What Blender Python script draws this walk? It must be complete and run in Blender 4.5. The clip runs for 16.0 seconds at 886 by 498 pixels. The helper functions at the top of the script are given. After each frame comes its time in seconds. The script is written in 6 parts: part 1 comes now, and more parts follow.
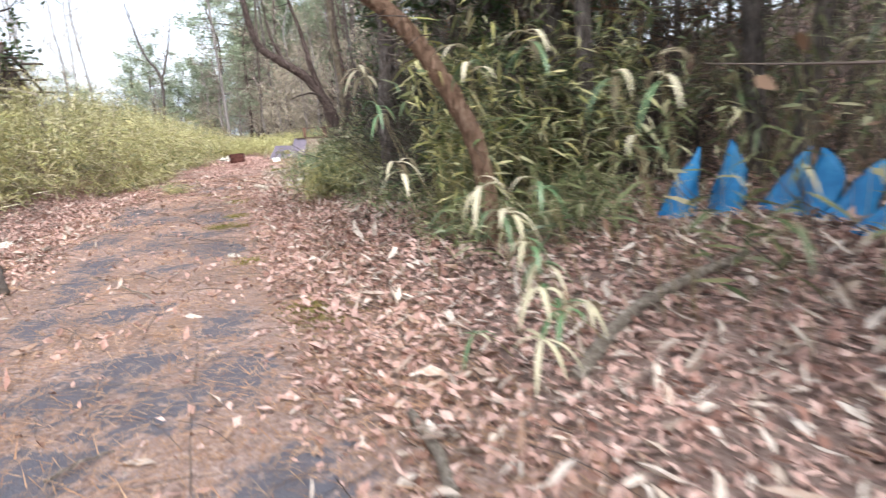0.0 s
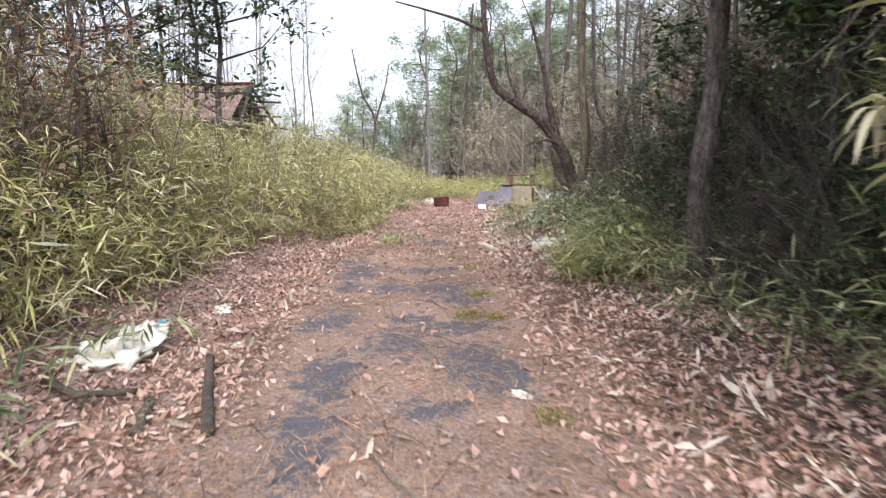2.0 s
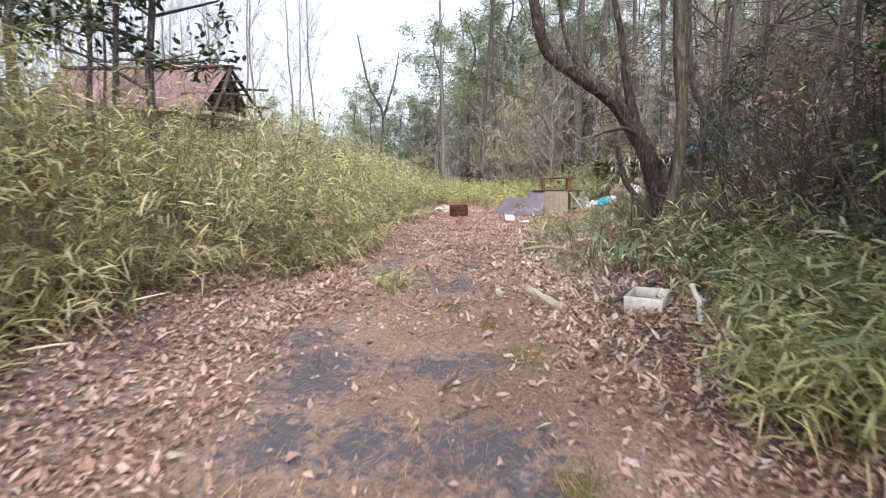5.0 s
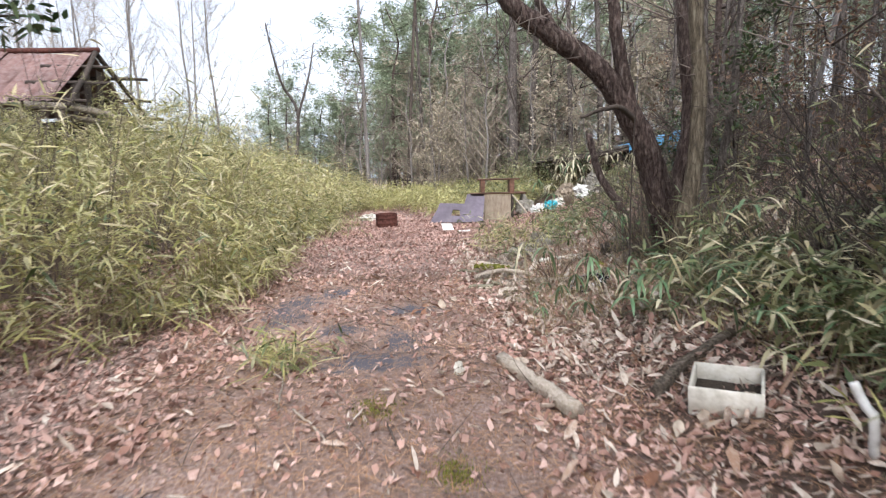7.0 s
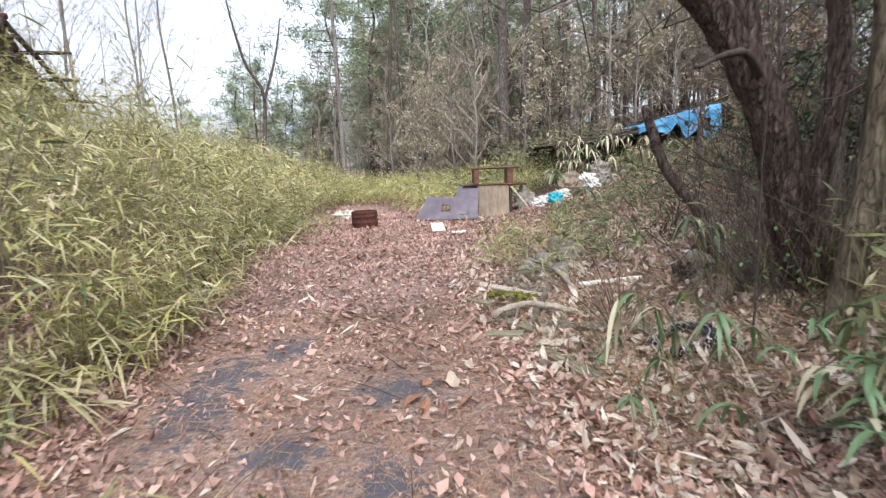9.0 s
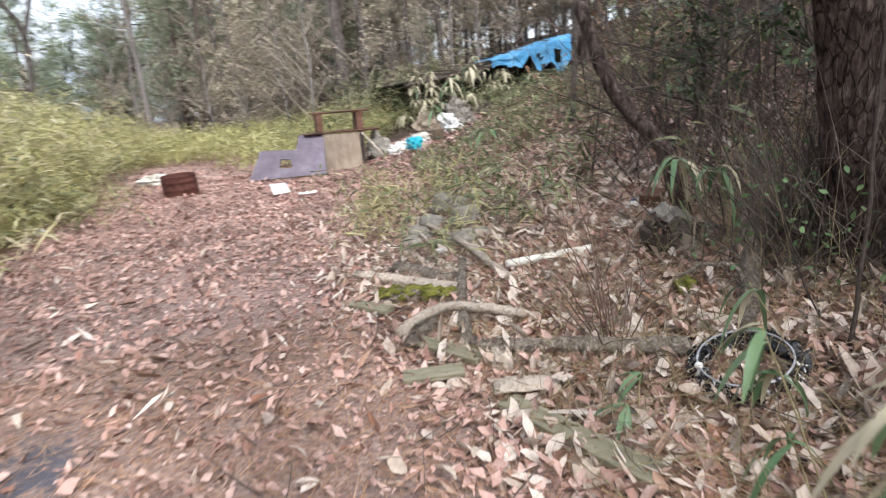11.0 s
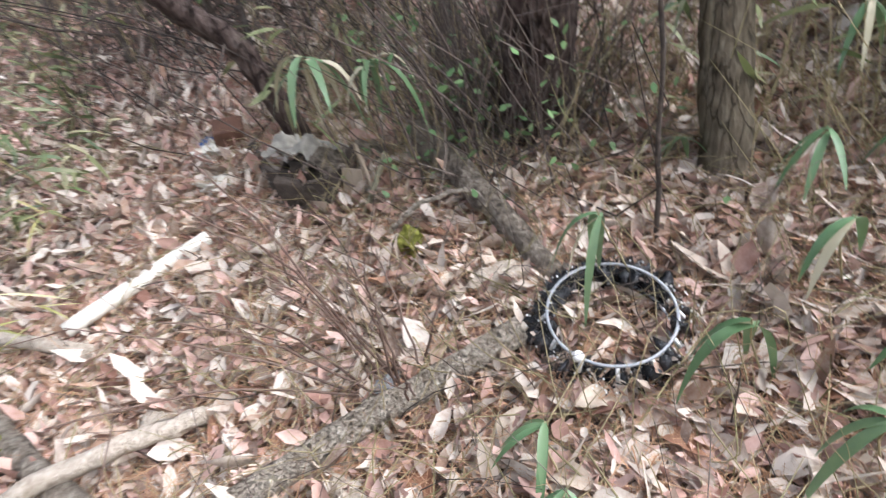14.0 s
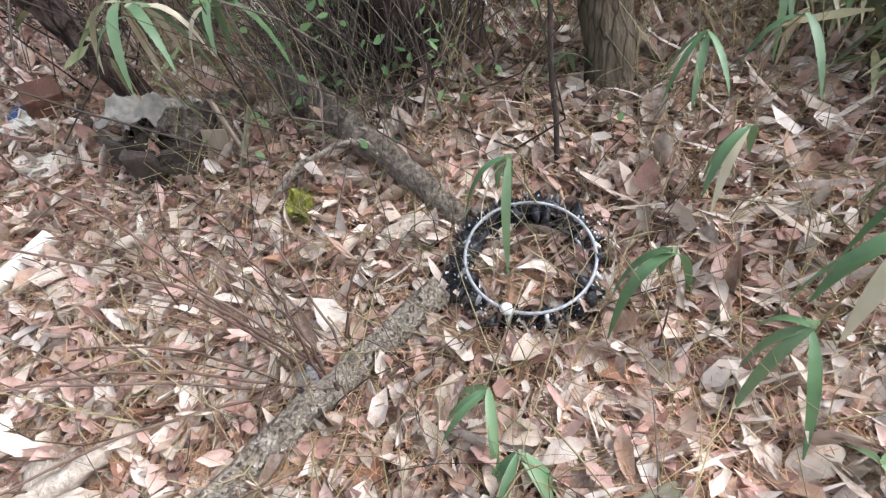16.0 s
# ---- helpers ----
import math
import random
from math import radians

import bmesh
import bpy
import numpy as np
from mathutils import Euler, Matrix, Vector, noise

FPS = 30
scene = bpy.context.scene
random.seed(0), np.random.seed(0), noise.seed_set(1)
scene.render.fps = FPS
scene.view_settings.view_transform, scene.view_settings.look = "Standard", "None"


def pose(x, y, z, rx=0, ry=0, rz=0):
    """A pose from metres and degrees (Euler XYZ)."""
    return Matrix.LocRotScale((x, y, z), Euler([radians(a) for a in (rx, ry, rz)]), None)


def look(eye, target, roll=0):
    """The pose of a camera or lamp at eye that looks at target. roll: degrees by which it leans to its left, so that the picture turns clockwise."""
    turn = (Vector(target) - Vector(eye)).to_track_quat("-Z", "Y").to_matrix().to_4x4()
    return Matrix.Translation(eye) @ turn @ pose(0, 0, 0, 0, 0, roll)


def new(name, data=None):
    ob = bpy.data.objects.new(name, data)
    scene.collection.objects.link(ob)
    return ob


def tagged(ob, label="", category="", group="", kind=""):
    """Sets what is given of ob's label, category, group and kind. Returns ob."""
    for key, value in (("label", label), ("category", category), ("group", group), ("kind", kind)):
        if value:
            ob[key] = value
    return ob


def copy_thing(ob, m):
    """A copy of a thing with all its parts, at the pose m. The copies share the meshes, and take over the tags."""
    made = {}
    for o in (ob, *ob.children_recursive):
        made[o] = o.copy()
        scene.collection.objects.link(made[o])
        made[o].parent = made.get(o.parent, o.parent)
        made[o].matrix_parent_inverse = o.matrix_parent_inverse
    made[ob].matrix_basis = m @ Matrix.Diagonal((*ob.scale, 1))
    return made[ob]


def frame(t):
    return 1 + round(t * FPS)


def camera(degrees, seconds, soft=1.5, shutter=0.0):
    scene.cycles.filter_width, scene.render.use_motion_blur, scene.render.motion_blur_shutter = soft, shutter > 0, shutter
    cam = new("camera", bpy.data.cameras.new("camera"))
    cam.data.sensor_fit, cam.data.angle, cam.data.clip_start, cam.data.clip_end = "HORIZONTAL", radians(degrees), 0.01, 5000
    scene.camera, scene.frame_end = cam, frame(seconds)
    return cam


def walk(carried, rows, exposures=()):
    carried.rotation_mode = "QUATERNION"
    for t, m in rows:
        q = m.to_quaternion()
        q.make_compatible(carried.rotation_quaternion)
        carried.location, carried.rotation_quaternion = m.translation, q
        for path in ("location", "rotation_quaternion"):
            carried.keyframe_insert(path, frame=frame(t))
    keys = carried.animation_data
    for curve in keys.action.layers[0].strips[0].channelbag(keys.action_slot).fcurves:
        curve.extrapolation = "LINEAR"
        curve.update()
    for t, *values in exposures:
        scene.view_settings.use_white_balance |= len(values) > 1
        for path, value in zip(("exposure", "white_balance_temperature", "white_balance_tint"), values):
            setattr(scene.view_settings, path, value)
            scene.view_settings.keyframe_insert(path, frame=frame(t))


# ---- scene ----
cam = camera(76.5, 16.0, soft=1.2, shutter=0.5)
PATH = [
    (0, (0.504, -0.299, 1.182), (1.056, 1.571, 0.737), -3.5),
    (0.5, (0.271, 0.366, 1.211), (0.656, 2.285, 0.799), -2.4),
    (1, (-0.011, 0.993, 1.287), (0.191, 2.945, 0.904), -1.2),
    (1.5, (-0.201, 1.567, 1.348), (-0.134, 3.54, 1.03), -0.7),
    (2, (-0.388, 2.145, 1.392), (-0.412, 4.125, 1.116), -0.3),
    (2.5, (-0.51, 2.711, 1.393), (-0.574, 4.692, 1.124), -0.2),
    (3, (-0.596, 3.282, 1.415), (-0.69, 5.261, 1.14), -0.2),
    (3.5, (-0.589, 3.84, 1.432), (-0.696, 5.818, 1.153), -0.2),
    (6, (-0.611, 7.455, 1.379), (-0.589, 9.438, 1.116), -0.4),
    (6.5, (-0.59, 8.043, 1.366), (-0.495, 10.023, 1.105), -0.9),
    (7, (-0.623, 8.633, 1.398), (-0.438, 10.607, 1.133), -1.2),
    (7.5, (-0.668, 9.181, 1.433), (-0.448, 11.152, 1.18), -1.2),
    (8, (-0.646, 9.786, 1.461), (-0.419, 11.757, 1.215), -1.7),
    (10.5, (-0.482, 12.464, 1.366), (0.022, 14.337, 0.88), -3.2),
    (11, (-0.454, 12.914, 1.338), (0.308, 14.689, 0.82), -4.2),
    (11.5, (-0.513, 13.4, 1.352), (0.424, 15.074, 0.788), -4.9),
    (12, (-0.543, 13.781, 1.341), (0.526, 15.363, 0.745), -5.7),
    (12.5, (-0.398, 14.07, 1.301), (0.846, 15.497, 0.657), -7.0),
    (13, (-0.263, 14.261, 1.285), (1.238, 15.366, 0.561), -8.3),
    (13.5, (-0.039, 14.353, 1.265), (1.627, 15.085, 0.436), -9.2),
    (14, (0.117, 14.414, 1.216), (1.809, 14.876, 0.254), -9.6),
    (14.5, (0.252, 14.482, 1.204), (1.892, 14.724, 0.085), -10.7),
    (15, (0.316, 14.491, 1.256), (1.879, 14.647, 0.018), -12.3),
    (15.5, (0.319, 14.483, 1.27), (1.868, 14.602, 0.01), -12.9),
    (16, (0.3, 14.49, 1.262), (1.839, 14.575, -0.014), -12.4),
]
walk(cam, [(t, look(eye, target, roll)) for t, eye, target, roll in PATH], [(0.0, 1.95, 6050, 12), (1.5, 1.65, 6050, 12), (8.0, 1.5, 6050, 12), (13.0, 1.85, 6000, 12), (14.0, 2.25, 5850, 12), (16.0, 2.25, 5850, 12)])
SKY, SUN = 0.12, 1.2
LEFT_N, RIGHT_N = 6500, 3600

# ---- world and light: a bright overcast winter day ----
world = bpy.data.worlds.new("world")
scene.world = world
world.use_nodes = True
wn, wl = world.node_tree.nodes, world.node_tree.links
sky = wn.new("ShaderNodeTexSky")
sky.sky_type, sky.sun_disc = "NISHITA", False
sky.sun_elevation, sky.sun_rotation = radians(48), radians(200)
sky.dust_density, sky.air_density = 3.0, 1.0
pale = wn.new("ShaderNodeHueSaturation")
pale.inputs["Saturation"].default_value = 0.32
wl.new(sky.outputs[0], pale.inputs["Color"])
wl.new(pale.outputs[0], wn["Background"].inputs[0])
wn["Background"].inputs[1].default_value = SKY
sun = new("sun", bpy.data.lights.new("sun", "SUN"))
sun.data.energy, sun.data.angle, sun.data.color = SUN, radians(25), (1.0, 0.97, 0.93)
sun.matrix_world = look((6, -16, 20), (0, 0, 0))

rnd = np.random.RandomState(7)


# ---- materials ----
def ramp_node(nt, cols):
    r = nt.nodes.new("ShaderNodeValToRGB")
    els = r.color_ramp.elements
    while len(els) < len(cols):
        els.new(0.5)
    for i, c in enumerate(cols):
        els[i].position = i / max(1, len(cols) - 1)
        els[i].color = (*c, 1)
    return r


def M(name, cols, scale=10, rough=0.85, bump=0.3, stretch=(1, 1, 1), island=0.0, spec=0.25, metal=0.0, thin=0.0, big=1.2, per_object=0.0, coat=0.0, crack=0.0):
    m = bpy.data.materials.new(name)
    m.use_nodes = True
    nt = m.node_tree
    n, l = nt.nodes, nt.links
    b = n["Principled BSDF"]
    tc, mp = n.new("ShaderNodeTexCoord"), n.new("ShaderNodeMapping")
    mp.inputs["Scale"].default_value = stretch
    l.new(tc.outputs["Object"], mp.inputs["Vector"])
    fine, coarse = n.new("ShaderNodeTexNoise"), n.new("ShaderNodeTexNoise")
    fine.inputs["Scale"].default_value, fine.inputs["Detail"].default_value = scale, 6
    fine.inputs["Roughness"].default_value = 0.65
    coarse.inputs["Scale"].default_value, coarse.inputs["Detail"].default_value = big, 3
    l.new(mp.outputs[0], fine.inputs["Vector"])
    l.new(tc.outputs["Object"], coarse.inputs["Vector"])
    grow = n.new("ShaderNodeMapRange")
    grow.inputs[1].default_value, grow.inputs[2].default_value = 0.28, 0.72
    l.new(fine.outputs[0], grow.inputs[0])
    fac = grow.outputs[0]
    amount = island or per_object
    if amount:
        mix = n.new("ShaderNodeMix")
        mix.inputs[0].default_value = amount
        l.new(fac, mix.inputs[2])
        if island:
            l.new(n.new("ShaderNodeNewGeometry").outputs["Random Per Island"], mix.inputs[3])
        else:
            l.new(n.new("ShaderNodeObjectInfo").outputs["Random"], mix.inputs[3])
        fac = mix.outputs[0]
    r = ramp_node(nt, cols)
    l.new(fac, r.inputs[0])
    tone = n.new("ShaderNodeMapRange")
    tone.inputs[1].default_value, tone.inputs[2].default_value = 0.3, 0.7
    tone.inputs[3].default_value, tone.inputs[4].default_value = 0.72, 1.22
    l.new(coarse.outputs[0], tone.inputs[0])
    mul = n.new("ShaderNodeMix")
    mul.data_type, mul.blend_type = "RGBA", "MULTIPLY"
    mul.inputs[0].default_value = 1
    l.new(r.outputs[0], mul.inputs[6])
    l.new(tone.outputs[0], mul.inputs[7])
    relief = fine.outputs[0]
    if crack:
        warp, cell = n.new("ShaderNodeMix"), n.new("ShaderNodeTexVoronoi")
        warp.data_type = "VECTOR"
        warp.inputs[0].default_value = 0.03
        l.new(mp.outputs[0], warp.inputs[4])
        l.new(fine.outputs["Color"], warp.inputs[5])
        cell.feature = "DISTANCE_TO_EDGE"
        cell.inputs["Scale"].default_value = crack
        l.new(warp.outputs[1], cell.inputs["Vector"])
        rift = n.new("ShaderNodeMapRange")
        rift.inputs[2].default_value, rift.inputs[3].default_value = 0.05, 0.76
        l.new(cell.outputs[0], rift.inputs[0])
        deep = n.new("ShaderNodeMix")
        deep.data_type, deep.blend_type = "RGBA", "MULTIPLY"
        deep.inputs[0].default_value = 1
        l.new(mul.outputs[2], deep.inputs[6])
        l.new(rift.outputs[0], deep.inputs[7])
        mul = deep
        rise = n.new("ShaderNodeMath")
        l.new(rift.outputs[0], rise.inputs[0])
        l.new(fine.outputs[0], rise.inputs[1])
        relief = rise.outputs[0]
    l.new(mul.outputs[2], b.inputs["Base Color"])
    b.inputs["Roughness"].default_value, b.inputs["Metallic"].default_value = rough, metal
    b.inputs["Specular IOR Level"].default_value = spec
    b.inputs["Coat Weight"].default_value = coat
    if bump:
        bp = n.new("ShaderNodeBump")
        bp.inputs["Strength"].default_value, bp.inputs["Distance"].default_value = bump, 0.02
        l.new(relief, bp.inputs["Height"])
        l.new(bp.outputs[0], b.inputs["Normal"])
    if thin:
        tr, ms = n.new("ShaderNodeBsdfTranslucent"), n.new("ShaderNodeMixShader")
        ms.inputs[0].default_value = thin
        l.new(mul.outputs[2], tr.inputs[0])
        l.new(b.outputs[0], ms.inputs[1])
        l.new(tr.outputs[0], ms.inputs[2])
        l.new(ms.outputs[0], n["Material Output"].inputs[0])
    return m


def ground_material():
    """Needles and crumbled leaves over worn asphalt (attribute 'bare'); off the road (a second attribute) dark humus
    with shade between leaves painted in.
    """
    m = M("forest_floor", [(0.09, 0.06, 0.05), (0.21, 0.145, 0.12), (0.315, 0.235, 0.20), (0.46, 0.375, 0.335)], scale=42, bump=0.9, rough=0.95, spec=0.1, big=0.9)
    nt = m.node_tree
    n, l = nt.nodes, nt.links
    b = n["Principled BSDF"]
    litter = b.inputs["Base Color"].links[0].from_socket
    tc = n.new("ShaderNodeTexCoord")
    at = n.new("ShaderNodeAttribute")
    at.attribute_name = "bare"
    edge = n.new("ShaderNodeTexNoise")
    edge.inputs["Scale"].default_value, edge.inputs["Detail"].default_value, edge.inputs["Roughness"].default_value = 7.5, 9, 0.78
    l.new(tc.outputs["Object"], edge.inputs["Vector"])
    add = n.new("ShaderNodeMath")
    add.operation = "MULTIPLY_ADD"
    add.inputs[1].default_value, add.inputs[2].default_value = 2.9, -1.45
    l.new(edge.outputs[0], add.inputs[0])
    tot = n.new("ShaderNodeMath")
    l.new(add.outputs[0], tot.inputs[0])
    l.new(at.outputs["Fac"], tot.inputs[1])
    mask = n.new("ShaderNodeMapRange")
    mask.interpolation_type = "SMOOTHSTEP"
    mask.inputs[1].default_value, mask.inputs[2].default_value = 0.44, 0.68
    l.new(tot.outputs[0], mask.inputs[0])
    grit = n.new("ShaderNodeTexNoise")
    grit.inputs["Scale"].default_value, grit.inputs["Detail"].default_value = 120, 4
    l.new(tc.outputs["Object"], grit.inputs["Vector"])
    tar = ramp_node(nt, [(0.055, 0.055, 0.065), (0.105, 0.104, 0.12), (0.19, 0.18, 0.188)])
    l.new(grit.outputs[0], tar.inputs[0])
    mix = n.new("ShaderNodeMix")
    mix.data_type = "RGBA"
    l.new(mask.outputs[0], mix.inputs[0])
    # One dark tone for humus and for the shade in the litter's gaps.
    mould_shade = n.new("ShaderNodeAttribute")
    mould_shade.attribute_name = "mould_shade"
    gap_tone = ramp_node(nt, [(0.035, 0.025, 0.019), (0.075, 0.052, 0.04), (0.15, 0.105, 0.08)])
    l.new(edge.outputs[0], gap_tone.inputs[0])
    under = n.new("ShaderNodeMix")
    under.data_type = "RGBA"
    l.new(mould_shade.outputs["Fac"], under.inputs[0])
    l.new(litter, under.inputs[6])
    l.new(gap_tone.outputs[0], under.inputs[7])
    l.new(under.outputs[2], mix.inputs[6])
    l.new(tar.outputs[0], mix.inputs[7])
    l.new(mix.outputs[2], b.inputs["Base Color"])
    return m


FLOOR = ground_material()
STRAW = M("bamboo_leaf_straw", [(0.389, 0.332, 0.138), (0.457, 0.412, 0.167), (0.274, 0.286, 0.0889), (0.617, 0.561, 0.296), (0.275, 0.281, 0.114), (0.754, 0.698, 0.424)], scale=6, rough=0.55, bump=0, island=0.85, spec=0.35, thin=0.3)
GREENLEAF = M("bamboo_leaf_green", [(0.06, 0.09, 0.035), (0.12, 0.155, 0.06), (0.20, 0.21, 0.09), (0.08, 0.12, 0.06), (0.46, 0.42, 0.25), (0.15, 0.18, 0.07), (0.30, 0.27, 0.14)], scale=6, rough=0.45, bump=0, island=0.85, spec=0.4, thin=0.25)
FRESH = M("fresh_bamboo_leaf", [(0.07, 0.14, 0.06), (0.11, 0.19, 0.085), (0.15, 0.225, 0.11), (0.10, 0.16, 0.09)], scale=14, stretch=(1, 1, 1), rough=0.4, bump=0.05, per_object=0.6, spec=0.45, thin=0.2)
DRYBLADE = M("dry_bamboo_leaf", [(0.36, 0.33, 0.20), (0.46, 0.42, 0.29), (0.56, 0.50, 0.37)], scale=14, rough=0.6, bump=0.1, per_object=0.5, thin=0.2)
LITTER = M("dead_leaf", [(0.182, 0.0961, 0.0719), (0.366, 0.225, 0.18), (0.492, 0.326, 0.27), (0.251, 0.129, 0.0931), (0.605, 0.438, 0.375), (0.411, 0.256, 0.212), (0.72, 0.561, 0.487)], scale=30, rough=0.75, bump=0.2, island=0.85, spec=0.25, thin=0.12)
PALELITTER = M("pale_dead_leaf", [(0.339, 0.263, 0.2), (0.514, 0.427, 0.348), (0.617, 0.542, 0.463), (0.206, 0.137, 0.0996), (0.658, 0.589, 0.506), (0.308, 0.184, 0.121), (0.473, 0.4, 0.332)], scale=30, rough=0.75, bump=0.2, island=0.85, spec=0.25, thin=0.12)
NEEDLE = M("pine_needle", [(0.238, 0.12, 0.063), (0.389, 0.225, 0.126), (0.54, 0.36, 0.225)], scale=10, rough=0.8, bump=0, island=0.9)
TWIG = M("bare_twig", [(0.04, 0.03, 0.025), (0.10, 0.078, 0.065), (0.19, 0.155, 0.13)], scale=8, rough=0.9, bump=0, island=0.8)
DRYLOOSE = M("dry_bamboo_blade", [(0.40, 0.33, 0.19), (0.55, 0.48, 0.31), (0.48, 0.42, 0.22), (0.68, 0.61, 0.45), (0.30, 0.27, 0.12)], scale=6, rough=0.6, bump=0, island=0.85, thin=0.25)
# TWIG at half brightness: the slope thicket's shade sits in the colour.
DARKTWIG = M("shaded_twig", [(0.02, 0.016, 0.014), (0.05, 0.04, 0.034), (0.10, 0.082, 0.07)], scale=8, rough=0.9, bump=0, island=0.8)
# Far twig and thicket-leaf tans, paled further so the colour carries haze.
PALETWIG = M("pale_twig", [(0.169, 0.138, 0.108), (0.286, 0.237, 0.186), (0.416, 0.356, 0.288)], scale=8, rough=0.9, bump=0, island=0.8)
HAZEDLEAF = M("hazed_thicket_leaf", [(0.34, 0.29, 0.20), (0.42, 0.36, 0.26), (0.48, 0.41, 0.31), (0.36, 0.35, 0.23)], scale=4, rough=0.8, bump=0, island=0.8, thin=0.25)
STEM = M("straw_stem", [(0.22, 0.17, 0.09), (0.34, 0.28, 0.16), (0.16, 0.15, 0.06)], scale=8, rough=0.8, bump=0, island=0.8)
BARK = M("grey_brown_bark", [(0.03, 0.025, 0.022), (0.08, 0.066, 0.058), (0.15, 0.13, 0.115), (0.25, 0.23, 0.20)], scale=34, stretch=(1, 1, 0.25), bump=1.6, rough=0.95, spec=0.1, crack=22)
REDBARK = M("reddish_bark", [(0.02, 0.014, 0.012), (0.06, 0.042, 0.036), (0.115, 0.085, 0.073), (0.22, 0.185, 0.16)], scale=34, stretch=(1, 1, 0.28), bump=1.8, rough=0.95, spec=0.1, crack=24)
PALEBARK = M("pale_bark", [(0.09, 0.08, 0.07), (0.19, 0.17, 0.155), (0.30, 0.28, 0.26)], scale=26, stretch=(1, 1, 0.35), bump=1.2, rough=0.95, spec=0.1, per_object=0.3)
# Conifer greens lifted towards grey, putting distance haze into the colour.
NEEDLELEAF = M("hazed_conifer_leaf", [(0.18, 0.227, 0.143), (0.256, 0.307, 0.19), (0.33, 0.373, 0.246), (0.406, 0.425, 0.317)], scale=3, rough=0.7, bump=0, island=0.75, thin=0.35)
EVERGREEN = M("evergreen_leaf", [(0.02, 0.04, 0.018), (0.04, 0.07, 0.025), (0.07, 0.10, 0.035), (0.10, 0.13, 0.045)], scale=3, rough=0.4, bump=0, island=0.8, spec=0.4, thin=0.15)
BROWNLEAF = M("withered_leaf", [(0.14, 0.075, 0.045), (0.22, 0.14, 0.09), (0.30, 0.21, 0.13)], scale=4, rough=0.8, bump=0, island=0.8, thin=0.2)
DEADWOOD = M("weathered_wood", [(0.042, 0.0336, 0.0273), (0.2, 0.163, 0.126), (0.378, 0.326, 0.263), (0.63, 0.578, 0.504)], scale=36, stretch=(1, 1, 1), bump=1.7, rough=0.9, spec=0.15, per_object=0.35, crack=85)
DARKWOOD = M("dark_rotten_wood", [(0.025, 0.02, 0.017), (0.06, 0.047, 0.038), (0.12, 0.095, 0.075)], scale=22, stretch=(0.4, 1, 1), bump=0.8, rough=0.95, per_object=0.3)
PALEWOOD = M("pale_barkless_wood", [(0.30, 0.245, 0.19), (0.46, 0.39, 0.31), (0.58, 0.51, 0.43)], scale=40, stretch=(1, 1, 1), bump=1.2, rough=0.85)
MOSS = M("moss", [(0.09, 0.095, 0.02), (0.18, 0.18, 0.04), (0.29, 0.275, 0.07)], scale=45, bump=1.0, rough=1.0, spec=0.05)
RUST = M("rusted_steel", [(0.035, 0.014, 0.011), (0.07, 0.026, 0.02), (0.10, 0.04, 0.03), (0.15, 0.07, 0.05)], scale=18, bump=0.5, rough=0.9, metal=0.15)
RUSTROOF = M("rusted_roof_sheet", [(0.111, 0.0615, 0.0504), (0.17, 0.102, 0.0882), (0.212, 0.143, 0.13), (0.238, 0.193, 0.185)], scale=6, bump=0.3, rough=0.85, metal=0.1)
PANELMAT = M("purple_grey_board", [(0.0612, 0.0475, 0.0612), (0.0972, 0.0778, 0.101), (0.144, 0.122, 0.144)], scale=3, bump=0.05, rough=0.55, spec=0.4)
BOARD = M("faded_plywood", [(0.20, 0.155, 0.11), (0.30, 0.24, 0.175), (0.38, 0.32, 0.25)], scale=14, stretch=(1, 1, 0.3), bump=0.3, rough=0.85)
BROWNBOARD = M("brown_varnished_board", [(0.06, 0.028, 0.018), (0.12, 0.06, 0.038), (0.18, 0.10, 0.07)], scale=14, stretch=(0.3, 1, 1), bump=0.2, rough=0.6)
STYRO = M("dirty_polystyrene", [(0.42, 0.39, 0.32), (0.60, 0.57, 0.49), (0.72, 0.70, 0.64)], scale=16, bump=0.35, rough=0.8)
WHITEPL = M("dirty_white_plastic", [(0.48, 0.46, 0.42), (0.66, 0.65, 0.62), (0.78, 0.77, 0.75)], scale=9, bump=0.15, rough=0.5, spec=0.4)
BLUEPL = M("faded_blue_plastic", [(0.015, 0.12, 0.30), (0.025, 0.20, 0.44), (0.06, 0.30, 0.55)], scale=7, bump=0.25, rough=0.5, spec=0.4, thin=0.1)
TARP = M("blue_tarpaulin", [(0.06, 0.26, 0.48), (0.11, 0.36, 0.62), (0.22, 0.48, 0.70)], scale=5, bump=0.4, rough=0.5, thin=0.2)
CYAN = M("cyan_plastic", [(0.03, 0.38, 0.48), (0.08, 0.52, 0.60)], scale=9, bump=0.2, rough=0.45)
BLACKPL = M("black_glossy_plastic", [(0.006, 0.006, 0.007), (0.012, 0.012, 0.014), (0.03, 0.03, 0.033)], scale=40, bump=0.7, rough=0.22, spec=0.6)
HOOP = M("grey_clear_plastic", [(0.198, 0.205, 0.217), (0.298, 0.304, 0.316), (0.384, 0.391, 0.403)], scale=60, bump=0.2, rough=0.25, spec=0.6)
STONE = M("rough_stone", [(0.16, 0.145, 0.12), (0.27, 0.25, 0.21), (0.38, 0.35, 0.30)], scale=18, bump=0.8, rough=0.95)
SOIL = M("dark_soil", [(0.02, 0.015, 0.011), (0.05, 0.038, 0.028), (0.09, 0.07, 0.05)], scale=50, bump=1.0, rough=1.0)
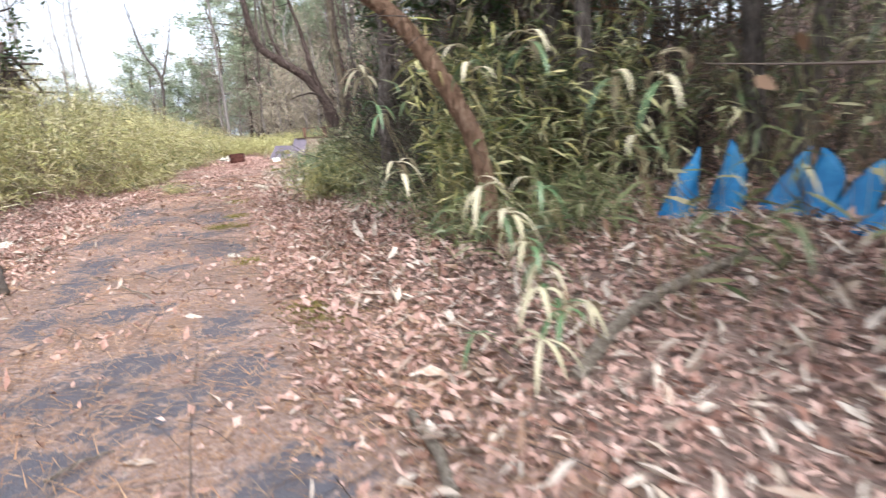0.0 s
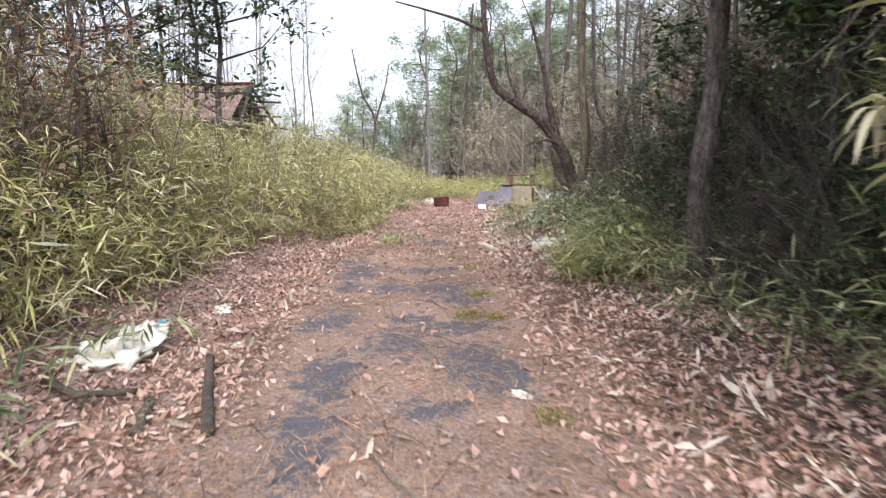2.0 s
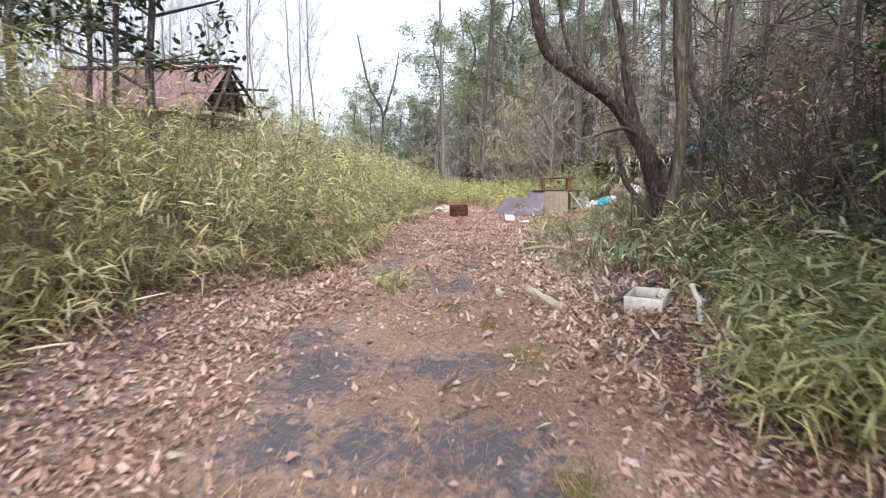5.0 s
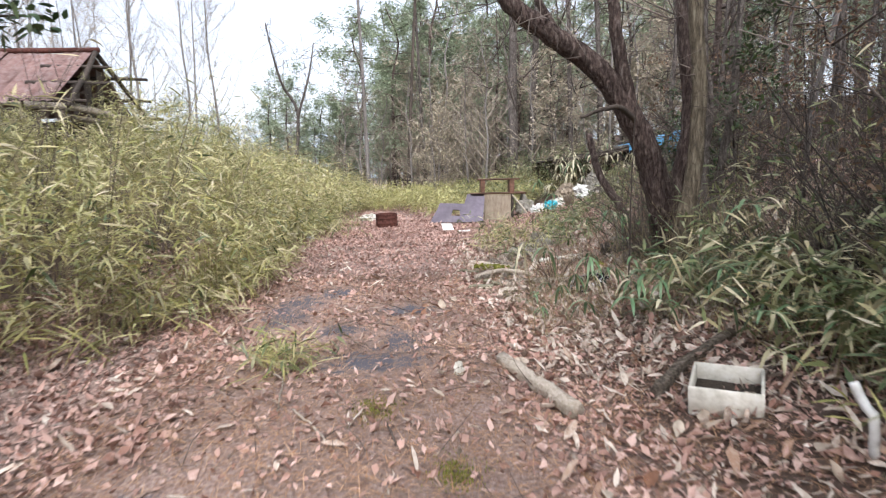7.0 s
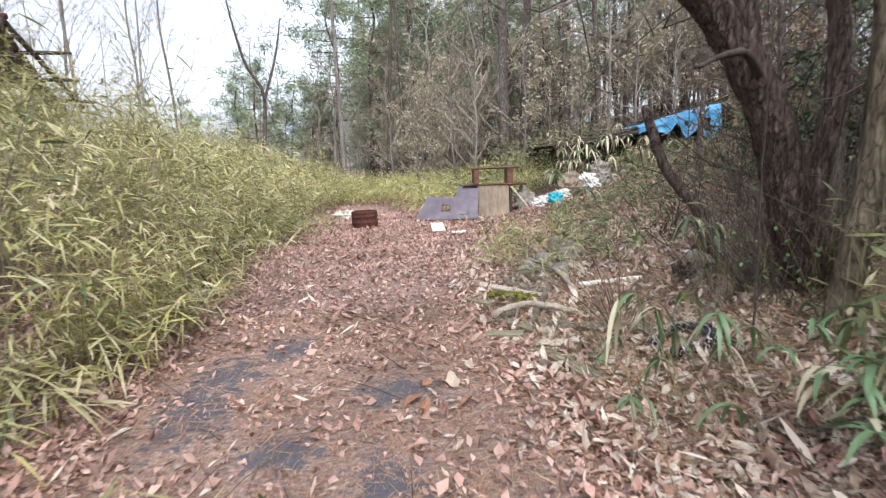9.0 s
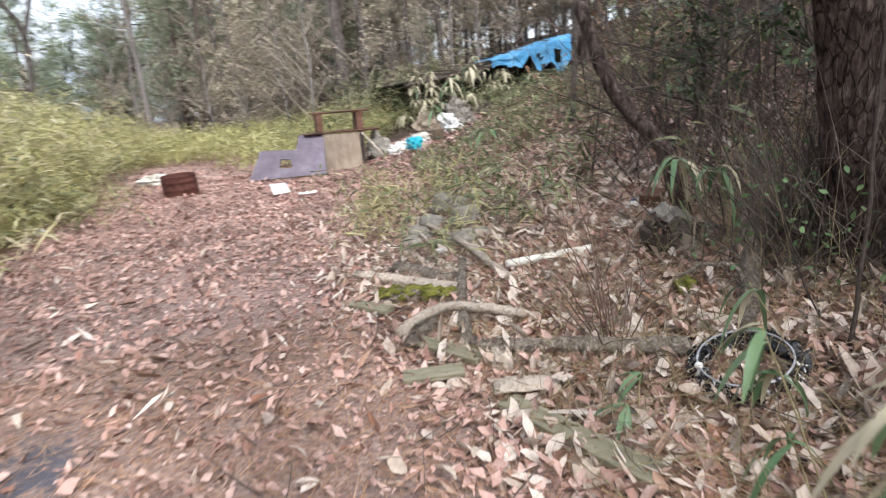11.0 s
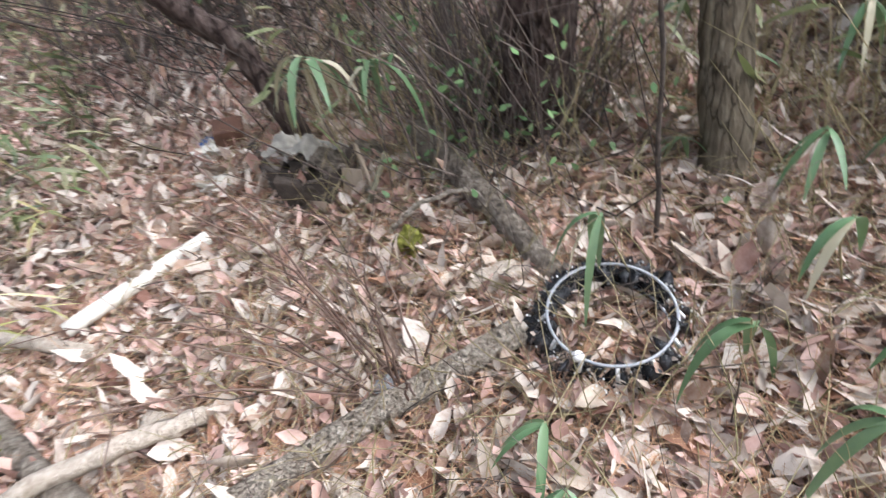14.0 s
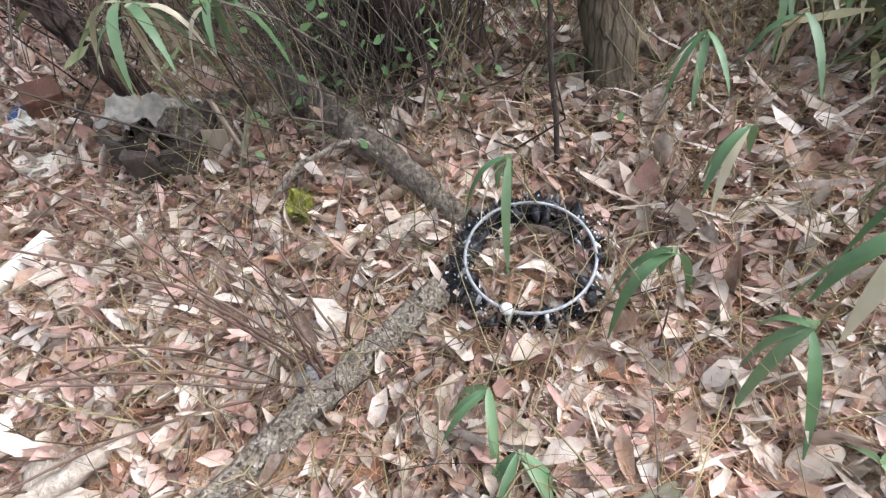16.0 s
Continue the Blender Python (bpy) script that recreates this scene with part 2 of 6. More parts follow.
# Pale blue-grey base colour stands in for the haze over the hills.
HILLMAT = M("haze_toned_hill", [(0.26, 0.30, 0.33), (0.32, 0.36, 0.40), (0.38, 0.42, 0.46)], scale=0.12, bump=0.3, rough=1.0, spec=0.0, big=0.03)
NAVY = M("dark_blue_plastic", [(0.012, 0.03, 0.10), (0.02, 0.05, 0.15), (0.05, 0.09, 0.2)], scale=9, bump=0.2, rough=0.5)
GREENPLANK = M("greenish_old_plank", [(0.10, 0.095, 0.06), (0.21, 0.195, 0.13), (0.33, 0.31, 0.23)], scale=30, stretch=(0.2, 1, 1), bump=0.6, rough=0.9, per_object=0.4)
PAPER = M("white_sheet", [(0.62, 0.60, 0.56), (0.74, 0.73, 0.70)], scale=12, bump=0.1, rough=0.8)
PALEBIG = M("large_pale_dead_leaf", [(0.34, 0.26, 0.195), (0.48, 0.40, 0.315), (0.58, 0.50, 0.41)], scale=9, rough=0.75, bump=0.3, per_object=0.6, thin=0.1)
BROWNBIG = M("large_brown_dead_leaf", [(0.20, 0.09, 0.05), (0.30, 0.16, 0.10), (0.38, 0.23, 0.15)], scale=9, rough=0.75, bump=0.3, per_object=0.6, thin=0.1)
COPPERBARK = M("coppery_bark", [(0.05, 0.03, 0.02), (0.13, 0.08, 0.052), (0.22, 0.145, 0.10), (0.34, 0.25, 0.19)], scale=30, stretch=(1, 1, 0.25), bump=1.5, rough=0.95, spec=0.1, crack=24)
TANBARK = M("tan_bark", [(0.0378, 0.0302, 0.0208), (0.0972, 0.0788, 0.0551), (0.162, 0.135, 0.0957), (0.259, 0.227, 0.166)], scale=30, stretch=(1, 1, 0.22), bump=1.5, rough=0.95, spec=0.1, crack=24)
CREEPER = M("creeper_leaf", [(0.07, 0.13, 0.05), (0.12, 0.20, 0.08), (0.17, 0.25, 0.11)], scale=8, rough=0.5, bump=0, island=0.8, thin=0.25)
REDSTEM = M("reddish_shrub_stem", [(0.0744, 0.0432, 0.032), (0.124, 0.0792, 0.06), (0.174, 0.13, 0.104)], scale=30, bump=0.2, rough=0.8, per_object=0.4)


# ---- helpers that build meshes ----
def height(x, y):
    """The lie of the land: a flat old road, a slope to the right and a bank to the left."""
    x, y = np.asarray(x, float), np.asarray(y, float)
    s = 0.12 + 0.13 * np.clip((y - 7) / 4, 0, 1)
    start = 0.85 + 1.75 * np.clip((y - 15.3) / 6.7, 0, 1)
    right = np.minimum(9, s * np.maximum(0, x - start))
    left = np.minimum(1.6, 0.3 * np.maximum(0, -2.9 - x))
    return right + left * np.clip((70 - y) / 30, 0, 1)


def geo_mesh(name, v, f, mat, smooth=False):
    me = bpy.data.meshes.new(name)
    me.from_pydata([tuple(map(float, p)) for p in v], [], [tuple(map(int, q)) for q in f])
    if smooth:
        me.polygons.foreach_set("use_smooth", [True] * len(me.polygons))
    me.materials.append(mat)
    me.update()
    return me


def tri_mesh(name, v, t, mat, smooth=False):
    """A large mesh of triangles from arrays."""
    v, t = np.ascontiguousarray(v, np.float32), np.ascontiguousarray(t, np.int32)
    me = bpy.data.meshes.new(name)
    me.vertices.add(len(v))
    me.vertices.foreach_set("co", v.ravel())
    me.loops.add(t.size)
    me.loops.foreach_set("vertex_index", t.ravel())
    me.polygons.add(len(t))
    me.polygons.foreach_set("loop_start", np.arange(0, t.size, 3, dtype=np.int32))
    if smooth:
        me.polygons.foreach_set("use_smooth", np.ones(len(t), bool))
    me.materials.append(mat)
    me.update(calc_edges=True)
    return me


def part(name, geo, mat, parent=None, label="", smooth=True):
    """Links (verts, faces) as one mesh object under a thing or a part."""
    ob = new(name, geo_mesh(name, geo[0], geo[1], mat, smooth))
    ob.parent = parent
    if label:
        ob["label"] = label
    return ob


def thing(name, at=(0, 0, 0), rz=0.0, label="", category="", group="", rx=0.0, ry=0.0):
    ob = new(name)
    ob.matrix_world = pose(*at, rx, ry, rz)
    return tagged(ob, label, category, group)


def join(*geos):
    v, f = [], []
    for gv, gf in geos:
        f += [tuple(i + len(v) for i in q) for q in gf]
        v += [tuple(p) for p in gv]
    return v, f


def moved(geo, m):
    return [tuple(m @ Vector(p)) for p in geo[0]], geo[1]


def tube(points, radii, n=8, rough=0.0, cap=True, seed=0):
    """A tapered tube along points."""
    g = np.random.RandomState(seed)
    pts = [Vector(p) for p in points]
    if not hasattr(radii, "__len__"):
        radii = [radii] * len(pts)
    v, f = [], []
    side = None
    ridge = g.uniform(-1, 1, n)
    for i, p in enumerate(pts):
        d = (pts[min(i + 1, len(pts) - 1)] - pts[max(i - 1, 0)]).normalized()
        if side is None:
            side = d.orthogonal().normalized()
        side = (side - d * side.dot(d)).normalized()
        up = d.cross(side)
        for k in range(n):
            a = 2 * math.pi * k / n
            r = radii[i] * (1 + rough * (0.65 * ridge[k] + 0.4 * g.uniform(-1, 1)))
            v.append(tuple(p + (side * math.cos(a) + up * math.sin(a)) * r))
        if i:
            b = (i - 1) * n
            f += [(b + k, b + (k + 1) % n, b + n + (k + 1) % n, b + n + k) for k in range(n)]
    if cap:
        f += [tuple(range(n - 1, -1, -1)), tuple(range(len(v) - n, len(v)))]
    return v, f


def smooth_line(points, per=5):
    """More points along a Catmull-Rom curve through the given ones."""
    p = [Vector(q) for q in points]
    p = [2 * p[0] - p[1]] + p + [2 * p[-1] - p[-2]]
    out = []
    for i in range(1, len(p) - 2):
        for k in range(per):
            t = k / per
            out.append(0.5 * (2 * p[i] + (p[i + 1] - p[i - 1]) * t + (2 * p[i - 1] - 5 * p[i] + 4 * p[i + 1] - p[i + 2]) * t * t + (3 * p[i] - p[i - 1] - 3 * p[i + 1] + p[i + 2]) * t**3))
    return out + [p[-2]]


def limb(points, r0, r1, n=9, per=6, rough=0.07, wob=0.0, seed=0):
    g = np.random.RandomState(seed)
    line = smooth_line(points, per)
    line = [q + Vector(g.uniform(-1, 1, 3) * wob) for q in line]
    rr = [r0 + (r1 - r0) * i / (len(line) - 1) for i in range(len(line))]
    return tube(line, rr, n, rough, True, seed)


def bevbox(sx, sy, sz, bev=0.006, at=(0, 0, 0), jitter=0.0, seed=0):
    """A box with worn, bevelled edges, standing on its base."""
    g = np.random.RandomState(seed)
    bm = bmesh.new()
    bmesh.ops.create_cube(bm, size=1)
    for v in bm.verts:
        v.co = Vector((v.co.x * sx, v.co.y * sy, (v.co.z + 0.5) * sz)) + Vector(g.uniform(-1, 1, 3) * jitter)
    if bev:
        bmesh.ops.bevel(bm, geom=bm.edges[:], offset=bev, segments=1, affect="EDGES")
    bm.verts.index_update()
    geo = [tuple(v.co + Vector(at)) for v in bm.verts], [tuple(v.index for v in f.verts) for f in bm.faces]
    bm.free()
    return geo


def lathe(profile, n=28, wob=0.0, seed=0):
    g = np.random.RandomState(seed)
    v, f = [], []
    for r, z in profile:
        for k in range(n):
            a = 2 * math.pi * k / n
            q = r * (1 + wob * g.uniform(-1, 1))
            v.append((q * math.cos(a), q * math.sin(a), z))
    for i in range(len(profile) - 1):
        f += [(i * n + k, i * n + (k + 1) % n, (i + 1) * n + (k + 1) % n, (i + 1) * n + k) for k in range(n)]
    return v, f


def lump(sx, sy, sz, crumple=0.25, sub=3, seed=0, freq=2.5):
    """A crumpled bag, a stone or the like, resting on its flattened base."""
    bm = bmesh.new()
    bmesh.ops.create_icosphere(bm, subdivisions=sub, radius=1)
    for v in bm.verts:
        c = v.co.copy()
        k = 1 + crumple * noise.noise(c * freq + Vector((seed * 3.1, seed, 1))) + 0.4 * crumple * noise.noise(c * freq * 3 + Vector((seed, 7, 2)))
        c *= k
        v.co = Vector((c.x * sx, c.y * sy, max(c.z, -0.55) * sz + 0.55 * sz))
    bm.verts.index_update()
    geo = [tuple(v.co) for v in bm.verts], [tuple(v.index for v in f.verts) for f in bm.faces]
    bm.free()
    return geo


def sheet(w, l, cells=8, wave=0.03, seed=0, drape=0.0, thick=0.004, fold=1.0):
    """A creased flexible sheet with thickness, w along x and l along y."""
    v, f = [], []
    for s in (0, 1):
        for j in range(cells + 1):
            for i in range(cells + 1):
                x, y = (i / cells - 0.5) * w, (j / cells - 0.5) * l
                z = wave * noise.noise(Vector((x * 4 * fold + seed, y * 4 * fold, seed * 2.0))) + wave * 0.5 * noise.noise(Vector((x * 11 * fold, y * 11 * fold + seed, 3))) - drape * (abs(x / w) ** 2 + abs(y / l) ** 2)
                v.append((x, y, z + s * thick))
    n = cells + 1
    for j in range(cells):
        for i in range(cells):
            a = j * n + i
            f.append((a, a + n, a + n + 1, a + 1))
            a += n * n
            f.append((a, a + 1, a + n + 1, a + n))
    rim = [i for i in range(n)] + [n * j + n - 1 for j in range(1, n)] + [n * (n - 1) + i for i in range(n - 2, -1, -1)] + [n * j for j in range(n - 2, 0, -1)]
    for a, b in zip(rim, rim[1:] + rim[:1]):
        f.append((a, b, b + n * n, a + n * n))
    return v, f


BLADE_V = np.array([(0, -0.08, 0), (0, 0.08, 0), (0.3, -0.5, 0), (0.3, 0.5, 0), (0.66, -0.36, 0), (0.66, 0.36, 0), (1, 0, 0)])
BLADE_T = np.array([(0, 2, 3), (0, 3, 1), (2, 4, 5), (2, 5, 3), (4, 6, 5)])
LEAF_V = np.array([(0, 0, 0), (0.3, -0.45, 0.2), (0.3, 0, 0), (0.3, 0.45, 0.2), (0.7, -0.42, 0.18), (0.7, 0, 0), (0.7, 0.42, 0.18), (1, 0, 0.05)])
LEAF_T = np.array([(0, 1, 2), (0, 2, 3), (1, 4, 5), (1, 5, 2), (2, 5, 6), (2, 6, 3), (4, 7, 5), (5, 7, 6)])
CHIP_V = np.array([(0, 0, 0), (0.45, -0.5, 0.2), (0.42, 0, 0), (0.5, 0.5, 0.2), (1, 0, 0.08)])
CHIP_T = np.array([(0, 1, 2), (0, 2, 3), (1, 4, 2), (2, 4, 3)])
STRIP_V = np.array([(0, -0.5, 0), (0, 0.5, 0), (1, 0, 0)])
STRIP_T = np.array([(0, 1, 2)])


def leaves(pos, yaw, pitch, roll, length, width, v=BLADE_V, t=BLADE_T, droop=0.0, cup=1.0, ragged=0.0):
    """Arrays of (vertices, triangles) for many leaves at once."""
    pos = np.asarray(pos, float)
    n = len(pos)
    yaw, pitch, roll, length, width, droop, cup = (np.broadcast_to(np.asarray(q, float), (n,)) for q in (yaw, pitch, roll, length, width, droop, cup))
    d = np.stack([np.cos(pitch) * np.cos(yaw), np.cos(pitch) * np.sin(yaw), np.sin(pitch)], -1)
    s = np.stack([-np.sin(yaw), np.cos(yaw), 0 * yaw], -1)
    u = np.cross(d, s)
    s, u = np.cos(roll)[:, None] * s + np.sin(roll)[:, None] * u, np.cos(roll)[:, None] * u - np.sin(roll)[:, None] * s
    x, y, z = v[:, 0], v[:, 1], v[:, 2]
    out = pos[:, None] + d[:, None] * (x * length[:, None])[..., None] + s[:, None] * (y * width[:, None])[..., None] + u[:, None] * (z * (cup * width)[:, None])[..., None]
    out[..., 2] -= (droop * length)[:, None] * x**2
    if ragged:
        out += np.random.RandomState(n).normal(0, 1, out.shape) * (ragged * length)[:, None, None]
    return out.reshape(-1, 3), (t[None] + (np.arange(n) * len(v))[:, None, None]).reshape(-1, 3)


def stack_geo(list_of):
    vs, ts, k = [], [], 0
    for v, t in list_of:
        vs.append(v)
        ts.append(t + k)
        k += len(v)
    return np.concatenate(vs), np.concatenate(ts)


def stems(base, top, bend, r, n=3, segs=4):
    """Many thin three-sided stems from base to top, bowed sideways by bend."""
    base, top, bend = np.asarray(base, float), np.asarray(top, float), np.asarray(bend, float)
    m = len(base)
    r = np.broadcast_to(np.asarray(r, float), (m,))
    s = np.linspace(0, 1, segs + 1)
    line = base[:, None] * (1 - s)[None, :, None] + top[:, None] * s[None, :, None] + bend[:, None] * (4 * s * (1 - s))[None, :, None]
    d = top - base
    d /= np.linalg.norm(d, axis=1, keepdims=True) + 1e-9
    a = np.cross(d, np.where(np.abs(d[:, 2:]) > 0.9, [[1.0, 0, 0]], [[0, 0, 1.0]]))
    a /= np.linalg.norm(a, axis=1, keepdims=True) + 1e-9
    b = np.cross(d, a)
    ang = np.arange(n) * 2 * math.pi / n
    ring = a[:, None] * np.cos(ang)[None, :, None] + b[:, None] * np.sin(ang)[None, :, None]
    taper = (1 - 0.7 * s)
    v = line[:, :, None] + ring[:, None] * (r[:, None] * taper[None])[..., None, None]
    one = []
    for i in range(segs):
        for k in range(n):
            p, q = i * n + k, i * n + (k + 1) % n
            one += [(p, q, q + n), (p, q + n, p + n)]
    t = np.array(one)[None] + (np.arange(m) * (segs + 1) * n)[:, None, None]
    return v.reshape(-1, 3), t.reshape(-1, 3)


def stuff(name, geo, mat, label, category, parent=None):
    ob = new(name, tri_mesh(name, geo[0], geo[1], mat))
    return tagged(ob, label, category, kind="stuff")


# ---- the ground: one sheet to the horizon ----
def spread(a, b, lo, hi, fine, mid):
    inner = np.arange(lo, hi + fine / 2, fine)
    l1, r1 = np.arange(a, lo - mid / 2, mid), np.arange(hi + mid, b, mid)
    out = np.array([40, 90, 180, 350, 700, 1500.0])
    return np.concatenate([a - out[::-1], l1, inner, r1, b + out])


def road_bare(x, y):
    """How far the old asphalt lies bare: two wheel tracks and worn spots."""
    spots = BARE
    out = np.full(x.shape, -1.0)
    for sx, sy, rx, ry in spots:
        rx, ry = rx * 1.6, ry * 1.6
        q = 0.98 - 0.7 * np.sqrt(((x - sx) / rx) ** 2 + ((y - sy) / ry) ** 2)
        out = np.maximum(out, q)
    return np.clip(out, 0, 1)


BARE = [
    (-1.13, 3.91, 0.16, 0.35), (-0.33, 2.95, 0.22, 0.22), (0.22, 2.55, 0.18, 0.35), (-0.15, 2.28, 0.25, 0.22), (-0.59, 2.65, 0.3, 0.22),
    (-0.51, 1.9, 0.25, 0.25), (0.45, 1.5, 0.22, 0.25), (-1.18, 5.8, 0.15, 0.5), (-0.1, 5.98, 0.3, 0.3), (-0.87, 6.63, 0.22, 0.28),
    (-1.13, 4.75, 0.12, 0.4), (0.12, 3.36, 0.16, 0.3), (-1.65, 9.75, 0.3, 0.5), (-1.11, 8.81, 0.22, 0.28), (-0.46, 8.75, 0.4, 0.35),
    (-1.53, 7.22, 0.25, 0.35), (-0.82, 6.65, 0.25, 0.4), (-0.21, 6.2, 0.25, 0.4), (-1.24, 5.91, 0.2, 0.45), (-0.03, 5.86, 0.22, 0.35),
    (-0.74, 7.35, 0.22, 0.22), (-1.19, 5.05, 0.16, 0.3), (-0.33, 7.1, 0.35, 0.25), (-1.61, 8.81, 0.25, 0.3), (-0.3, 8.21, 0.3, 0.25),
    (-1.89, 10.71, 0.22, 0.35), (-1.6, 10.05, 0.3, 0.4), (-0.76, 10.0, 0.35, 0.25), (-0.4, 10.18, 0.2, 0.22),
    (-1.7, 14.4, 0.22, 0.45), (-1.13, 13.72, 0.2, 0.2), (-0.58, 13.3, 0.16, 0.3), (-0.8, 12.8, 0.3, 0.2), (-1.64, 14.93, 0.25, 0.3),
    (-1.26, 15.44, 0.16, 0.3), (-0.43, 14.4, 0.28, 0.22), (-0.6, 4.0, 0.25, 0.2), (-0.5, 5.3, 0.18, 0.18),
]


def build_ground():
    xs = spread(-16, 22, -4.2, 4.6, 0.095, 0.6)
    ys = spread(-12, 72, -2.5, 27, 0.095, 0.8)
    gx, gy = np.meshgrid(xs, ys)
    bump = np.array([noise.noise(Vector((a * 1.6, b * 1.6, 0))) * 0.022 + noise.noise(Vector((a * 6, b * 6, 4))) * 0.008 for a, b in zip(gx.ravel(), gy.ravel())])
    z = height(gx, gy).ravel() + bump - 0.012
    v = np.stack([gx.ravel(), gy.ravel(), z], -1)
    n, m = len(xs), len(ys)
    a = (np.arange(m - 1)[:, None] * n + np.arange(n - 1)[None]).ravel()
    t = np.concatenate([np.stack([a, a + 1, a + n + 1], -1), np.stack([a, a + n + 1, a + n], -1)])
    me = tri_mesh("ground", v, t, FLOOR, True)
    bare = me.attributes.new("bare", "FLOAT", "POINT")
    bare.data.foreach_set("value", road_bare(gx, gy).ravel().astype(np.float32))
    # Off-road darkening: humus plus painted shade between leaves and under growth.
    soil = me.attributes.new("mould_shade", "FLOAT", "POINT")
    off = np.clip((gx - np.interp(gy, [-3, 4, 10, 13, 16, 20], [0.7, 0.6, 0.5, 0.45, 0.7, 1.4])) / 0.5, 0, 1) + np.clip((-3.3 - gx) / 0.5, 0, 1)
    soil.data.foreach_set("value", (0.85 * np.clip(off, 0, 1) * np.interp(gy, [1.5, 4.5], [0.25, 1.0])).ravel().astype(np.float32))
    return tagged(new("ground", me), "old forest road littered with brown needles and worn asphalt", "ground", kind="structure")


build_ground()


def hill(name, y, x0, x1, top, seed):
    n = 60
    v, f = [], []
    for i in range(n + 1):
        x = x0 + (x1 - x0) * i / n
        e = 1 - abs(2 * i / n - 1) ** 3
        zt = top * e * (0.75 + 0.3 * noise.noise(Vector((i * 0.12, seed, 0)))) + 1.2 * noise.noise(Vector((i * 0.9, seed, 5)))
        for k in range(7):
            s = k / 6
            v.append((x, y + 120 * s, -4 + (zt + 4) * math.sin(s * math.pi / 2) + 0.8 * noise.noise(Vector((i * 0.7, k * 1.3, seed)))))
    for i in range(n):
        for k in range(6):
            a = i * 7 + k
            f.append((a, a + 7, a + 8, a + 1))
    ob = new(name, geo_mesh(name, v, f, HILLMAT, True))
    return tagged(ob, "far wooded hillside with haze painted into its blue-grey colour", "hill", kind="structure")


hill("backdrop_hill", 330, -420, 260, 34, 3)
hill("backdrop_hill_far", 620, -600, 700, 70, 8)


# ---- trees ----
def grow_tree(seed, tall, r, lean=(0.0, 0.0), branches=14, twigs=5, start=0.35, spread_=1.0, upward=0.6, fine=1.0):
    """Trunk, branches and twig ends of a bare tree that stands at the origin."""
    g = np.random.RandomState(seed)
    trunk_pts, p = [], Vector((0, 0, -0.15))
    for i in range(7):
        s = i / 6
        trunk_pts.append(Vector((lean[0] * tall * s**1.5 + g.normal(0, 0.02) * tall * s, lean[1] * tall * s**1.5 + g.normal(0, 0.02) * tall * s, tall * s - 0.2 * (i == 0))))
    line = smooth_line(trunk_pts, 3)
    n = len(line) - 1
    trunk = tube(line, [r * (1 - 0.8 * i / n) * (1.35 if i == 0 else 1) for i in range(n + 1)], 7, 0.06, True, seed)
    bb, bt, bbend, br, ends = [], [], [], [], []
    for k in range(branches):
        s = start + (0.97 - start) * (k + g.rand()) / branches
        p = line[min(n, int(s * n))]
        a = g.uniform(0, 2 * math.pi)
        ln = tall * g.uniform(0.16, 0.34) * spread_ * (1.15 - 0.6 * s)
        up = g.uniform(0.2, 1.0) * upward
        q = p + Vector((math.cos(a), math.sin(a), up)).normalized() * ln
        bend = Vector((g.normal(0, 0.06), g.normal(0, 0.06), g.uniform(-0.08, 0.03))) * ln
        bb.append(p), bt.append(q), bbend.append(bend), br.append((r * (1 - 0.8 * s) * 0.55 + 0.004) * fine)
        for j in range(twigs):
            e = g.uniform(0.25, 1.0)
            b0 = p.lerp(q, e) + bend * 4 * e * (1 - e)
            a2 = a + g.uniform(-1.2, 1.2)
            l2 = ln * g.uniform(0.25, 0.6)
            q2 = b0 + Vector((math.cos(a2), math.sin(a2), g.uniform(-0.1, 1.1) * (0.4 + upward))).normalized() * l2
            bb.append(b0), bt.append(q2), bbend.append(Vector(g.normal(0, 0.07, 3)) * l2), br.append((0.006 + 0.0006 * tall) * fine)
            ends.append((b0, q2))
            for _ in range(2):
                b3 = b0.lerp(q2, g.uniform(0.3, 0.95))
                q3 = b3 + (Vector(g.normal(0, 1, 3)).normalized() + Vector((0, 0, 0.5))) * l2 * 0.45
                bb.append(b3), bt.append(q3), bbend.append(Vector(g.normal(0, 0.05, 3)) * l2), br.append(0.004)
                ends.append((b3, q3))
    return trunk, stems(np.array(bb), np.array(bt), np.array(bbend), np.array(br), 3, 2), ends, line


def tree(name, seed, tall, r, bark, label, crown=None, crown_n=0, leaf=(0.1, 0.05), tw=TWIG, **kw):
    trunk, brs, ends, line = grow_tree(seed, tall, r, **kw)
    ob = thing(name, label=label, category="tree")
    part("trunk", trunk, bark, ob)
    b = tagged(new("branchwork", tri_mesh("branchwork", brs[0], brs[1], tw)), kind="stuff")
    b.parent = ob
    if crown:
        g = np.random.RandomState(seed + 50)
        pick = g.randint(0, len(ends), crown_n)
        e0, e1 = np.array([e[0] for e in ends])[pick], np.array([e[1] for e in ends])[pick]
        s = g.uniform(0.1, 1.15, (crown_n, 1))
        pos = e0 * (1 - s) + e1 * s + g.normal(0, leaf[0] * 0.7, (crown_n, 3))
        geo = leaves(pos, g.uniform(0, 6.28, crown_n), g.normal(-0.1, 0.5, crown_n), g.uniform(-1, 1, crown_n), leaf[0] * g.uniform(0.6, 1.3, crown_n), leaf[1] * g.uniform(0.6, 1.3, crown_n), droop=0.15)
        c = tagged(new("crown", tri_mesh("crown", geo[0], geo[1], crown)), kind="stuff")
        c.parent = ob
    return ob


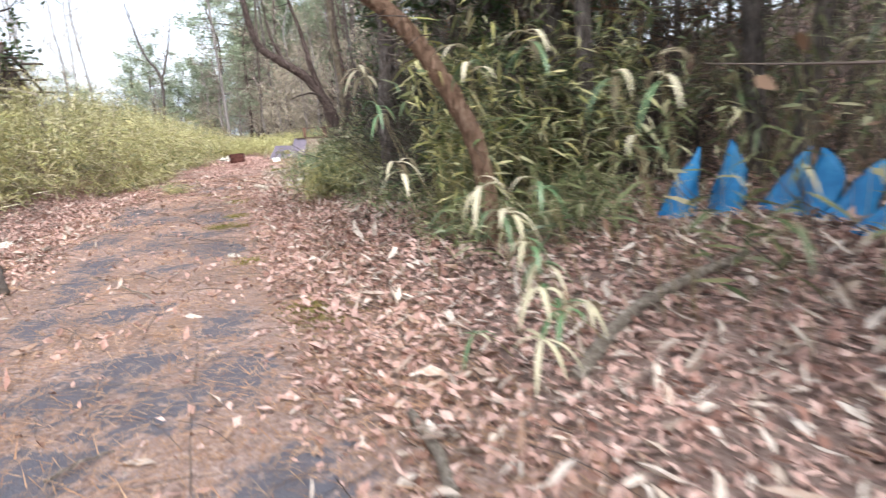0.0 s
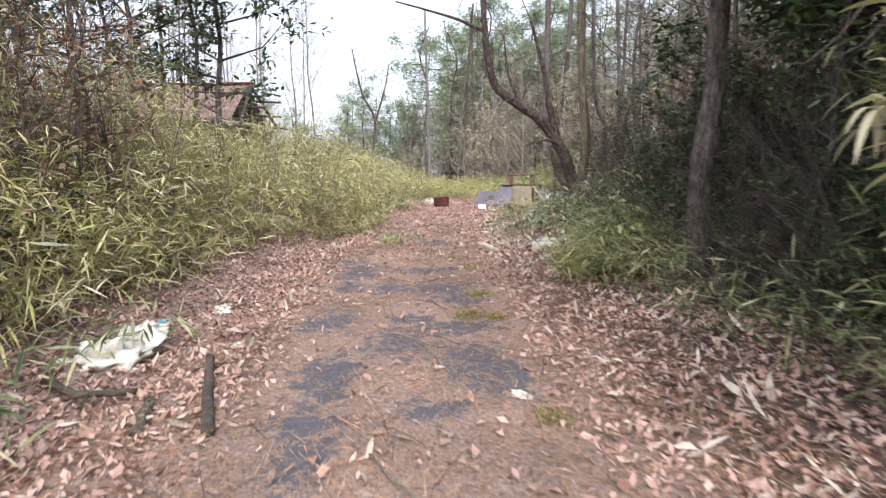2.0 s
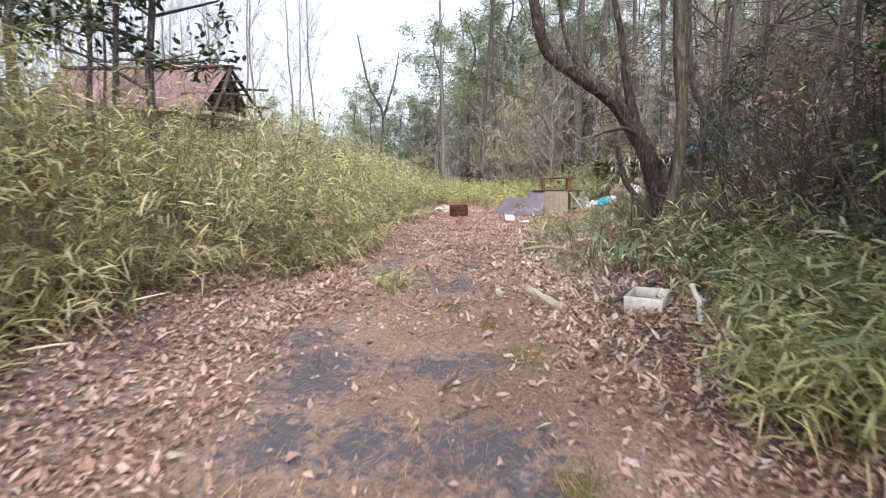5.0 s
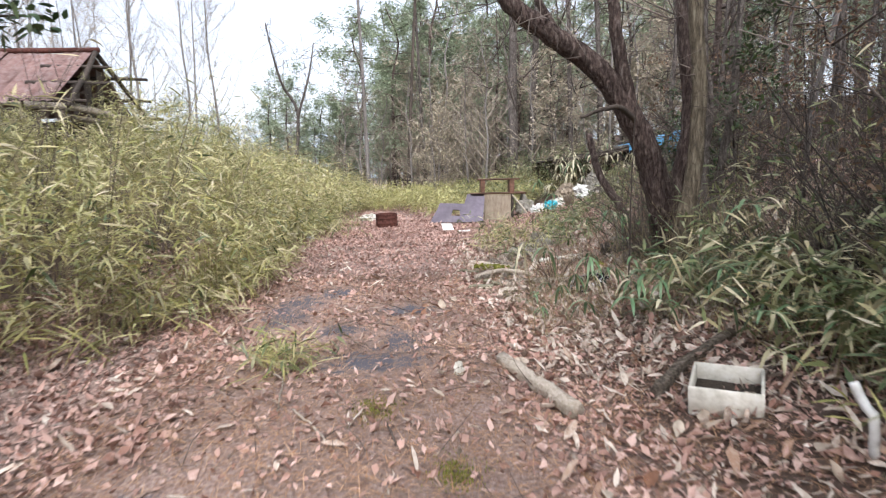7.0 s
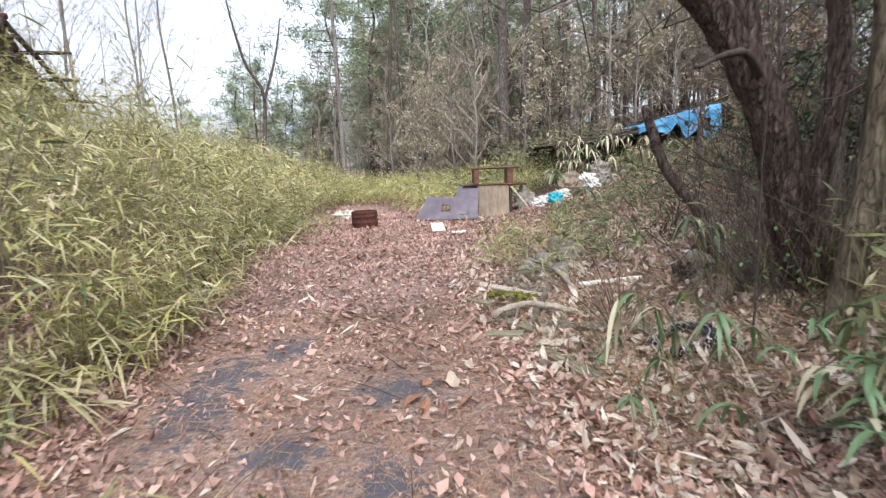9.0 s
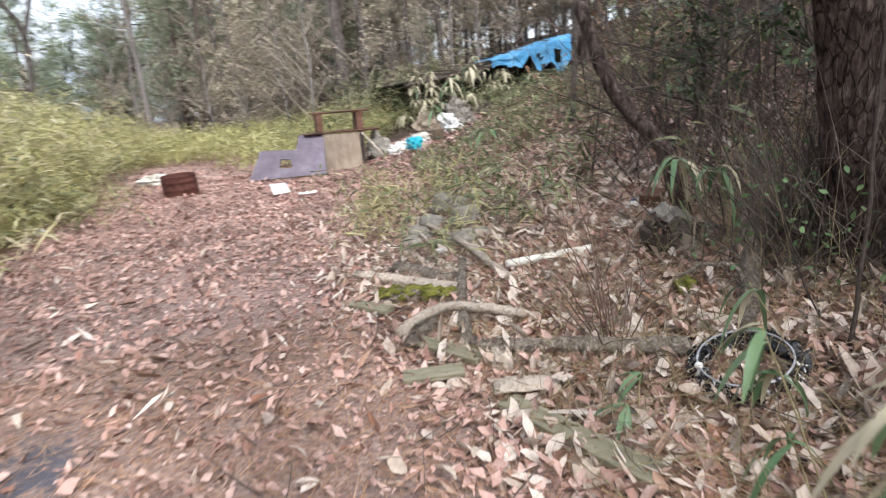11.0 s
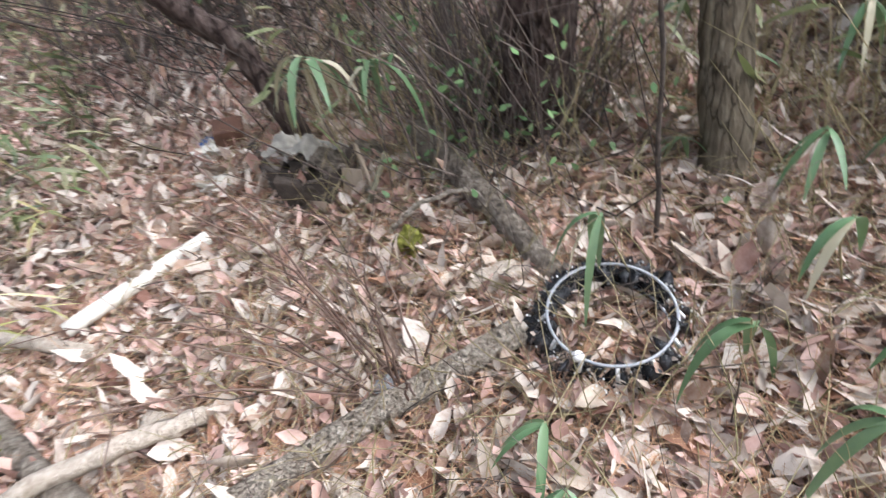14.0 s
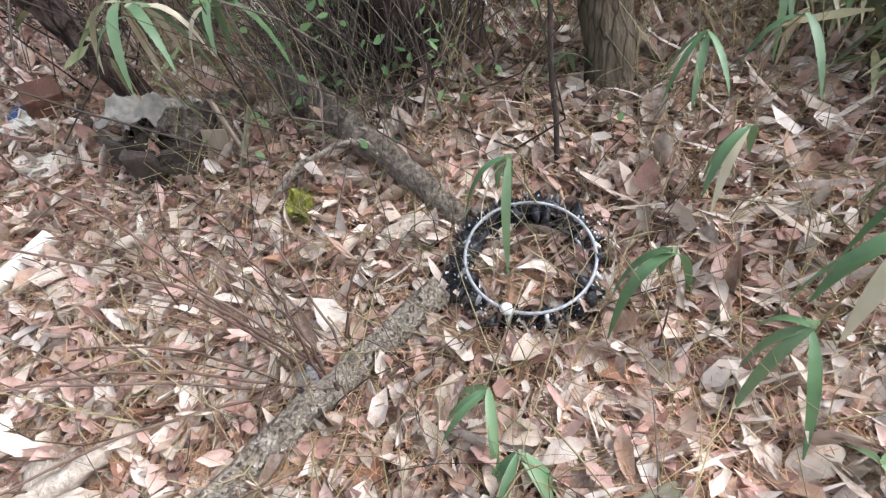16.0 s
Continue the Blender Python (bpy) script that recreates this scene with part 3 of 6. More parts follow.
def place_copies(kinds, spots, seed, lo=0.8, hi=1.2):
    g = np.random.RandomState(seed)
    for i, (x, y) in enumerate(spots):
        k = kinds[g.randint(len(kinds))]
        s = g.uniform(lo, hi)
        c = copy_thing(k, pose(x, y, float(height(x, y)) - 0.05, g.normal(0, 2), g.normal(0, 2), g.uniform(0, 360)))
        c.scale = (s, s, s * g.uniform(0.9, 1.15))


def scatter_spots(n, x0, x1, y0, y1, gap, seed, ok=lambda x, y: True):
    g = np.random.RandomState(seed)
    out = []
    for _ in range(n * 30):
        if len(out) >= n:
            break
        x, y = g.uniform(x0, x1), g.uniform(y0, y1)
        if ok(x, y) and all((x - a) ** 2 + (y - b) ** 2 > gap**2 for a, b in out):
            out.append((x, y))
    return out


def at_place(ob, x, y, rz=0.0, s=1.0, rx=0.0, ry=0.0):
    ob.matrix_world = pose(x, y, float(height(x, y)) - 0.05, rx, ry, rz) @ Matrix.Diagonal((s, s, s, 1))
    return ob


# thin bare trees of the slope, pale trees behind the hut, conifers and evergreens
bare_a = at_place(tree("bare_tree", 11, 9.0, 0.085, BARK, "slender bare tree with grey-brown bark and fine twigs", branches=16, twigs=5), 6.5, 17.2)
bare_b = at_place(tree("bare_tree", 12, 8.0, 0.06, BARK, "thin bare sapling with grey-brown bark", branches=14, twigs=4, lean=(0.08, 0.03)), 5.6, 21.0)
bare_c = at_place(tree("bare_tree", 13, 11.0, 0.12, REDBARK, "tall bare tree with reddish brown bark", branches=18, twigs=5, start=0.4), 8.2, 23.5)
bare_d = at_place(tree("bare_tree", 14, 6.0, 0.04, PALEBARK, "spindly pale bare sapling on the slope", branches=14, twigs=4, lean=(-0.1, 0.0), start=0.25), 4.4, 12.4)
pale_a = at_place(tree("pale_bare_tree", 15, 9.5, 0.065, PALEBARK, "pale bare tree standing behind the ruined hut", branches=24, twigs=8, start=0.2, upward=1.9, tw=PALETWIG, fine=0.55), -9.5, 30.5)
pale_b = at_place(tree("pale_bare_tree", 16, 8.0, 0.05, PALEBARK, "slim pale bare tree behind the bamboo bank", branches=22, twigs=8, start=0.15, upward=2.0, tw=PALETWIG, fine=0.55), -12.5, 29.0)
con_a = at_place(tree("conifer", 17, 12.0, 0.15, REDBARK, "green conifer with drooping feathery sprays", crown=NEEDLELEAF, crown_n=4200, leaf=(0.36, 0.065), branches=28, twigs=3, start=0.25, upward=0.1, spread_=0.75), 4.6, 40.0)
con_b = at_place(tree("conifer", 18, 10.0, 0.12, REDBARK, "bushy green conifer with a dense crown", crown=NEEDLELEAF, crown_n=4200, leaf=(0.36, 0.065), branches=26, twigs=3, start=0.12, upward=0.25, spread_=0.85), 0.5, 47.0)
eve_a = at_place(tree("evergreen_tree", 19, 7.0, 0.09, BARK, "dark evergreen tree with small glossy leaves", crown=EVERGREEN, crown_n=2600, leaf=(0.17, 0.07), branches=20, twigs=4, start=0.3, upward=0.7), -5.6, 15.2)
eve_b = at_place(tree("evergreen_shrub", 20, 3.6, 0.045, BARK, "evergreen shrub with small dark leaves", crown=EVERGREEN, crown_n=1100, leaf=(0.12, 0.05), branches=16, twigs=4, start=0.15, upward=0.8, spread_=1.4), 4.8, 7.4)
dry_a = at_place(tree("withered_bush", 21, 3.4, 0.035, BARK, "tangled bush with withered brown leaves", crown=BROWNLEAF, crown_n=550, leaf=(0.11, 0.045), branches=20, twigs=4, start=0.06, upward=0.9, spread_=1.5), 5.2, 12.6)
dry_b = at_place(tree("leafless_bush", 22, 3.0, 0.025, BARK, "leafless thicket bush of fine brown twigs", branches=24, twigs=4, start=0.05, upward=1.0, spread_=1.5), 3.9, 16.8)

# Broad crown added, largely above the view, to darken the slope below.
eve_c = at_place(tree("broad_evergreen", 29, 6.2, 0.10, BARK, "added broad evergreen whose crown keeps light off the slope", crown=EVERGREEN, crown_n=5200, leaf=(0.2, 0.09), branches=24, twigs=4, start=0.5, upward=0.35, spread_=1.5), 3.4, 4.6)


def open_view(x, y):
    """The gap in the trees through which the shed shows."""
    return not (16.5 < y < 31.5 and x < 2.6 + (y - 16) * 0.75)


far_a = at_place(tree("thicket_tree", 23, 5.5, 0.05, PALEBARK, "pale twiggy tree with sparse leaves paled as in haze", crown=HAZEDLEAF, crown_n=1300, leaf=(0.15, 0.045), branches=26, twigs=3, start=0.08, upward=1.0, spread_=1.1, tw=PALETWIG), 3.0, 36.0)
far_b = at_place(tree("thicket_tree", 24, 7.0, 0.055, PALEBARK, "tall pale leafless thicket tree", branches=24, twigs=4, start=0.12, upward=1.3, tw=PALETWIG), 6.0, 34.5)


slope = scatter_spots(96, 3.3, 22, 5, 44, 1.2, 31, lambda x, y: open_view(x, y) and not (y > 31 and x < 4.6))
place_copies([bare_a, bare_b, bare_c, bare_d, bare_b, bare_a], slope, 32)
near_right = scatter_spots(16, 3.0, 9, -3, 8, 1.2, 33)
place_copies([bare_b, bare_d, bare_a, dry_b], near_right, 34, 0.7, 1.0)
under = scatter_spots(60, 2.9, 12, -2, 24, 0.9, 35, lambda x, y: open_view(x, y) and not (0.8 < y < 4.4 and x < 5.0) and not (12.6 < y < 17.2 and x < 4.8))
place_copies([dry_b, dry_a, eve_b, dry_b, dry_a], under, 36, 0.6, 1.05)
back = scatter_spots(44, -3.5, 26, 34, 62, 1.9, 37, lambda x, y: x > -0.07 * y - 0.3)
place_copies([con_a, far_b, con_a, con_b, far_a, far_b, far_b], back, 38, 0.8, 1.2)
place_copies([far_a, far_b, far_a, far_b], scatter_spots(24, -2.5, 4, 31, 44, 1.1, 39, lambda x, y: x > -0.045 * y + 0.3 and not (-1.6 < x < 0.4 and y < 36)), 40, 0.6, 1.0)
place_copies([far_a, far_b, far_a], scatter_spots(62, 0.6, 19, 31.8, 43, 1.05, 67, lambda x, y: x > 1.4), 68, 0.8, 1.4)
place_copies([con_a, con_a, con_b], [(0.6, 44.0), (2.2, 42.0), (3.6, 45.5), (1.4, 50.0), (-0.6, 52.0)], 62, 1.0, 1.2)
place_copies([con_a, con_b], scatter_spots(12, 3, 20, 36, 50, 2.2, 69), 70, 0.8, 1.1)
place_copies([con_a, con_b], scatter_spots(11, 12, 30, 12, 44, 3.4, 41, lambda x, y: not (y < 31.5 and x < 14 and y > 22)), 42, 0.7, 1.0)
place_copies([eve_b, dry_a, eve_b, dry_b], scatter_spots(16, 2.5, 5.2, 4.8, 11.5, 0.7, 55), 56, 0.6, 0.95)
# Evergreens added on the right, partly out of view, to block sky light.
place_copies([eve_a], [(4.6, 9.3), (4.0, 7.0), (3.5, 5.4), (5.0, 4.0)], 66, 0.9, 1.1)
place_copies([eve_c], [(3.4, 6.6), (4.9, 8.2), (4.9, 3.5), (3.9, 8.0)], 65, 0.85, 1.0)
place_copies([eve_a], scatter_spots(6, 4.6, 9, -3, 8.5, 2.0, 57), 58, 0.9, 1.15)
place_copies([dry_b, dry_a, eve_b, dry_b], scatter_spots(4, 3.3, 4.8, 15.0, 17.6, 0.6, 59), 60, 0.45, 0.75)
place_copies([con_b, con_a, bare_c], scatter_spots(18, -34, -5, 62, 96, 2.5, 43), 44, 0.55, 0.95)
place_copies([con_b, con_a, con_a], scatter_spots(10, -4.5, 3.5, 42, 56, 1.8, 63), 64, 0.55, 0.8)
place_copies([far_a, far_b, far_a, con_b, far_b], scatter_spots(38, -13.5, -2.5, 46, 58, 1.2, 101, lambda x, y: x > -0.21 * y), 102, 0.5, 0.75)
place_copies([eve_b, eve_b, dry_b], scatter_spots(16, 2.2, 3.6, 4.6, 8.6, 0.4, 109), 110, 0.28, 0.42)
place_copies([eve_b, dry_b, dry_b], scatter_spots(12, 2.7, 4.2, 5.6, 8.8, 0.45, 107), 108, 0.45, 0.7)
place_copies([pale_a, pale_b, pale_a], scatter_spots(20, -20, -6.5, 27, 42, 1.5, 45, lambda x, y: x < -0.16 * y - 1.2 and not (y < 28.5 and x > -14)), 46, 0.8, 1.1)
place_copies([bare_b, bare_d, pale_b, dry_b, bare_a], scatter_spots(18, -11, -5.2, 9, 17.5, 0.9, 47), 48, 0.55, 0.8)
place_copies([eve_a], [(-6.9, 14.0), (-8.4, 12.4)], 49, 0.85, 0.95)
place_copies([dry_b, dry_a, dry_b], scatter_spots(12, -9, -4.6, 1, 14, 1.0, 50), 51, 0.6, 0.9)
place_copies([dry_a, dry_b, dry_a], scatter_spots(9, -6.2, -4.0, 4.5, 9.5, 0.7, 54), 61, 0.75, 1.0)
place_copies([bare_a, bare_c, con_b, eve_b, bare_b], scatter_spots(16, -14, 14, -20, -5, 2.2, 52), 53, 0.8, 1.1)

# the crooked tree that leans over the road, with its upright neighbours
def leaning_tree():
    ob = thing("leaning_tree", (2.34, 14.58, 0.3), label="crooked reddish-barked tree leaning over the old road", category="tree")
    o = Vector((2.34, 14.58, 0.3))
    w = lambda *ps: [Vector(p) - o for p in ps]
    main = limb(w((2.58, 14.64, 0.15), (2.47, 14.56, 0.6), (2.27, 14.5, 1.2), (2.05, 14.5, 1.8), (1.6, 14.5, 2.42), (1.05, 14.5, 2.82), (0.62, 14.5, 3.15), (0.42, 14.5, 3.8), (0.33, 14.5, 4.8), (0.25, 14.5, 6.2)), 0.165, 0.05, 18, 8, 0.13, 0.008, 3)
    part("trunk", main, REDBARK, ob)
    part("branch", limb(w((1.95, 14.5, 2.0), (1.75, 14.4, 2.7), (1.6, 14.3, 3.4), (1.3, 14.2, 4.4)), 0.085, 0.03, 8, 5, 0.06, 0.008, 4), REDBARK, ob)
    part("branch", limb(w((2.0, 14.45, 1.9), (1.7, 14.2, 2.02), (1.45, 14.0, 1.98), (1.2, 13.9, 1.9)), 0.035, 0.012, 7, 5, 0.08, 0.006, 5), DARKWOOD, ob)
    part("branch", limb(w((1.2, 14.5, 2.72), (0.9, 14.7, 3.4), (0.8, 14.9, 4.3)), 0.05, 0.015, 7, 5, 0.06, 0.006, 6), REDBARK, ob)
    part("branch", limb(w((0.36, 14.5, 4.3), (-0.4, 14.5, 4.6), (-1.5, 14.5, 4.9)), 0.045, 0.015, 7, 5, 0.06, 0.006, 9), REDBARK, ob)
    part("second_trunk", limb(w((2.56, 14.62, 0.2), (2.5, 14.56, 0.8), (2.52, 14.52, 1.3), (2.6, 14.5, 1.9), (2.54, 14.5, 2.6), (2.46, 14.5, 3.4), (2.4, 14.5, 6.0)), 0.095, 0.045, 14, 7, 0.13, 0.008, 13), REDBARK, ob)
    part("root", limb(w((2.4, 15.06, 0.5), (2.14, 14.87, 0.43), (1.9, 14.68, 0.345), (1.66, 14.49, 0.24)), 0.066, 0.034, 14, 6, 0.2, 0.008, 7), DEADWOOD, ob, "exposed weathered root")
    part("root", limb(w((2.4, 14.75, 0.4), (2.35, 15.0, 0.36), (2.3, 15.2, 0.3)), 0.08, 0.03, 8, 4, 0.1, 0.006, 8), DEADWOOD, ob)
    g = np.random.RandomState(5)
    b0, b1 = [], []
    for s in np.linspace(0.45, 1, 46):
        k = int(s * (len(main[0]) - 17) / 16) * 16
        p = Vector(main[0][k])
        q = p + (Vector(g.normal(0, 1, 3)) + Vector((0, 0, 0.5))).normalized() * g.uniform(0.4, 1.5)
        b0.append(p), b1.append(q)
        for _ in range(4):
            p2 = p.lerp(q, g.uniform(0.3, 0.95))
            b0.append(p2), b1.append(p2 + (Vector(g.normal(0, 1, 3)) + Vector((0, 0, 0.4))).normalized() * g.uniform(0.2, 0.6))
    geo = stems(np.array(b0), np.array(b1), g.normal(0, 0.06, (len(b0), 3)), 0.007, 3, 4)
    t = tagged(new("twig_work", tri_mesh("twig_work", geo[0], geo[1], TWIG)), kind="stuff")
    t.parent = ob


leaning_tree()


def plain_trunk(name, pts, r0, r1, bark, label, seed, n=16, twigs=18, reach=0.9, tr_=0.006):
    o = Vector(pts[0])
    ob = thing(name, pts[0], label=label, category="tree")
    tr = limb([Vector(p) - o for p in pts], r0, r1, n, 8, 0.13, 0.006, seed)
    part("trunk", tr, bark, ob)
    g = np.random.RandomState(seed)
    b0, b1 = [], []
    for _ in range(twigs):
        k = g.randint(len(tr[0]) // 3, len(tr[0]) - n)
        p = Vector(tr[0][k])
        q = p + (Vector(g.normal(0, 1, 3)) + Vector((0, 0, 0.3))).normalized() * g.uniform(0.4, 1) * reach
        b0.append(p), b1.append(q)
        for _ in range(3):
            p2 = p.lerp(q, g.uniform(0.3, 0.95))
            b0.append(p2), b1.append(p2 + Vector(g.normal(0, 1, 3)).normalized() * g.uniform(0.15, 0.5))
    geo = stems(np.array(b0), np.array(b1), g.normal(0, 0.05, (len(b0), 3)), tr_, 3, 3)
    t = tagged(new("twig_work", tri_mesh("twig_work", geo[0], geo[1], TWIG)), kind="stuff")
    t.parent = ob
    return ob


plain_trunk("slope_tree", [(2.13, 13.88, 0.2), (2.24, 13.9, 0.8), (2.36, 13.93, 1.4), (2.39, 13.95, 2.2), (2.32, 13.95, 3.0), (2.26, 14.0, 4.5), (2.2, 14.1, 7.0)], 0.09, 0.06, TANBARK, "upright brown tree beside the leaning trunk", 21)
plain_trunk("slope_tree", [(3.05, 15.0, 0.5), (3.08, 15.0, 1.4), (3.1, 15.0, 2.3), (2.85, 15.0, 3.1), (2.7, 15.0, 6.0)], 0.065, 0.035, BARK, "slender grey tree on the leaf-strewn slope", 22)
plain_trunk("slope_tree", [(3.2, 15.1, 0.55), (3.3, 15.0, 1.5), (3.42, 15.0, 2.5), (3.5, 15.0, 5.5)], 0.05, 0.03, BARK, "slender grey tree on the leaf-strewn slope", 23)
plain_trunk("slope_tree", [(2.3, 8.1, 0.1), (2.24, 8.06, 0.5), (2.23, 8.06, 1.4), (2.31, 8.06, 2.2), (2.31, 8.06, 3.0), (2.35, 8.1, 7.0)], 0.13, 0.085, BARK, "stout grey tree with lichen at the roadside", 24, reach=1.3)
plain_trunk("roadside_tree", [(2.2, 3.95, 0.1), (2.1, 3.9, 0.85), (1.93, 3.9, 1.28), (1.73, 3.9, 1.62), (1.5, 3.9, 1.92), (1.25, 3.9, 2.12), (0.9, 3.95, 2.6), (0.6, 4.0, 3.4)], 0.085, 0.05, COPPERBARK, "reddish tree bending over the roadside bamboo", 25, twigs=10)
plain_trunk("fallen_limb", [(2.5, 15.62, 0.4), (2.41, 15.76, 0.9), (2.31, 15.94, 1.13), (2.2, 16.1, 1.42), (2.15, 16.3, 1.9)], 0.055, 0.045, REDBARK, "slanting dark limb propped on the slope", 26, twigs=8, reach=0.5)
plain_trunk("forked_tree", [(-5.3, 38.0, -0.1), (-5.23, 38.0, 2.0), (-5.04, 38.0, 4.57), (-5.71, 38.0, 5.95), (-6.1, 38.0, 7.4), (-6.36, 38.0, 8.9)], 0.11, 0.03, BARK, "forked bare tree far down the road", 27, twigs=34, reach=1.8, tr_=0.013)
plain_trunk("forked_tree", [(-5.04, 38.0, 4.4), (-4.6, 38.0, 5.7), (-4.3, 38.0, 6.8), (-4.1, 38.1, 8.0)], 0.07, 0.025, BARK, "rising fork of a bare tree", 28, twigs=22, reach=1.6, tr_=0.013)
for i, (x, y, t, r, lab) in enumerate([(-1.6, 37.5, 0.02, 0.12, PALEBARK), (0.3, 36.5, -0.06, 0.1, DARKWOOD), (1.3, 38, 0.03, 0.1, BARK), (4.7, 32.5, 0.0, 0.22, BARK), (5.7, 33.5, -0.04, 0.2, BARK), (7.3, 32.6, 0.03, 0.12, BARK), (9.0, 33.5, 0.05, 0.15, BARK)]):
    z = float(height(x, y))
    plain_trunk("forest_tree", [(x, y, z - 0.1), (x - t * 2.5, y, z + 2.5), (x - t * 6, y, z + 6), (x - t * 12, y, z + 11)], r, r * 0.55, lab, "tall straight forest trunk with sparse twigs", 60 + i, twigs=30, reach=1.8, tr_=0.014)


# ---- bamboo grass, brush and leaf litter ----
def bamboo(n, sampler, tall, seed, per=10, leaf=(0.15, 0.022), lean=0.35):
    """Stems and leaves of a bamboo-grass thicket; sampler gives n rows of x, y, height factor."""
    g = np.random.RandomState(seed)
    xyf = sampler(g, n)
    x, y, f = xyf.T
    n = len(x)
    z = height(x, y)
    hgt = g.uniform(tall[0], tall[1], n) * f
    a = g.uniform(0, 6.28, n)
    off = np.stack([np.cos(a), np.sin(a)], -1) * (g.uniform(0.1, 1, n) * lean * hgt)[:, None]
    base = np.stack([x, y, z - 0.03], -1)
    top = base + np.concatenate([off, (hgt * 0.93)[:, None]], 1)
    bend = np.concatenate([-0.12 * off, 0.05 * hgt[:, None]], 1)
    st = stems(base, top, bend, 0.0035, 3, 3)
    idx = np.repeat(np.arange(n), per)
    s = g.uniform(0.25, 1.05, len(idx)) ** 0.75
    p = base[idx] * (1 - s)[:, None] + top[idx] * s[:, None] + bend[idx] * (4 * s * (1 - s))[:, None]
    p += g.normal(0, 0.05, p.shape)
    ln = leaf[0] * g.uniform(0.6, 1.4, len(idx))
    lv = leaves(p, g.uniform(0, 6.28, len(idx)), g.normal(0.1, 0.45, len(idx)), g.normal(0, 0.5, len(idx)), ln, leaf[1] * g.uniform(0.7, 1.4, len(idx)), droop=g.uniform(0.0, 0.55, len(idx)))
    return st, lv


LEFT_EDGE = ([-6, 3, 7, 9, 11, 12.5, 13.4, 14.6, 17, 20, 24, 27, 32, 40], [-3.9, -3.8, -3.75, -3.75, -3.85, -3.6, -3.0, -2.6, -2.5, -2.8, -2.2, -2.25, -1.6, -1.0])
RIGHT_EDGE = ([-6, 0, 4, 6, 8, 9.5, 11, 12.5, 14.5, 16, 18, 20, 23, 27, 32, 40], [2.9, 2.6, 2.1, 2.5, 1.9, 1.35, 1.75, 2.0, 2.5, 2.1, 2.1, 2.5, 3.5, 3.0, 1.2, 1.0])


def left_bank(g, n):
    y = g.uniform(-5, 38, n)
    e = np.interp(y, *LEFT_EDGE)
    d = g.rand(n) ** 1.25 * 6.5
    f = 0.5 + 0.5 * np.clip(d / 1.1, 0, 1)
    f *= np.interp(y, [0, 8, 12, 16, 22, 30, 40], [1.1, 1.25, 1.3, 1.08, 1.0, 0.88, 0.8])
    f *= np.array([0.97 + 0.5 * noise.noise(Vector((a * 0.75, b * 0.6, 3.0))) + 0.25 * noise.noise(Vector((a * 2.1, b * 1.8, 8.0))) for a, b in zip(e - d, y)])
    f *= np.where((y > 13.5) & (y < 24), np.where(e - d < -0.8 - 0.49 * (y - 9.3), 0.68, 1.18), 1.0)
    return np.stack([e - d + 0.25, y, f], -1)


def right_side(g, n):
    y = g.uniform(-4, 31, n)
    e = np.interp(y, *RIGHT_EDGE)
    d = g.rand(n) ** 1.2 * 4.5
    f = 0.45 + 0.55 * np.clip(d / 1.5, 0, 1)
    f = np.where((y > 15.5) & (y < 27) & (e + d < 2.6 + (y - 16) * 0.75), f * 0.42, f)
    f = np.where((y > 4) & (y < 9) & (d < 2), np.maximum(f, 0.6), f)
    ok = ~((y > 22.5) & (y < 26.5) & (e + d < 6.0))
    ok &= ~((y > 12.8) & (y < 17.0) & (g.rand(n) < 0.72))
    ok &= ~((y > 5.6) & (y < 9.0) & (g.rand(n) < 0.8))
    ok &= ~((y > 9.8) & (y < 12.8) & (g.rand(n) < 0.2))
    ok &= ~((y > 15.5) & (y < 22) & (g.rand(n) < 0.55))
    ok &= ~((y > 1.2) & (y < 4.2) & (e + d < 4.6) & (g.rand(n) < 0.75))
    return np.stack([e + d - 0.1, y, f], -1)[ok]


def verge(g, n):
    """Low grass along both edges and in tufts."""
    k = g.choice(9, n, p=[0.17, 0.2, 0.03, 0.2, 0.02, 0.04, 0.06, 0.18, 0.1])
    cx = np.array([1.9, 1.85, -1.5, 1.35, 1.4, 1.5, 1.9, -2.6, 1.9])[k]
    cy = np.array([10.1, 9.6, 12.8, 9.0, 17.4, 18.6, 19.6, 22.0, 8.6])[k]
    w = np.array([0.22, 0.26, 0.15, 0.2, 0.4, 0.4, 0.5, 0.6, 0.35])[k]
    f = np.array([0.8, 0.95, 0.3, 0.8, 0.5, 0.65, 0.8, 0.8, 0.8])[k]
    return np.stack([cx + g.normal(0, 1, n) * w, cy + g.normal(0, 1, n) * w * 1.3, f], -1)


st, lv = bamboo(LEFT_N, left_bank, (1.25, 2.25), 71, per=17, leaf=(0.16, 0.017))
stuff("bamboo_grass_stems_left", st, STEM, "straw-coloured bamboo-grass stems on the bank", "bamboo grass")
stuff("bamboo_grass_left", lv, STRAW, "dense yellow-green bamboo grass covering the bank", "bamboo grass")
stuff("bamboo_blades_left", bamboo(1500, left_bank, (1.2, 2.3), 78, per=8, leaf=(0.22, 0.021), lean=0.5)[1], DRYLOOSE, "long pale dry bamboo blades over the bank", "bamboo grass")


def bank_foot(g, n):
    """Straw that leans out of the bank over the litter."""
    y = g.uniform(1.5, 25, n)
    return np.stack([np.interp(y, *LEFT_EDGE) - 0.35 + g.rand(n) ** 1.6 * 0.75, y, g.uniform(0.5, 1.2, n)], -1)


stuff("bank_foot_straw", bamboo(620, bank_foot, (0.3, 0.75), 103, per=11, leaf=(0.24, 0.017), lean=1.1)[1], STRAW, "straw-coloured grass leaning out over the litter", "grass")
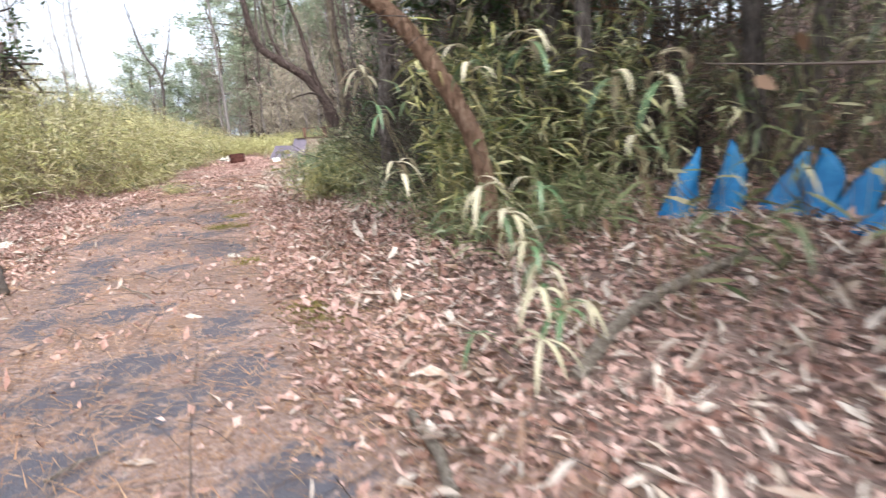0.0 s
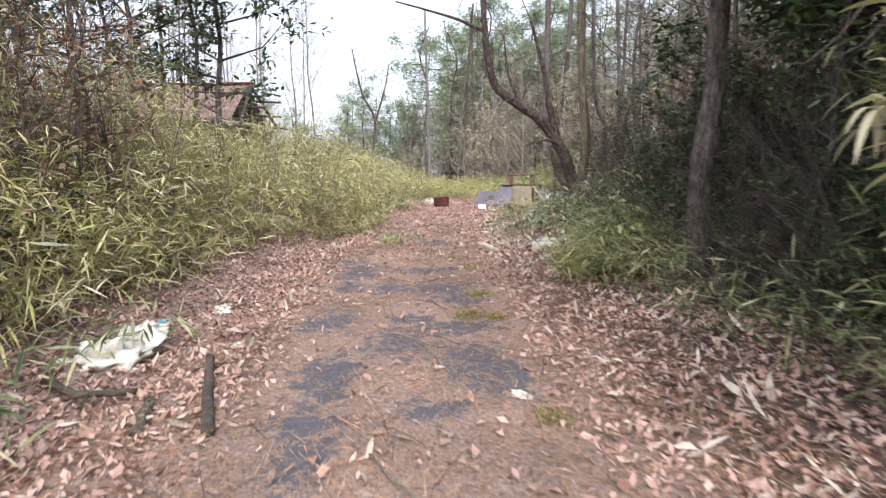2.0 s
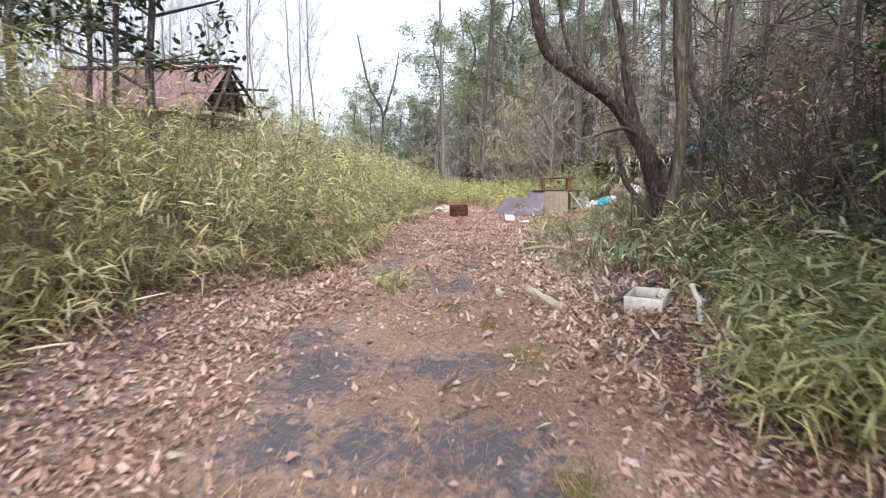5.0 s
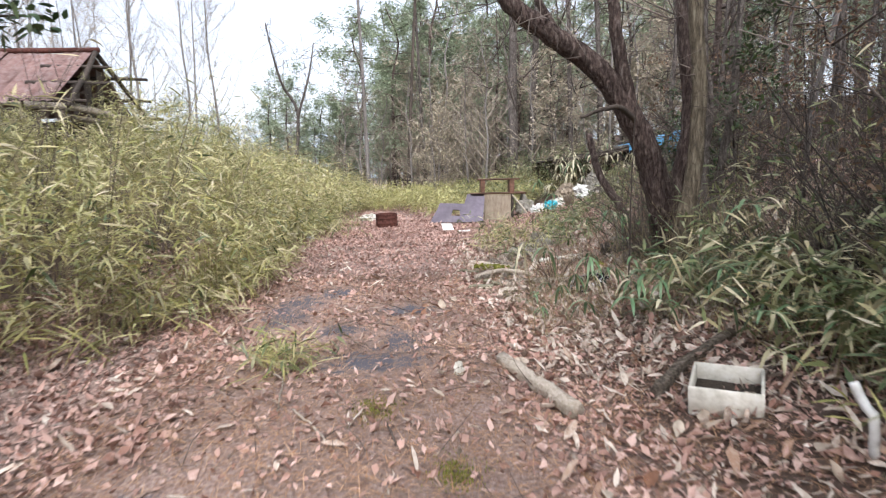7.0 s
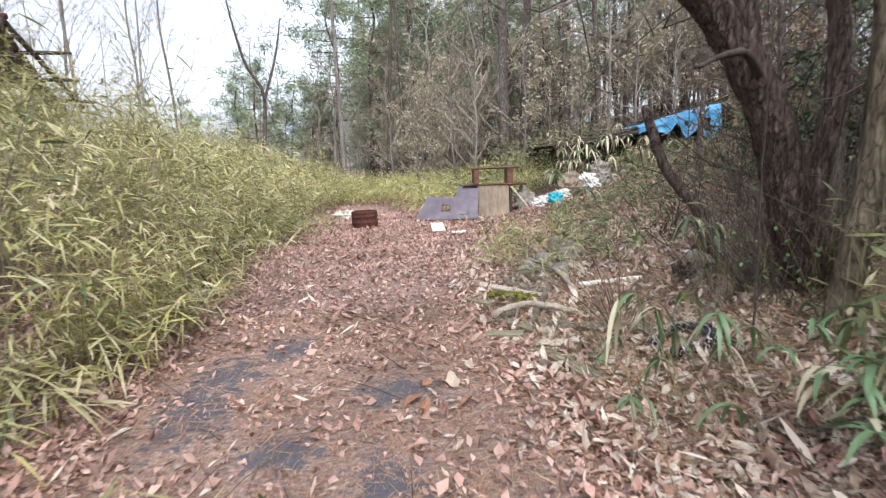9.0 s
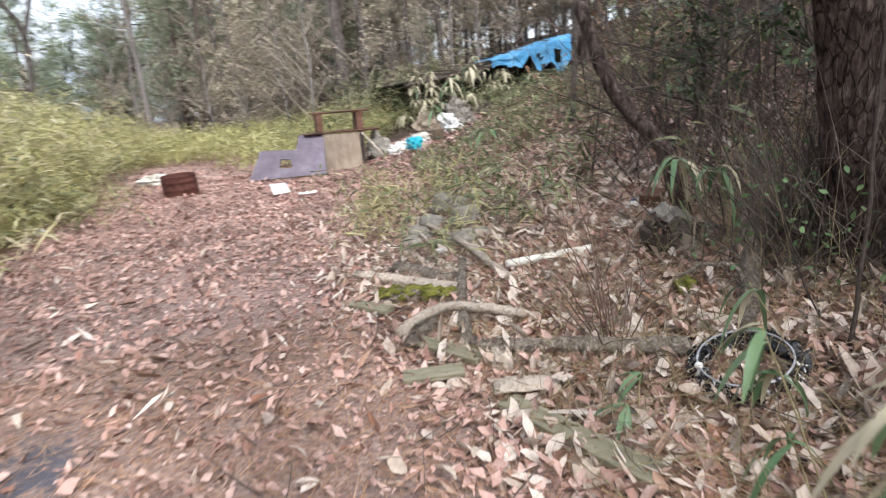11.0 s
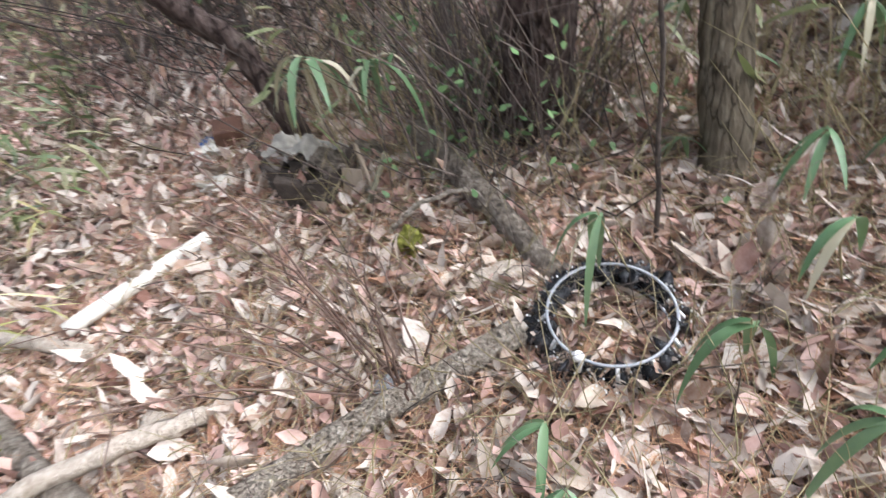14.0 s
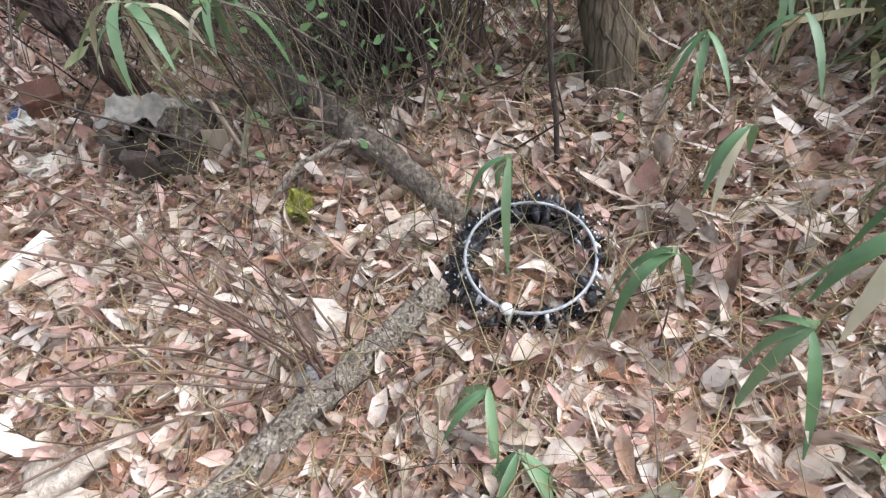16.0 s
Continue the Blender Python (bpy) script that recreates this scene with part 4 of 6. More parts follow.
stuff("bank_foot_blades", bamboo(260, bank_foot, (0.25, 0.6), 104, per=9, leaf=(0.3, 0.02), lean=1.3)[1], DRYLOOSE, "dry pale blades fallen along the bank's foot", "grass")
stuff("bamboo_greens_left", bamboo(1300, left_bank, (0.9, 2.0), 79, per=9, leaf=(0.2, 0.025), lean=0.5)[1], GREENLEAF, "green bamboo leaves low on the bank", "bamboo grass")
st, lv = bamboo(RIGHT_N, right_side, (0.9, 1.9), 72, per=11, leaf=(0.17, 0.023))
stuff("bamboo_grass_stems_right", st, STEM, "thin bamboo-grass stems in the thicket", "bamboo grass")
stuff("bamboo_grass_right", lv, GREENLEAF, "dark green bamboo grass under the trees", "bamboo grass")
st, lv = bamboo(800, verge, (0.45, 0.75), 73, per=10, leaf=(0.2, 0.011), lean=0.7)
stuff("verge_leaves", bamboo(330, lambda g, n: verge(g, n) * [1, 1, 1.15], (0.45, 0.8), 77, per=9, leaf=(0.2, 0.02), lean=0.7)[1], GREENLEAF, "green bamboo-grass leaves at the road's edge", "grass")
stuff("verge_grass", lv, STRAW, "thin yellow-green grass at the road's edge", "grass")



def far_bank(g, n):
    """Yellow grass on the bank beyond the clearing."""
    y = g.uniform(26.2, 36, n)
    x = np.interp(y, [26, 29, 36], [0.7, -0.2, -2.0]) + g.rand(n) ** 0.8 * 5.0
    return np.stack([x, y, 0.6 + 0.4 * np.clip((y - 27) / 4, 0, 1)], -1)[~((y < 27.2) & (x > 4))]


def far_end(g, n):
    """Grass closing the view behind the drum."""
    y = g.uniform(30.5, 37, n)
    return np.stack([np.interp(y, [30.5, 37], [-2.6, -3.6]) + g.rand(n) * 3.2, y, g.uniform(0.5, 1.0, n)], -1)


stuff("far_end_grass", bamboo(420, far_end, (0.4, 0.9), 98, per=11, leaf=(0.26, 0.022), lean=0.5)[1], STRAW, "yellow-green grass closing the far end of the road", "grass")
st, lv = bamboo(1500, far_bank, (0.6, 1.2), 74, per=12, leaf=(0.24, 0.02), lean=0.5)
stuff("far_bank_grass", lv, STRAW, "yellow-green grass on the far bank", "grass")


def thicket(g, n):
    """The dense roadside thicket under the bending tree."""
    y = 3.85 + 1.9 * g.rand(n) ** 0.9
    return np.stack([np.interp(y, [3.85, 4.2, 5.2, 6.0, 8.4], [2.0, 1.8, 2.1, 2.7, 2.9]) + g.rand(n) ** 1.2 * 1.9, y, g.uniform(0.7, 1.1, n)], -1)


st, lv = bamboo(165, thicket, (0.9, 2.3), 75, per=16, leaf=(0.19, 0.024))
stuff("thicket_straw", bamboo(85, thicket, (0.9, 2.3), 76, per=15, leaf=(0.2, 0.025))[1], STRAW, "straw-coloured bamboo leaves of the roadside thicket", "bamboo grass")
stuff("thicket_stems", st, STEM, "thin bamboo stems of the roadside thicket", "bamboo grass")
stuff("thicket_leaves", lv, GREENLEAF, "green and straw bamboo leaves of the roadside thicket", "bamboo grass")


def brush(n, seed):
    g = np.random.RandomState(seed)
    y = g.uniform(-4, 33, n)
    x = np.interp(y, *RIGHT_EDGE) + 0.5 + g.rand(n) ** 0.9 * 7
    ok = ~((y > 22.5) & (y < 31) & (x < 11)) & ~((y > 1) & (y < 4.4) & (x < 4.6) & (g.rand(n) < 0.8)) & ~((y > 16.3) & (y < 31.5) & (x < 2.6 + (y - 16) * 0.75) & (g.rand(n) < 0.9)) & ~((y > 12.8) & (y < 17.4) & (x < 4.4) & (g.rand(n) < 0.88))
    x, y = x[ok], y[ok]
    n = len(x)
    base = np.stack([x, y, height(x, y) - 0.03], -1)
    a, t = g.uniform(0, 6.28, n), g.uniform(0.0, 1.1, n)
    ln = g.uniform(0.5, 2.6, n)
    top = base + np.stack([np.cos(a) * np.sin(t), np.sin(a) * np.sin(t), np.cos(t)], -1) * ln[:, None]
    return stems(base, top, g.normal(0, 0.12, (n, 3)) * ln[:, None], g.uniform(0.002, 0.008, n), 3, 4)


def slope_brush(n, seed):
    g = np.random.RandomState(seed)
    y = np.where(g.rand(n) < 0.04, g.uniform(15.0, 17.6, n), g.uniform(4.8, 12.6, n))
    x = np.where(y > 12, 2.75, 2.7) + g.rand(n) * 2.2
    base = np.stack([x, y, height(x, y) - 0.02], -1)
    a, t, ln = g.uniform(0, 6.28, n), g.uniform(0.1, 1.2, n), g.uniform(0.5, 2.2, n)
    top = base + np.stack([np.cos(a) * np.sin(t), np.sin(a) * np.sin(t), np.cos(t)], -1) * ln[:, None]
    return stems(base, top, g.normal(0, 0.14, (n, 3)) * ln[:, None], g.uniform(0.003, 0.009, n), 3, 4)


def roadside_brush(n, seed):
    """Low dark brush at the foot of the slope before and behind the leaning tree."""
    g = np.random.RandomState(seed)
    k = g.choice(4, n, p=[0.24, 0.36, 0.04, 0.36])
    w = np.array([0.17, 0.28, 0.25, 0.28])[k]
    x = np.array([2.5, 2.6, 3.1, 2.6])[k] + g.normal(0, 1, n) * w
    y = np.array([14.72, 12.3, 15.9, 7.0])[k] + g.normal(0, 1.2, n) * w
    base = np.stack([x, y, height(x, y) - 0.02], -1)
    a, t, ln = g.uniform(0, 6.28, n), g.uniform(0.1, 1.0, n), g.uniform(0.4, 1.2, n)
    top = base + np.stack([np.cos(a) * np.sin(t), np.sin(a) * np.sin(t), np.cos(t)], -1) * ln[:, None]
    return stems(base, top, g.normal(0, 0.14, (n, 3)) * ln[:, None], g.uniform(0.002, 0.006, n), 3, 3)


stuff("roadside_brush", roadside_brush(1650, 86), TWIG, "low dark leafless brush at the foot of the slope", "undergrowth")
stuff("slope_twigs", slope_brush(4600, 85), DARKTWIG, "dense tangle of twigs coloured dark for the slope's deep shade", "undergrowth")
stuff("undergrowth_twigs", brush(7000, 81), TWIG, "tangle of bare brown twigs under the trees", "undergrowth")


def sasa(g, n):
    """Broad-leaved bamboo grass on the slope before the leaning tree."""
    y = g.uniform(10.0, 13.1, n)
    return np.stack([np.interp(y, [10, 11.2, 12, 13.9], [1.85, 1.8, 1.55, 1.5]) + g.rand(n) ** 1.1 * 2.2, y, g.uniform(0.6, 1.1, n)], -1)


st, lv = bamboo(320, sasa, (0.35, 0.95), 88, per=10, leaf=(0.2, 0.025), lean=0.6)
stuff("sasa_stems", st, STEM, "thin stems of broad-leaved bamboo grass", "bamboo grass")
stuff("sasa_dry", bamboo(170, sasa, (0.35, 0.95), 87, per=8, leaf=(0.2, 0.022), lean=0.6)[1], DRYLOOSE, "pale dry bamboo-grass leaves on the slope", "bamboo grass")
stuff("sasa_leaves", lv, GREENLEAF, "broad drooping bamboo-grass leaves on the slope", "bamboo grass")


def low_growth(g, n):
    """Sparse low growth over the shaded litter at the near roadside."""
    y = g.uniform(3.2, 8.6, n)
    return np.stack([1.45 + g.rand(n) ** 0.7 * 1.9, y, g.uniform(0.5, 1.1, n)], -1)


st, lv = bamboo(340, low_growth, (0.25, 0.7), 89, per=11, leaf=(0.2, 0.018), lean=0.8)
stuff("low_growth", lv, GREENLEAF, "low green grass and bamboo shoots in the litter", "grass")


def left_corner(g, n):
    """Low shoots where the bank meets the litter."""
    return np.stack([-3.5 + g.rand(n) ** 1.5 * 1.1, g.uniform(2.6, 6.6, n), g.uniform(0.5, 1.1, n)], -1)


stuff("bank_foot_growth", bamboo(60, left_corner, (0.25, 0.7), 90, per=11, leaf=(0.2, 0.02), lean=0.8)[1], GREENLEAF, "low green bamboo shoots at the foot of the bank", "bamboo grass")


def brush_left(n, seed):
    g = np.random.RandomState(seed)
    y = g.uniform(0, 16, n)
    y = np.where(g.rand(n) < 0.5, g.uniform(3.5, 9, n), y)
    x = np.interp(y, *LEFT_EDGE) - 0.5 - g.rand(n) * 6
    base = np.stack([x, y, height(x, y)], -1)
    a, t, ln = g.uniform(0, 6.28, n), g.uniform(0, 0.6, n), g.uniform(1.4, 3.4, n)
    top = base + np.stack([np.cos(a) * np.sin(t), np.sin(a) * np.sin(t), np.cos(t)], -1) * ln[:, None]
    return stems(base, top, g.normal(0, 0.1, (n, 3)) * ln[:, None], g.uniform(0.003, 0.008, n), 3, 4)


stuff("bank_twigs", brush_left(2300, 82), TWIG, "bare brown shoots rising out of the bank", "undergrowth")


def litter(n, seed, x0, x1, y0, y1, size, keep, v=LEAF_V, t=LEAF_T, ratio=0.5, lift=0.012, curl=(0.3, 1.6), flat=0.3, ragged=0.035):
    g = np.random.RandomState(seed)
    x, y = g.uniform(x0, x1, n), g.uniform(y0, y1, n)
    ok = g.rand(n) < keep(x, y)
    x, y = x[ok], y[ok]
    n = len(x)
    z = height(x, y) + g.uniform(0.0, lift, n)
    ln = size * np.clip(np.exp(g.normal(-0.1, 0.34, n)), 0.4, 1.7)
    return leaves(np.stack([x, y, z], -1), g.uniform(0, 6.28, n), g.normal(0.08, flat, n), g.normal(0, flat * 1.2, n), ln, ln * ratio * g.uniform(0.5, 1.5, n), v, t, droop=g.normal(0, 0.25, n) * (lift > 0.02), cup=g.uniform(curl[0], curl[1], n), ragged=ragged)


def road_keep(x, y):
    """Leaves lie thick along the edges and on the far road, thin on the worn middle."""
    mid = np.interp(y, [-3, 4, 10, 16, 27], [-0.35, -0.6, -0.9, -0.9, -0.6])
    w = np.interp(y, [-3, 9, 11, 14, 27], [0.8, 0.9, 0.8, 1.0, 1.0])
    d = np.abs(x - mid) / w
    worn = np.interp(y, [0, 11, 12.5, 17, 20], [0.12, 0.16, 0.42, 0.6, 0.85])
    out = np.where(d < 1, worn, np.clip(worn + (d - 1) * 2.2, 0, 1))
    return np.clip(out, 0.03, 1) * (1 - 0.9 * np.clip(road_bare(x, y) * 1.4, 0, 1))


stuff("fallen_leaves", litter(175000, 91, -4.0, 4.4, 0.3, 26, 0.052, road_keep, flat=0.42, curl=(0.2, 2.0), lift=0.022, v=CHIP_V, t=CHIP_T, ragged=0.05), LITTER, "curled brown dead leaves strewn over the road", "fallen leaves")
stuff("fallen_leaves_pale", litter(42000, 92, -4.0, 4.6, 0.3, 20, 0.10, lambda x, y: np.clip(0.2 + 0.5 * (x > 0.5) * (y > 9) + 0.2 * (x > 0.8) + 0.15 * (x > 0.7) * (y < 4.5), 0, 1) * road_keep(x, y), ratio=0.24, flat=0.42, curl=(0.2, 2.4), lift=0.025), PALELITTER, "pale dry curled leaves in the litter", "fallen leaves")
stuff("slope_leaves", litter(15000, 93, 0.3, 5.6, 12.0, 17.6, 0.075, lambda x, y: np.where(x > 0.7, 1, 0.4), flat=0.48, curl=(0.2, 2.2), lift=0.045, ratio=0.34), PALELITTER, "thick pale brown leaf litter on the slope", "fallen leaves")
stuff("slope_leaves_brown", litter(14000, 94, 0.3, 5.6, 12.0, 17.6, 0.06, lambda x, y: np.where(x > 0.7, 0.9, 0.4), flat=0.46, curl=(0.2, 2.2), lift=0.03, ratio=0.42), LITTER, "brown leaf litter on the slope", "fallen leaves")
stuff("slope_leaves_large", litter(6500, 105, 0.5, 3.9, 12.6, 17.2, 0.088, lambda x, y: np.where(x > 0.9, 1, 0.5), flat=0.34, curl=(0.5, 2.6), lift=0.03, ratio=0.42, ragged=0.05), PALELITTER, "large pale curled leaves on the slope", "fallen leaves")
stuff("slope_leaves_red", litter(7000, 106, 0.5, 3.9, 12.6, 17.2, 0.066, lambda x, y: np.where(x > 0.9, 1, 0.5), flat=0.5, curl=(0.3, 2.2), lift=0.04, ratio=0.4), LITTER, "red-brown curled leaves on the slope", "fallen leaves")
stuff("dry_blades", litter(900, 111, 0.7, 2.9, 12.6, 14.7, 0.15, lambda x, y: np.clip((14.9 - y) / 1.2, 0.2, 1), BLADE_V, BLADE_T, ratio=0.1, lift=0.06, flat=0.3, ragged=0.0), PALELITTER, "pale dry bamboo blades lying on the slope", "fallen leaves")
stuff("far_leaves", litter(9000, 112, -4.0, 2.6, 25.5, 34, 0.075, lambda x, y: 0.9 + 0 * x, flat=0.4, v=CHIP_V, t=CHIP_T), LITTER, "brown dead leaves on the far road", "fallen leaves")
stuff("roadside_blades", litter(600, 113, 0.8, 4.4, 0.4, 5.2, 0.17, lambda x, y: 0.8 + 0 * x, BLADE_V, BLADE_T, ratio=0.11, lift=0.05, flat=0.3, ragged=0.0), PALELITTER, "pale dry bamboo blades lying in the roadside litter", "fallen leaves")
stuff("hill_leaves", litter(24000, 95, 4.2, 11, -3, 26, 0.11, lambda x, y: 0.9 + 0 * x), LITTER, "brown leaf litter under the trees", "fallen leaves")
stuff("pine_needles", litter(95000, 96, -2.5, 1.4, 0.6, 16.5, 0.12, lambda x, y: 0.9 - 0.5 * np.clip(road_bare(x, y), 0, 1), STRIP_V, STRIP_T, ragged=0.0, ratio=0.024, lift=0.014, flat=0.16), NEEDLE, "fallen brown pine needles on the road", "needles")
stuff("slope_needles", litter(48000, 97, 0.6, 2.8, 13.2, 16.5, 0.10, lambda x, y: 0.9 + 0 * x, STRIP_V, STRIP_T, ragged=0.0, ratio=0.02, lift=0.045, flat=0.25), NEEDLE, "fallen brown pine needles on the slope", "needles")


def dry_grass(n, seed):
    """Dry stalks round the tree bases on the slope."""
    g = np.random.RandomState(seed)
    k = g.randint(0, 4, n)
    x = np.array([2.45, 2.75, 2.3, 2.9])[k] + g.normal(0, 0.22, n)
    y = np.array([14.75, 14.1, 13.4, 15.4])[k] + g.normal(0, 0.3, n)
    base = np.stack([x, y, height(x, y)], -1)
    a, t, ln = g.uniform(0, 6.28, n), g.uniform(0, 0.8, n), g.uniform(0.25, 0.9, n)
    top = base + np.stack([np.cos(a) * np.sin(t), np.sin(a) * np.sin(t), np.cos(t)], -1) * ln[:, None]
    return stems(base, top, g.normal(0, 0.12, (n, 3)) * ln[:, None], 0.0022, 3, 3)


stuff("dry_stalks", dry_grass(520, 83), STEM, "dry straw stalks round the tree bases", "dry grass")
g = np.random.RandomState(84)
n = 420
p = np.stack([g.normal(2.4, 0.2, n), g.normal(14.75, 0.3, n), np.zeros(n)], -1)
p[:, 2] = height(p[:, 0], p[:, 1]) + g.uniform(0.02, 0.6, n)
stuff("creeper_leaves", leaves(p, g.uniform(0, 6.28, n), g.normal(0, 0.5, n), g.normal(0, 0.5, n), 0.045, 0.024), CREEPER, "small green creeper leaves on the slope", "creeper")


def lying_stems(n, seed, x0, x1, y0, y1):
    """Thin stalks and twigs lying on the litter."""
    g = np.random.RandomState(seed)
    x, y = g.uniform(x0, x1, n), g.uniform(y0, y1, n)
    a, ln = g.uniform(0, 6.28, n), g.uniform(0.15, 0.6, n)
    x2, y2 = x + np.cos(a) * ln, y + np.sin(a) * ln
    base, top = np.stack([x, y, height(x, y) + 0.02], -1), np.stack([x2, y2, height(x2, y2) + 0.02 + g.uniform(0, 0.12, n)], -1)
    return stems(base, top, g.normal(0, 0.03, (n, 3)) * ln[:, None] + [0, 0, 0.015], g.uniform(0.0015, 0.004, n), 3, 3)


stuff("lying_stalks", lying_stems(800, 86, 0.6, 3.2, 12.8, 17.5), STEM, "thin straw stalks lying on the slope's litter", "stalks")
stuff("lying_twigs", lying_stems(1200, 87, -3.4, 3.4, 1.0, 16.5), TWIG, "thin broken twigs lying on the litter", "twigs")


# ---- things along the road ----
def drum():
    ob = thing("steel_drum", (-0.7, 23.85, float(height(-0.7, 23.85)) - 0.01), 20, "rusty cut-down steel drum standing on the road", "drum", rx=1.5, ry=-2)
    prof = [(0.283, 0.0), (0.293, 0.0), (0.297, 0.012), (0.29, 0.03), (0.29, 0.12), (0.299, 0.135), (0.299, 0.15), (0.29, 0.165), (0.29, 0.25), (0.299, 0.265), (0.299, 0.28), (0.29, 0.295), (0.29, 0.36), (0.296, 0.372), (0.286, 0.378), (0.28, 0.365), (0.28, 0.06)]
    part("shell", lathe(prof, 36, 0.006, 3), RUST, ob)
    part("ash", lathe([(0.0, 0.3), (0.12, 0.31), (0.22, 0.285), (0.281, 0.26)], 24, 0.03, 4), SOIL, ob, "dark ash and leaves filling the drum")


def old_panel():
    ob = thing("door_panel", (0.5, 24.42, 0.03), -7, "purple-grey broken board panel with a hole, leaning", "panel", rx=-38)
    quads = [
        [(0, 0), (0.62, 0), (0.6, 0.24), (0.1, 0.24)], [(0.62, 0), (0.88, 0), (0.86, 0.22), (0.6, 0.24)], [(0.88, 0), (1.5, 0), (1.52, 0.3), (0.86, 0.22)],
        [(0.1, 0.24), (0.6, 0.24), (0.66, 0.45), (0.2, 0.45)], [(0.86, 0.22), (1.52, 0.3), (1.54, 0.5), (0.84, 0.42)],
        [(0.2, 0.45), (0.66, 0.45), (0.7, 0.66), (0.28, 0.68)], [(0.66, 0.45), (0.84, 0.42), (0.98, 0.64), (0.7, 0.66)], [(0.84, 0.42), (1.54, 0.5), (1.56, 0.7), (0.98, 0.64)],
        [(0.98, 0.64), (1.56, 0.7), (1.6, 1.02), (1.08, 0.98)],
    ]
    bm = bmesh.new()
    for q in quads:
        bm.faces.new([bm.verts.new((x, 0, z)) for x, z in q])
    bmesh.ops.remove_doubles(bm, verts=bm.verts[:], dist=0.001)
    bmesh.ops.recalc_face_normals(bm, faces=bm.faces[:])
    bmesh.ops.solidify(bm, geom=bm.faces[:], thickness=0.03)
    bm.verts.index_update()
    geo = [tuple(v.co) for v in bm.verts], [tuple(v.index for v in f.verts) for f in bm.faces]
    bm.free()
    part("board", geo, PANELMAT, ob, smooth=False)
    part("edge_strip", tube([(0.0, -0.02, -0.012), (0.75, -0.022, -0.014), (1.5, -0.02, -0.012)], 0.016, 6), DARKWOOD, ob, "dark wooden edge strip")


def old_cabinet():
    z = float(height(2.5, 24.9))
    ob = thing("broken_cabinet", (2.52, 24.95, z), -4, "collapsed brown wooden cabinet with a pale back panel", "cabinet")
    part("top_board", bevbox(1.2, 0.42, 0.03, 0.006, (0.05, 0, 1.2), 0.012, 1), BROWNBOARD, ob, smooth=False)
    part("side_panel", bevbox(0.12, 0.4, 0.36, 0.006, (-0.42, 0, 0.84), 0.008, 2), BROWNBOARD, ob, smooth=False)
    part("side_panel", bevbox(0.14, 0.4, 0.38, 0.006, (0.42, 0, 0.82), 0.008, 3), BROWNBOARD, ob, smooth=False)
    part("middle_board", bevbox(1.6, 0.5, 0.035, 0.006, (0.02, 0, 0.79), 0.015, 4), BROWNBOARD, ob, smooth=False)
    part("back_panel", bevbox(0.78, 0.04, 0.76, 0.006, (0.0, -0.2, 0.02), 0.02, 5), BOARD, ob, "faded plywood panel", smooth=False)
    part("side_panel", bevbox(0.05, 0.42, 0.78, 0.006, (0.44, 0, 0.0), 0.012, 6), DARKWOOD, ob, smooth=False)
    part("side_panel", bevbox(0.05, 0.42, 0.78, 0.006, (-0.46, 0.02, 0.0), 0.012, 7), DARKWOOD, ob, smooth=False)
    part("brace", tube([(0.42, -0.24, 0.76), (0.8, -0.26, 0.3), (0.95, -0.27, 0.02)], 0.022, 6), PALEWOOD, ob, "pale fallen batten")


drum()
old_panel()
old_cabinet()


def bag(x, y, sx, sy, sz, mat, label, seed, crumple=0.45, name="plastic_bag", cat="bag", dz=0.0):
    ob = new(name, geo_mesh(name, *lump(sx, sy, sz, crumple * 1.5, 3, seed, 3.6), mat, False))
    ob.matrix_world = pose(x, y, float(height(x, y)) - 0.01 + dz, 0, 0, seed * 47 % 360)
    return tagged(ob, label, cat)


for i, (x, y, sx, sy, sz, m, lab, nm) in enumerate([
    (3.62, 24.5, 0.2, 0.16, 0.14, WHITEPL, "dirty white plastic bag dumped beside the cabinet", "plastic_bag"),
    (3.95, 24.3, 0.24, 0.16, 0.16, CYAN, "bright cyan plastic sack on the rubbish heap", "plastic_sack"),
    (4.3, 24.75, 0.22, 0.15, 0.13, STYRO, "crumpled white plastic bag on the rubbish heap", "plastic_bag"),
    (4.75, 25.2, 0.25, 0.2, 0.2, BOARD, "grey-white bundle on the rubbish heap", "parcel"),
    (5.3, 25.5, 0.3, 0.22, 0.2, WHITEPL, "torn white plastic sheeting on the rubbish heap", "plastic_sheet"),
    (5.75, 25.9, 0.3, 0.25, 0.35, STONE, "grey sack slumped by the shed", "sack"),
    (4.95, 25.9, 0.35, 0.25, 0.25, BOARD, "faded brown sack by the shed", "sack"),
    (6.3, 25.6, 0.2, 0.18, 0.2, STONE, "white plastic bag by the shed", "plastic_bag"),
    (3.35, 25.0, 0.3, 0.2, 0.3, STONE, "grey bundle leaning on the cabinet", "parcel"),
    (5.05, 24.7, 0.32, 0.2, 0.16, WHITEPL, "torn white plastic sheeting on the rubbish heap", "plastic_sheet"),
    (4.1, 24.7, 0.34, 0.2, 0.1, PAPER, "flattened white plastic sheeting on the rubbish heap", "plastic_sheet"),
    (5.5, 24.9, 0.22, 0.2, 0.22, STONE, "grey sack slumped by the shed", "sack"),
    (-1.25, 26.2, 0.3, 0.25, 0.14, STYRO, "pale bundle lying on the far road", "parcel"),
    (-2.45, 21.6, 0.14, 0.1, 0.06, WHITEPL, "white scrap of plastic at the bamboo's edge", "plastic_scrap"),
]):
    bag(x, y, sx, sy, sz, m, lab, 100 + i, name=nm)

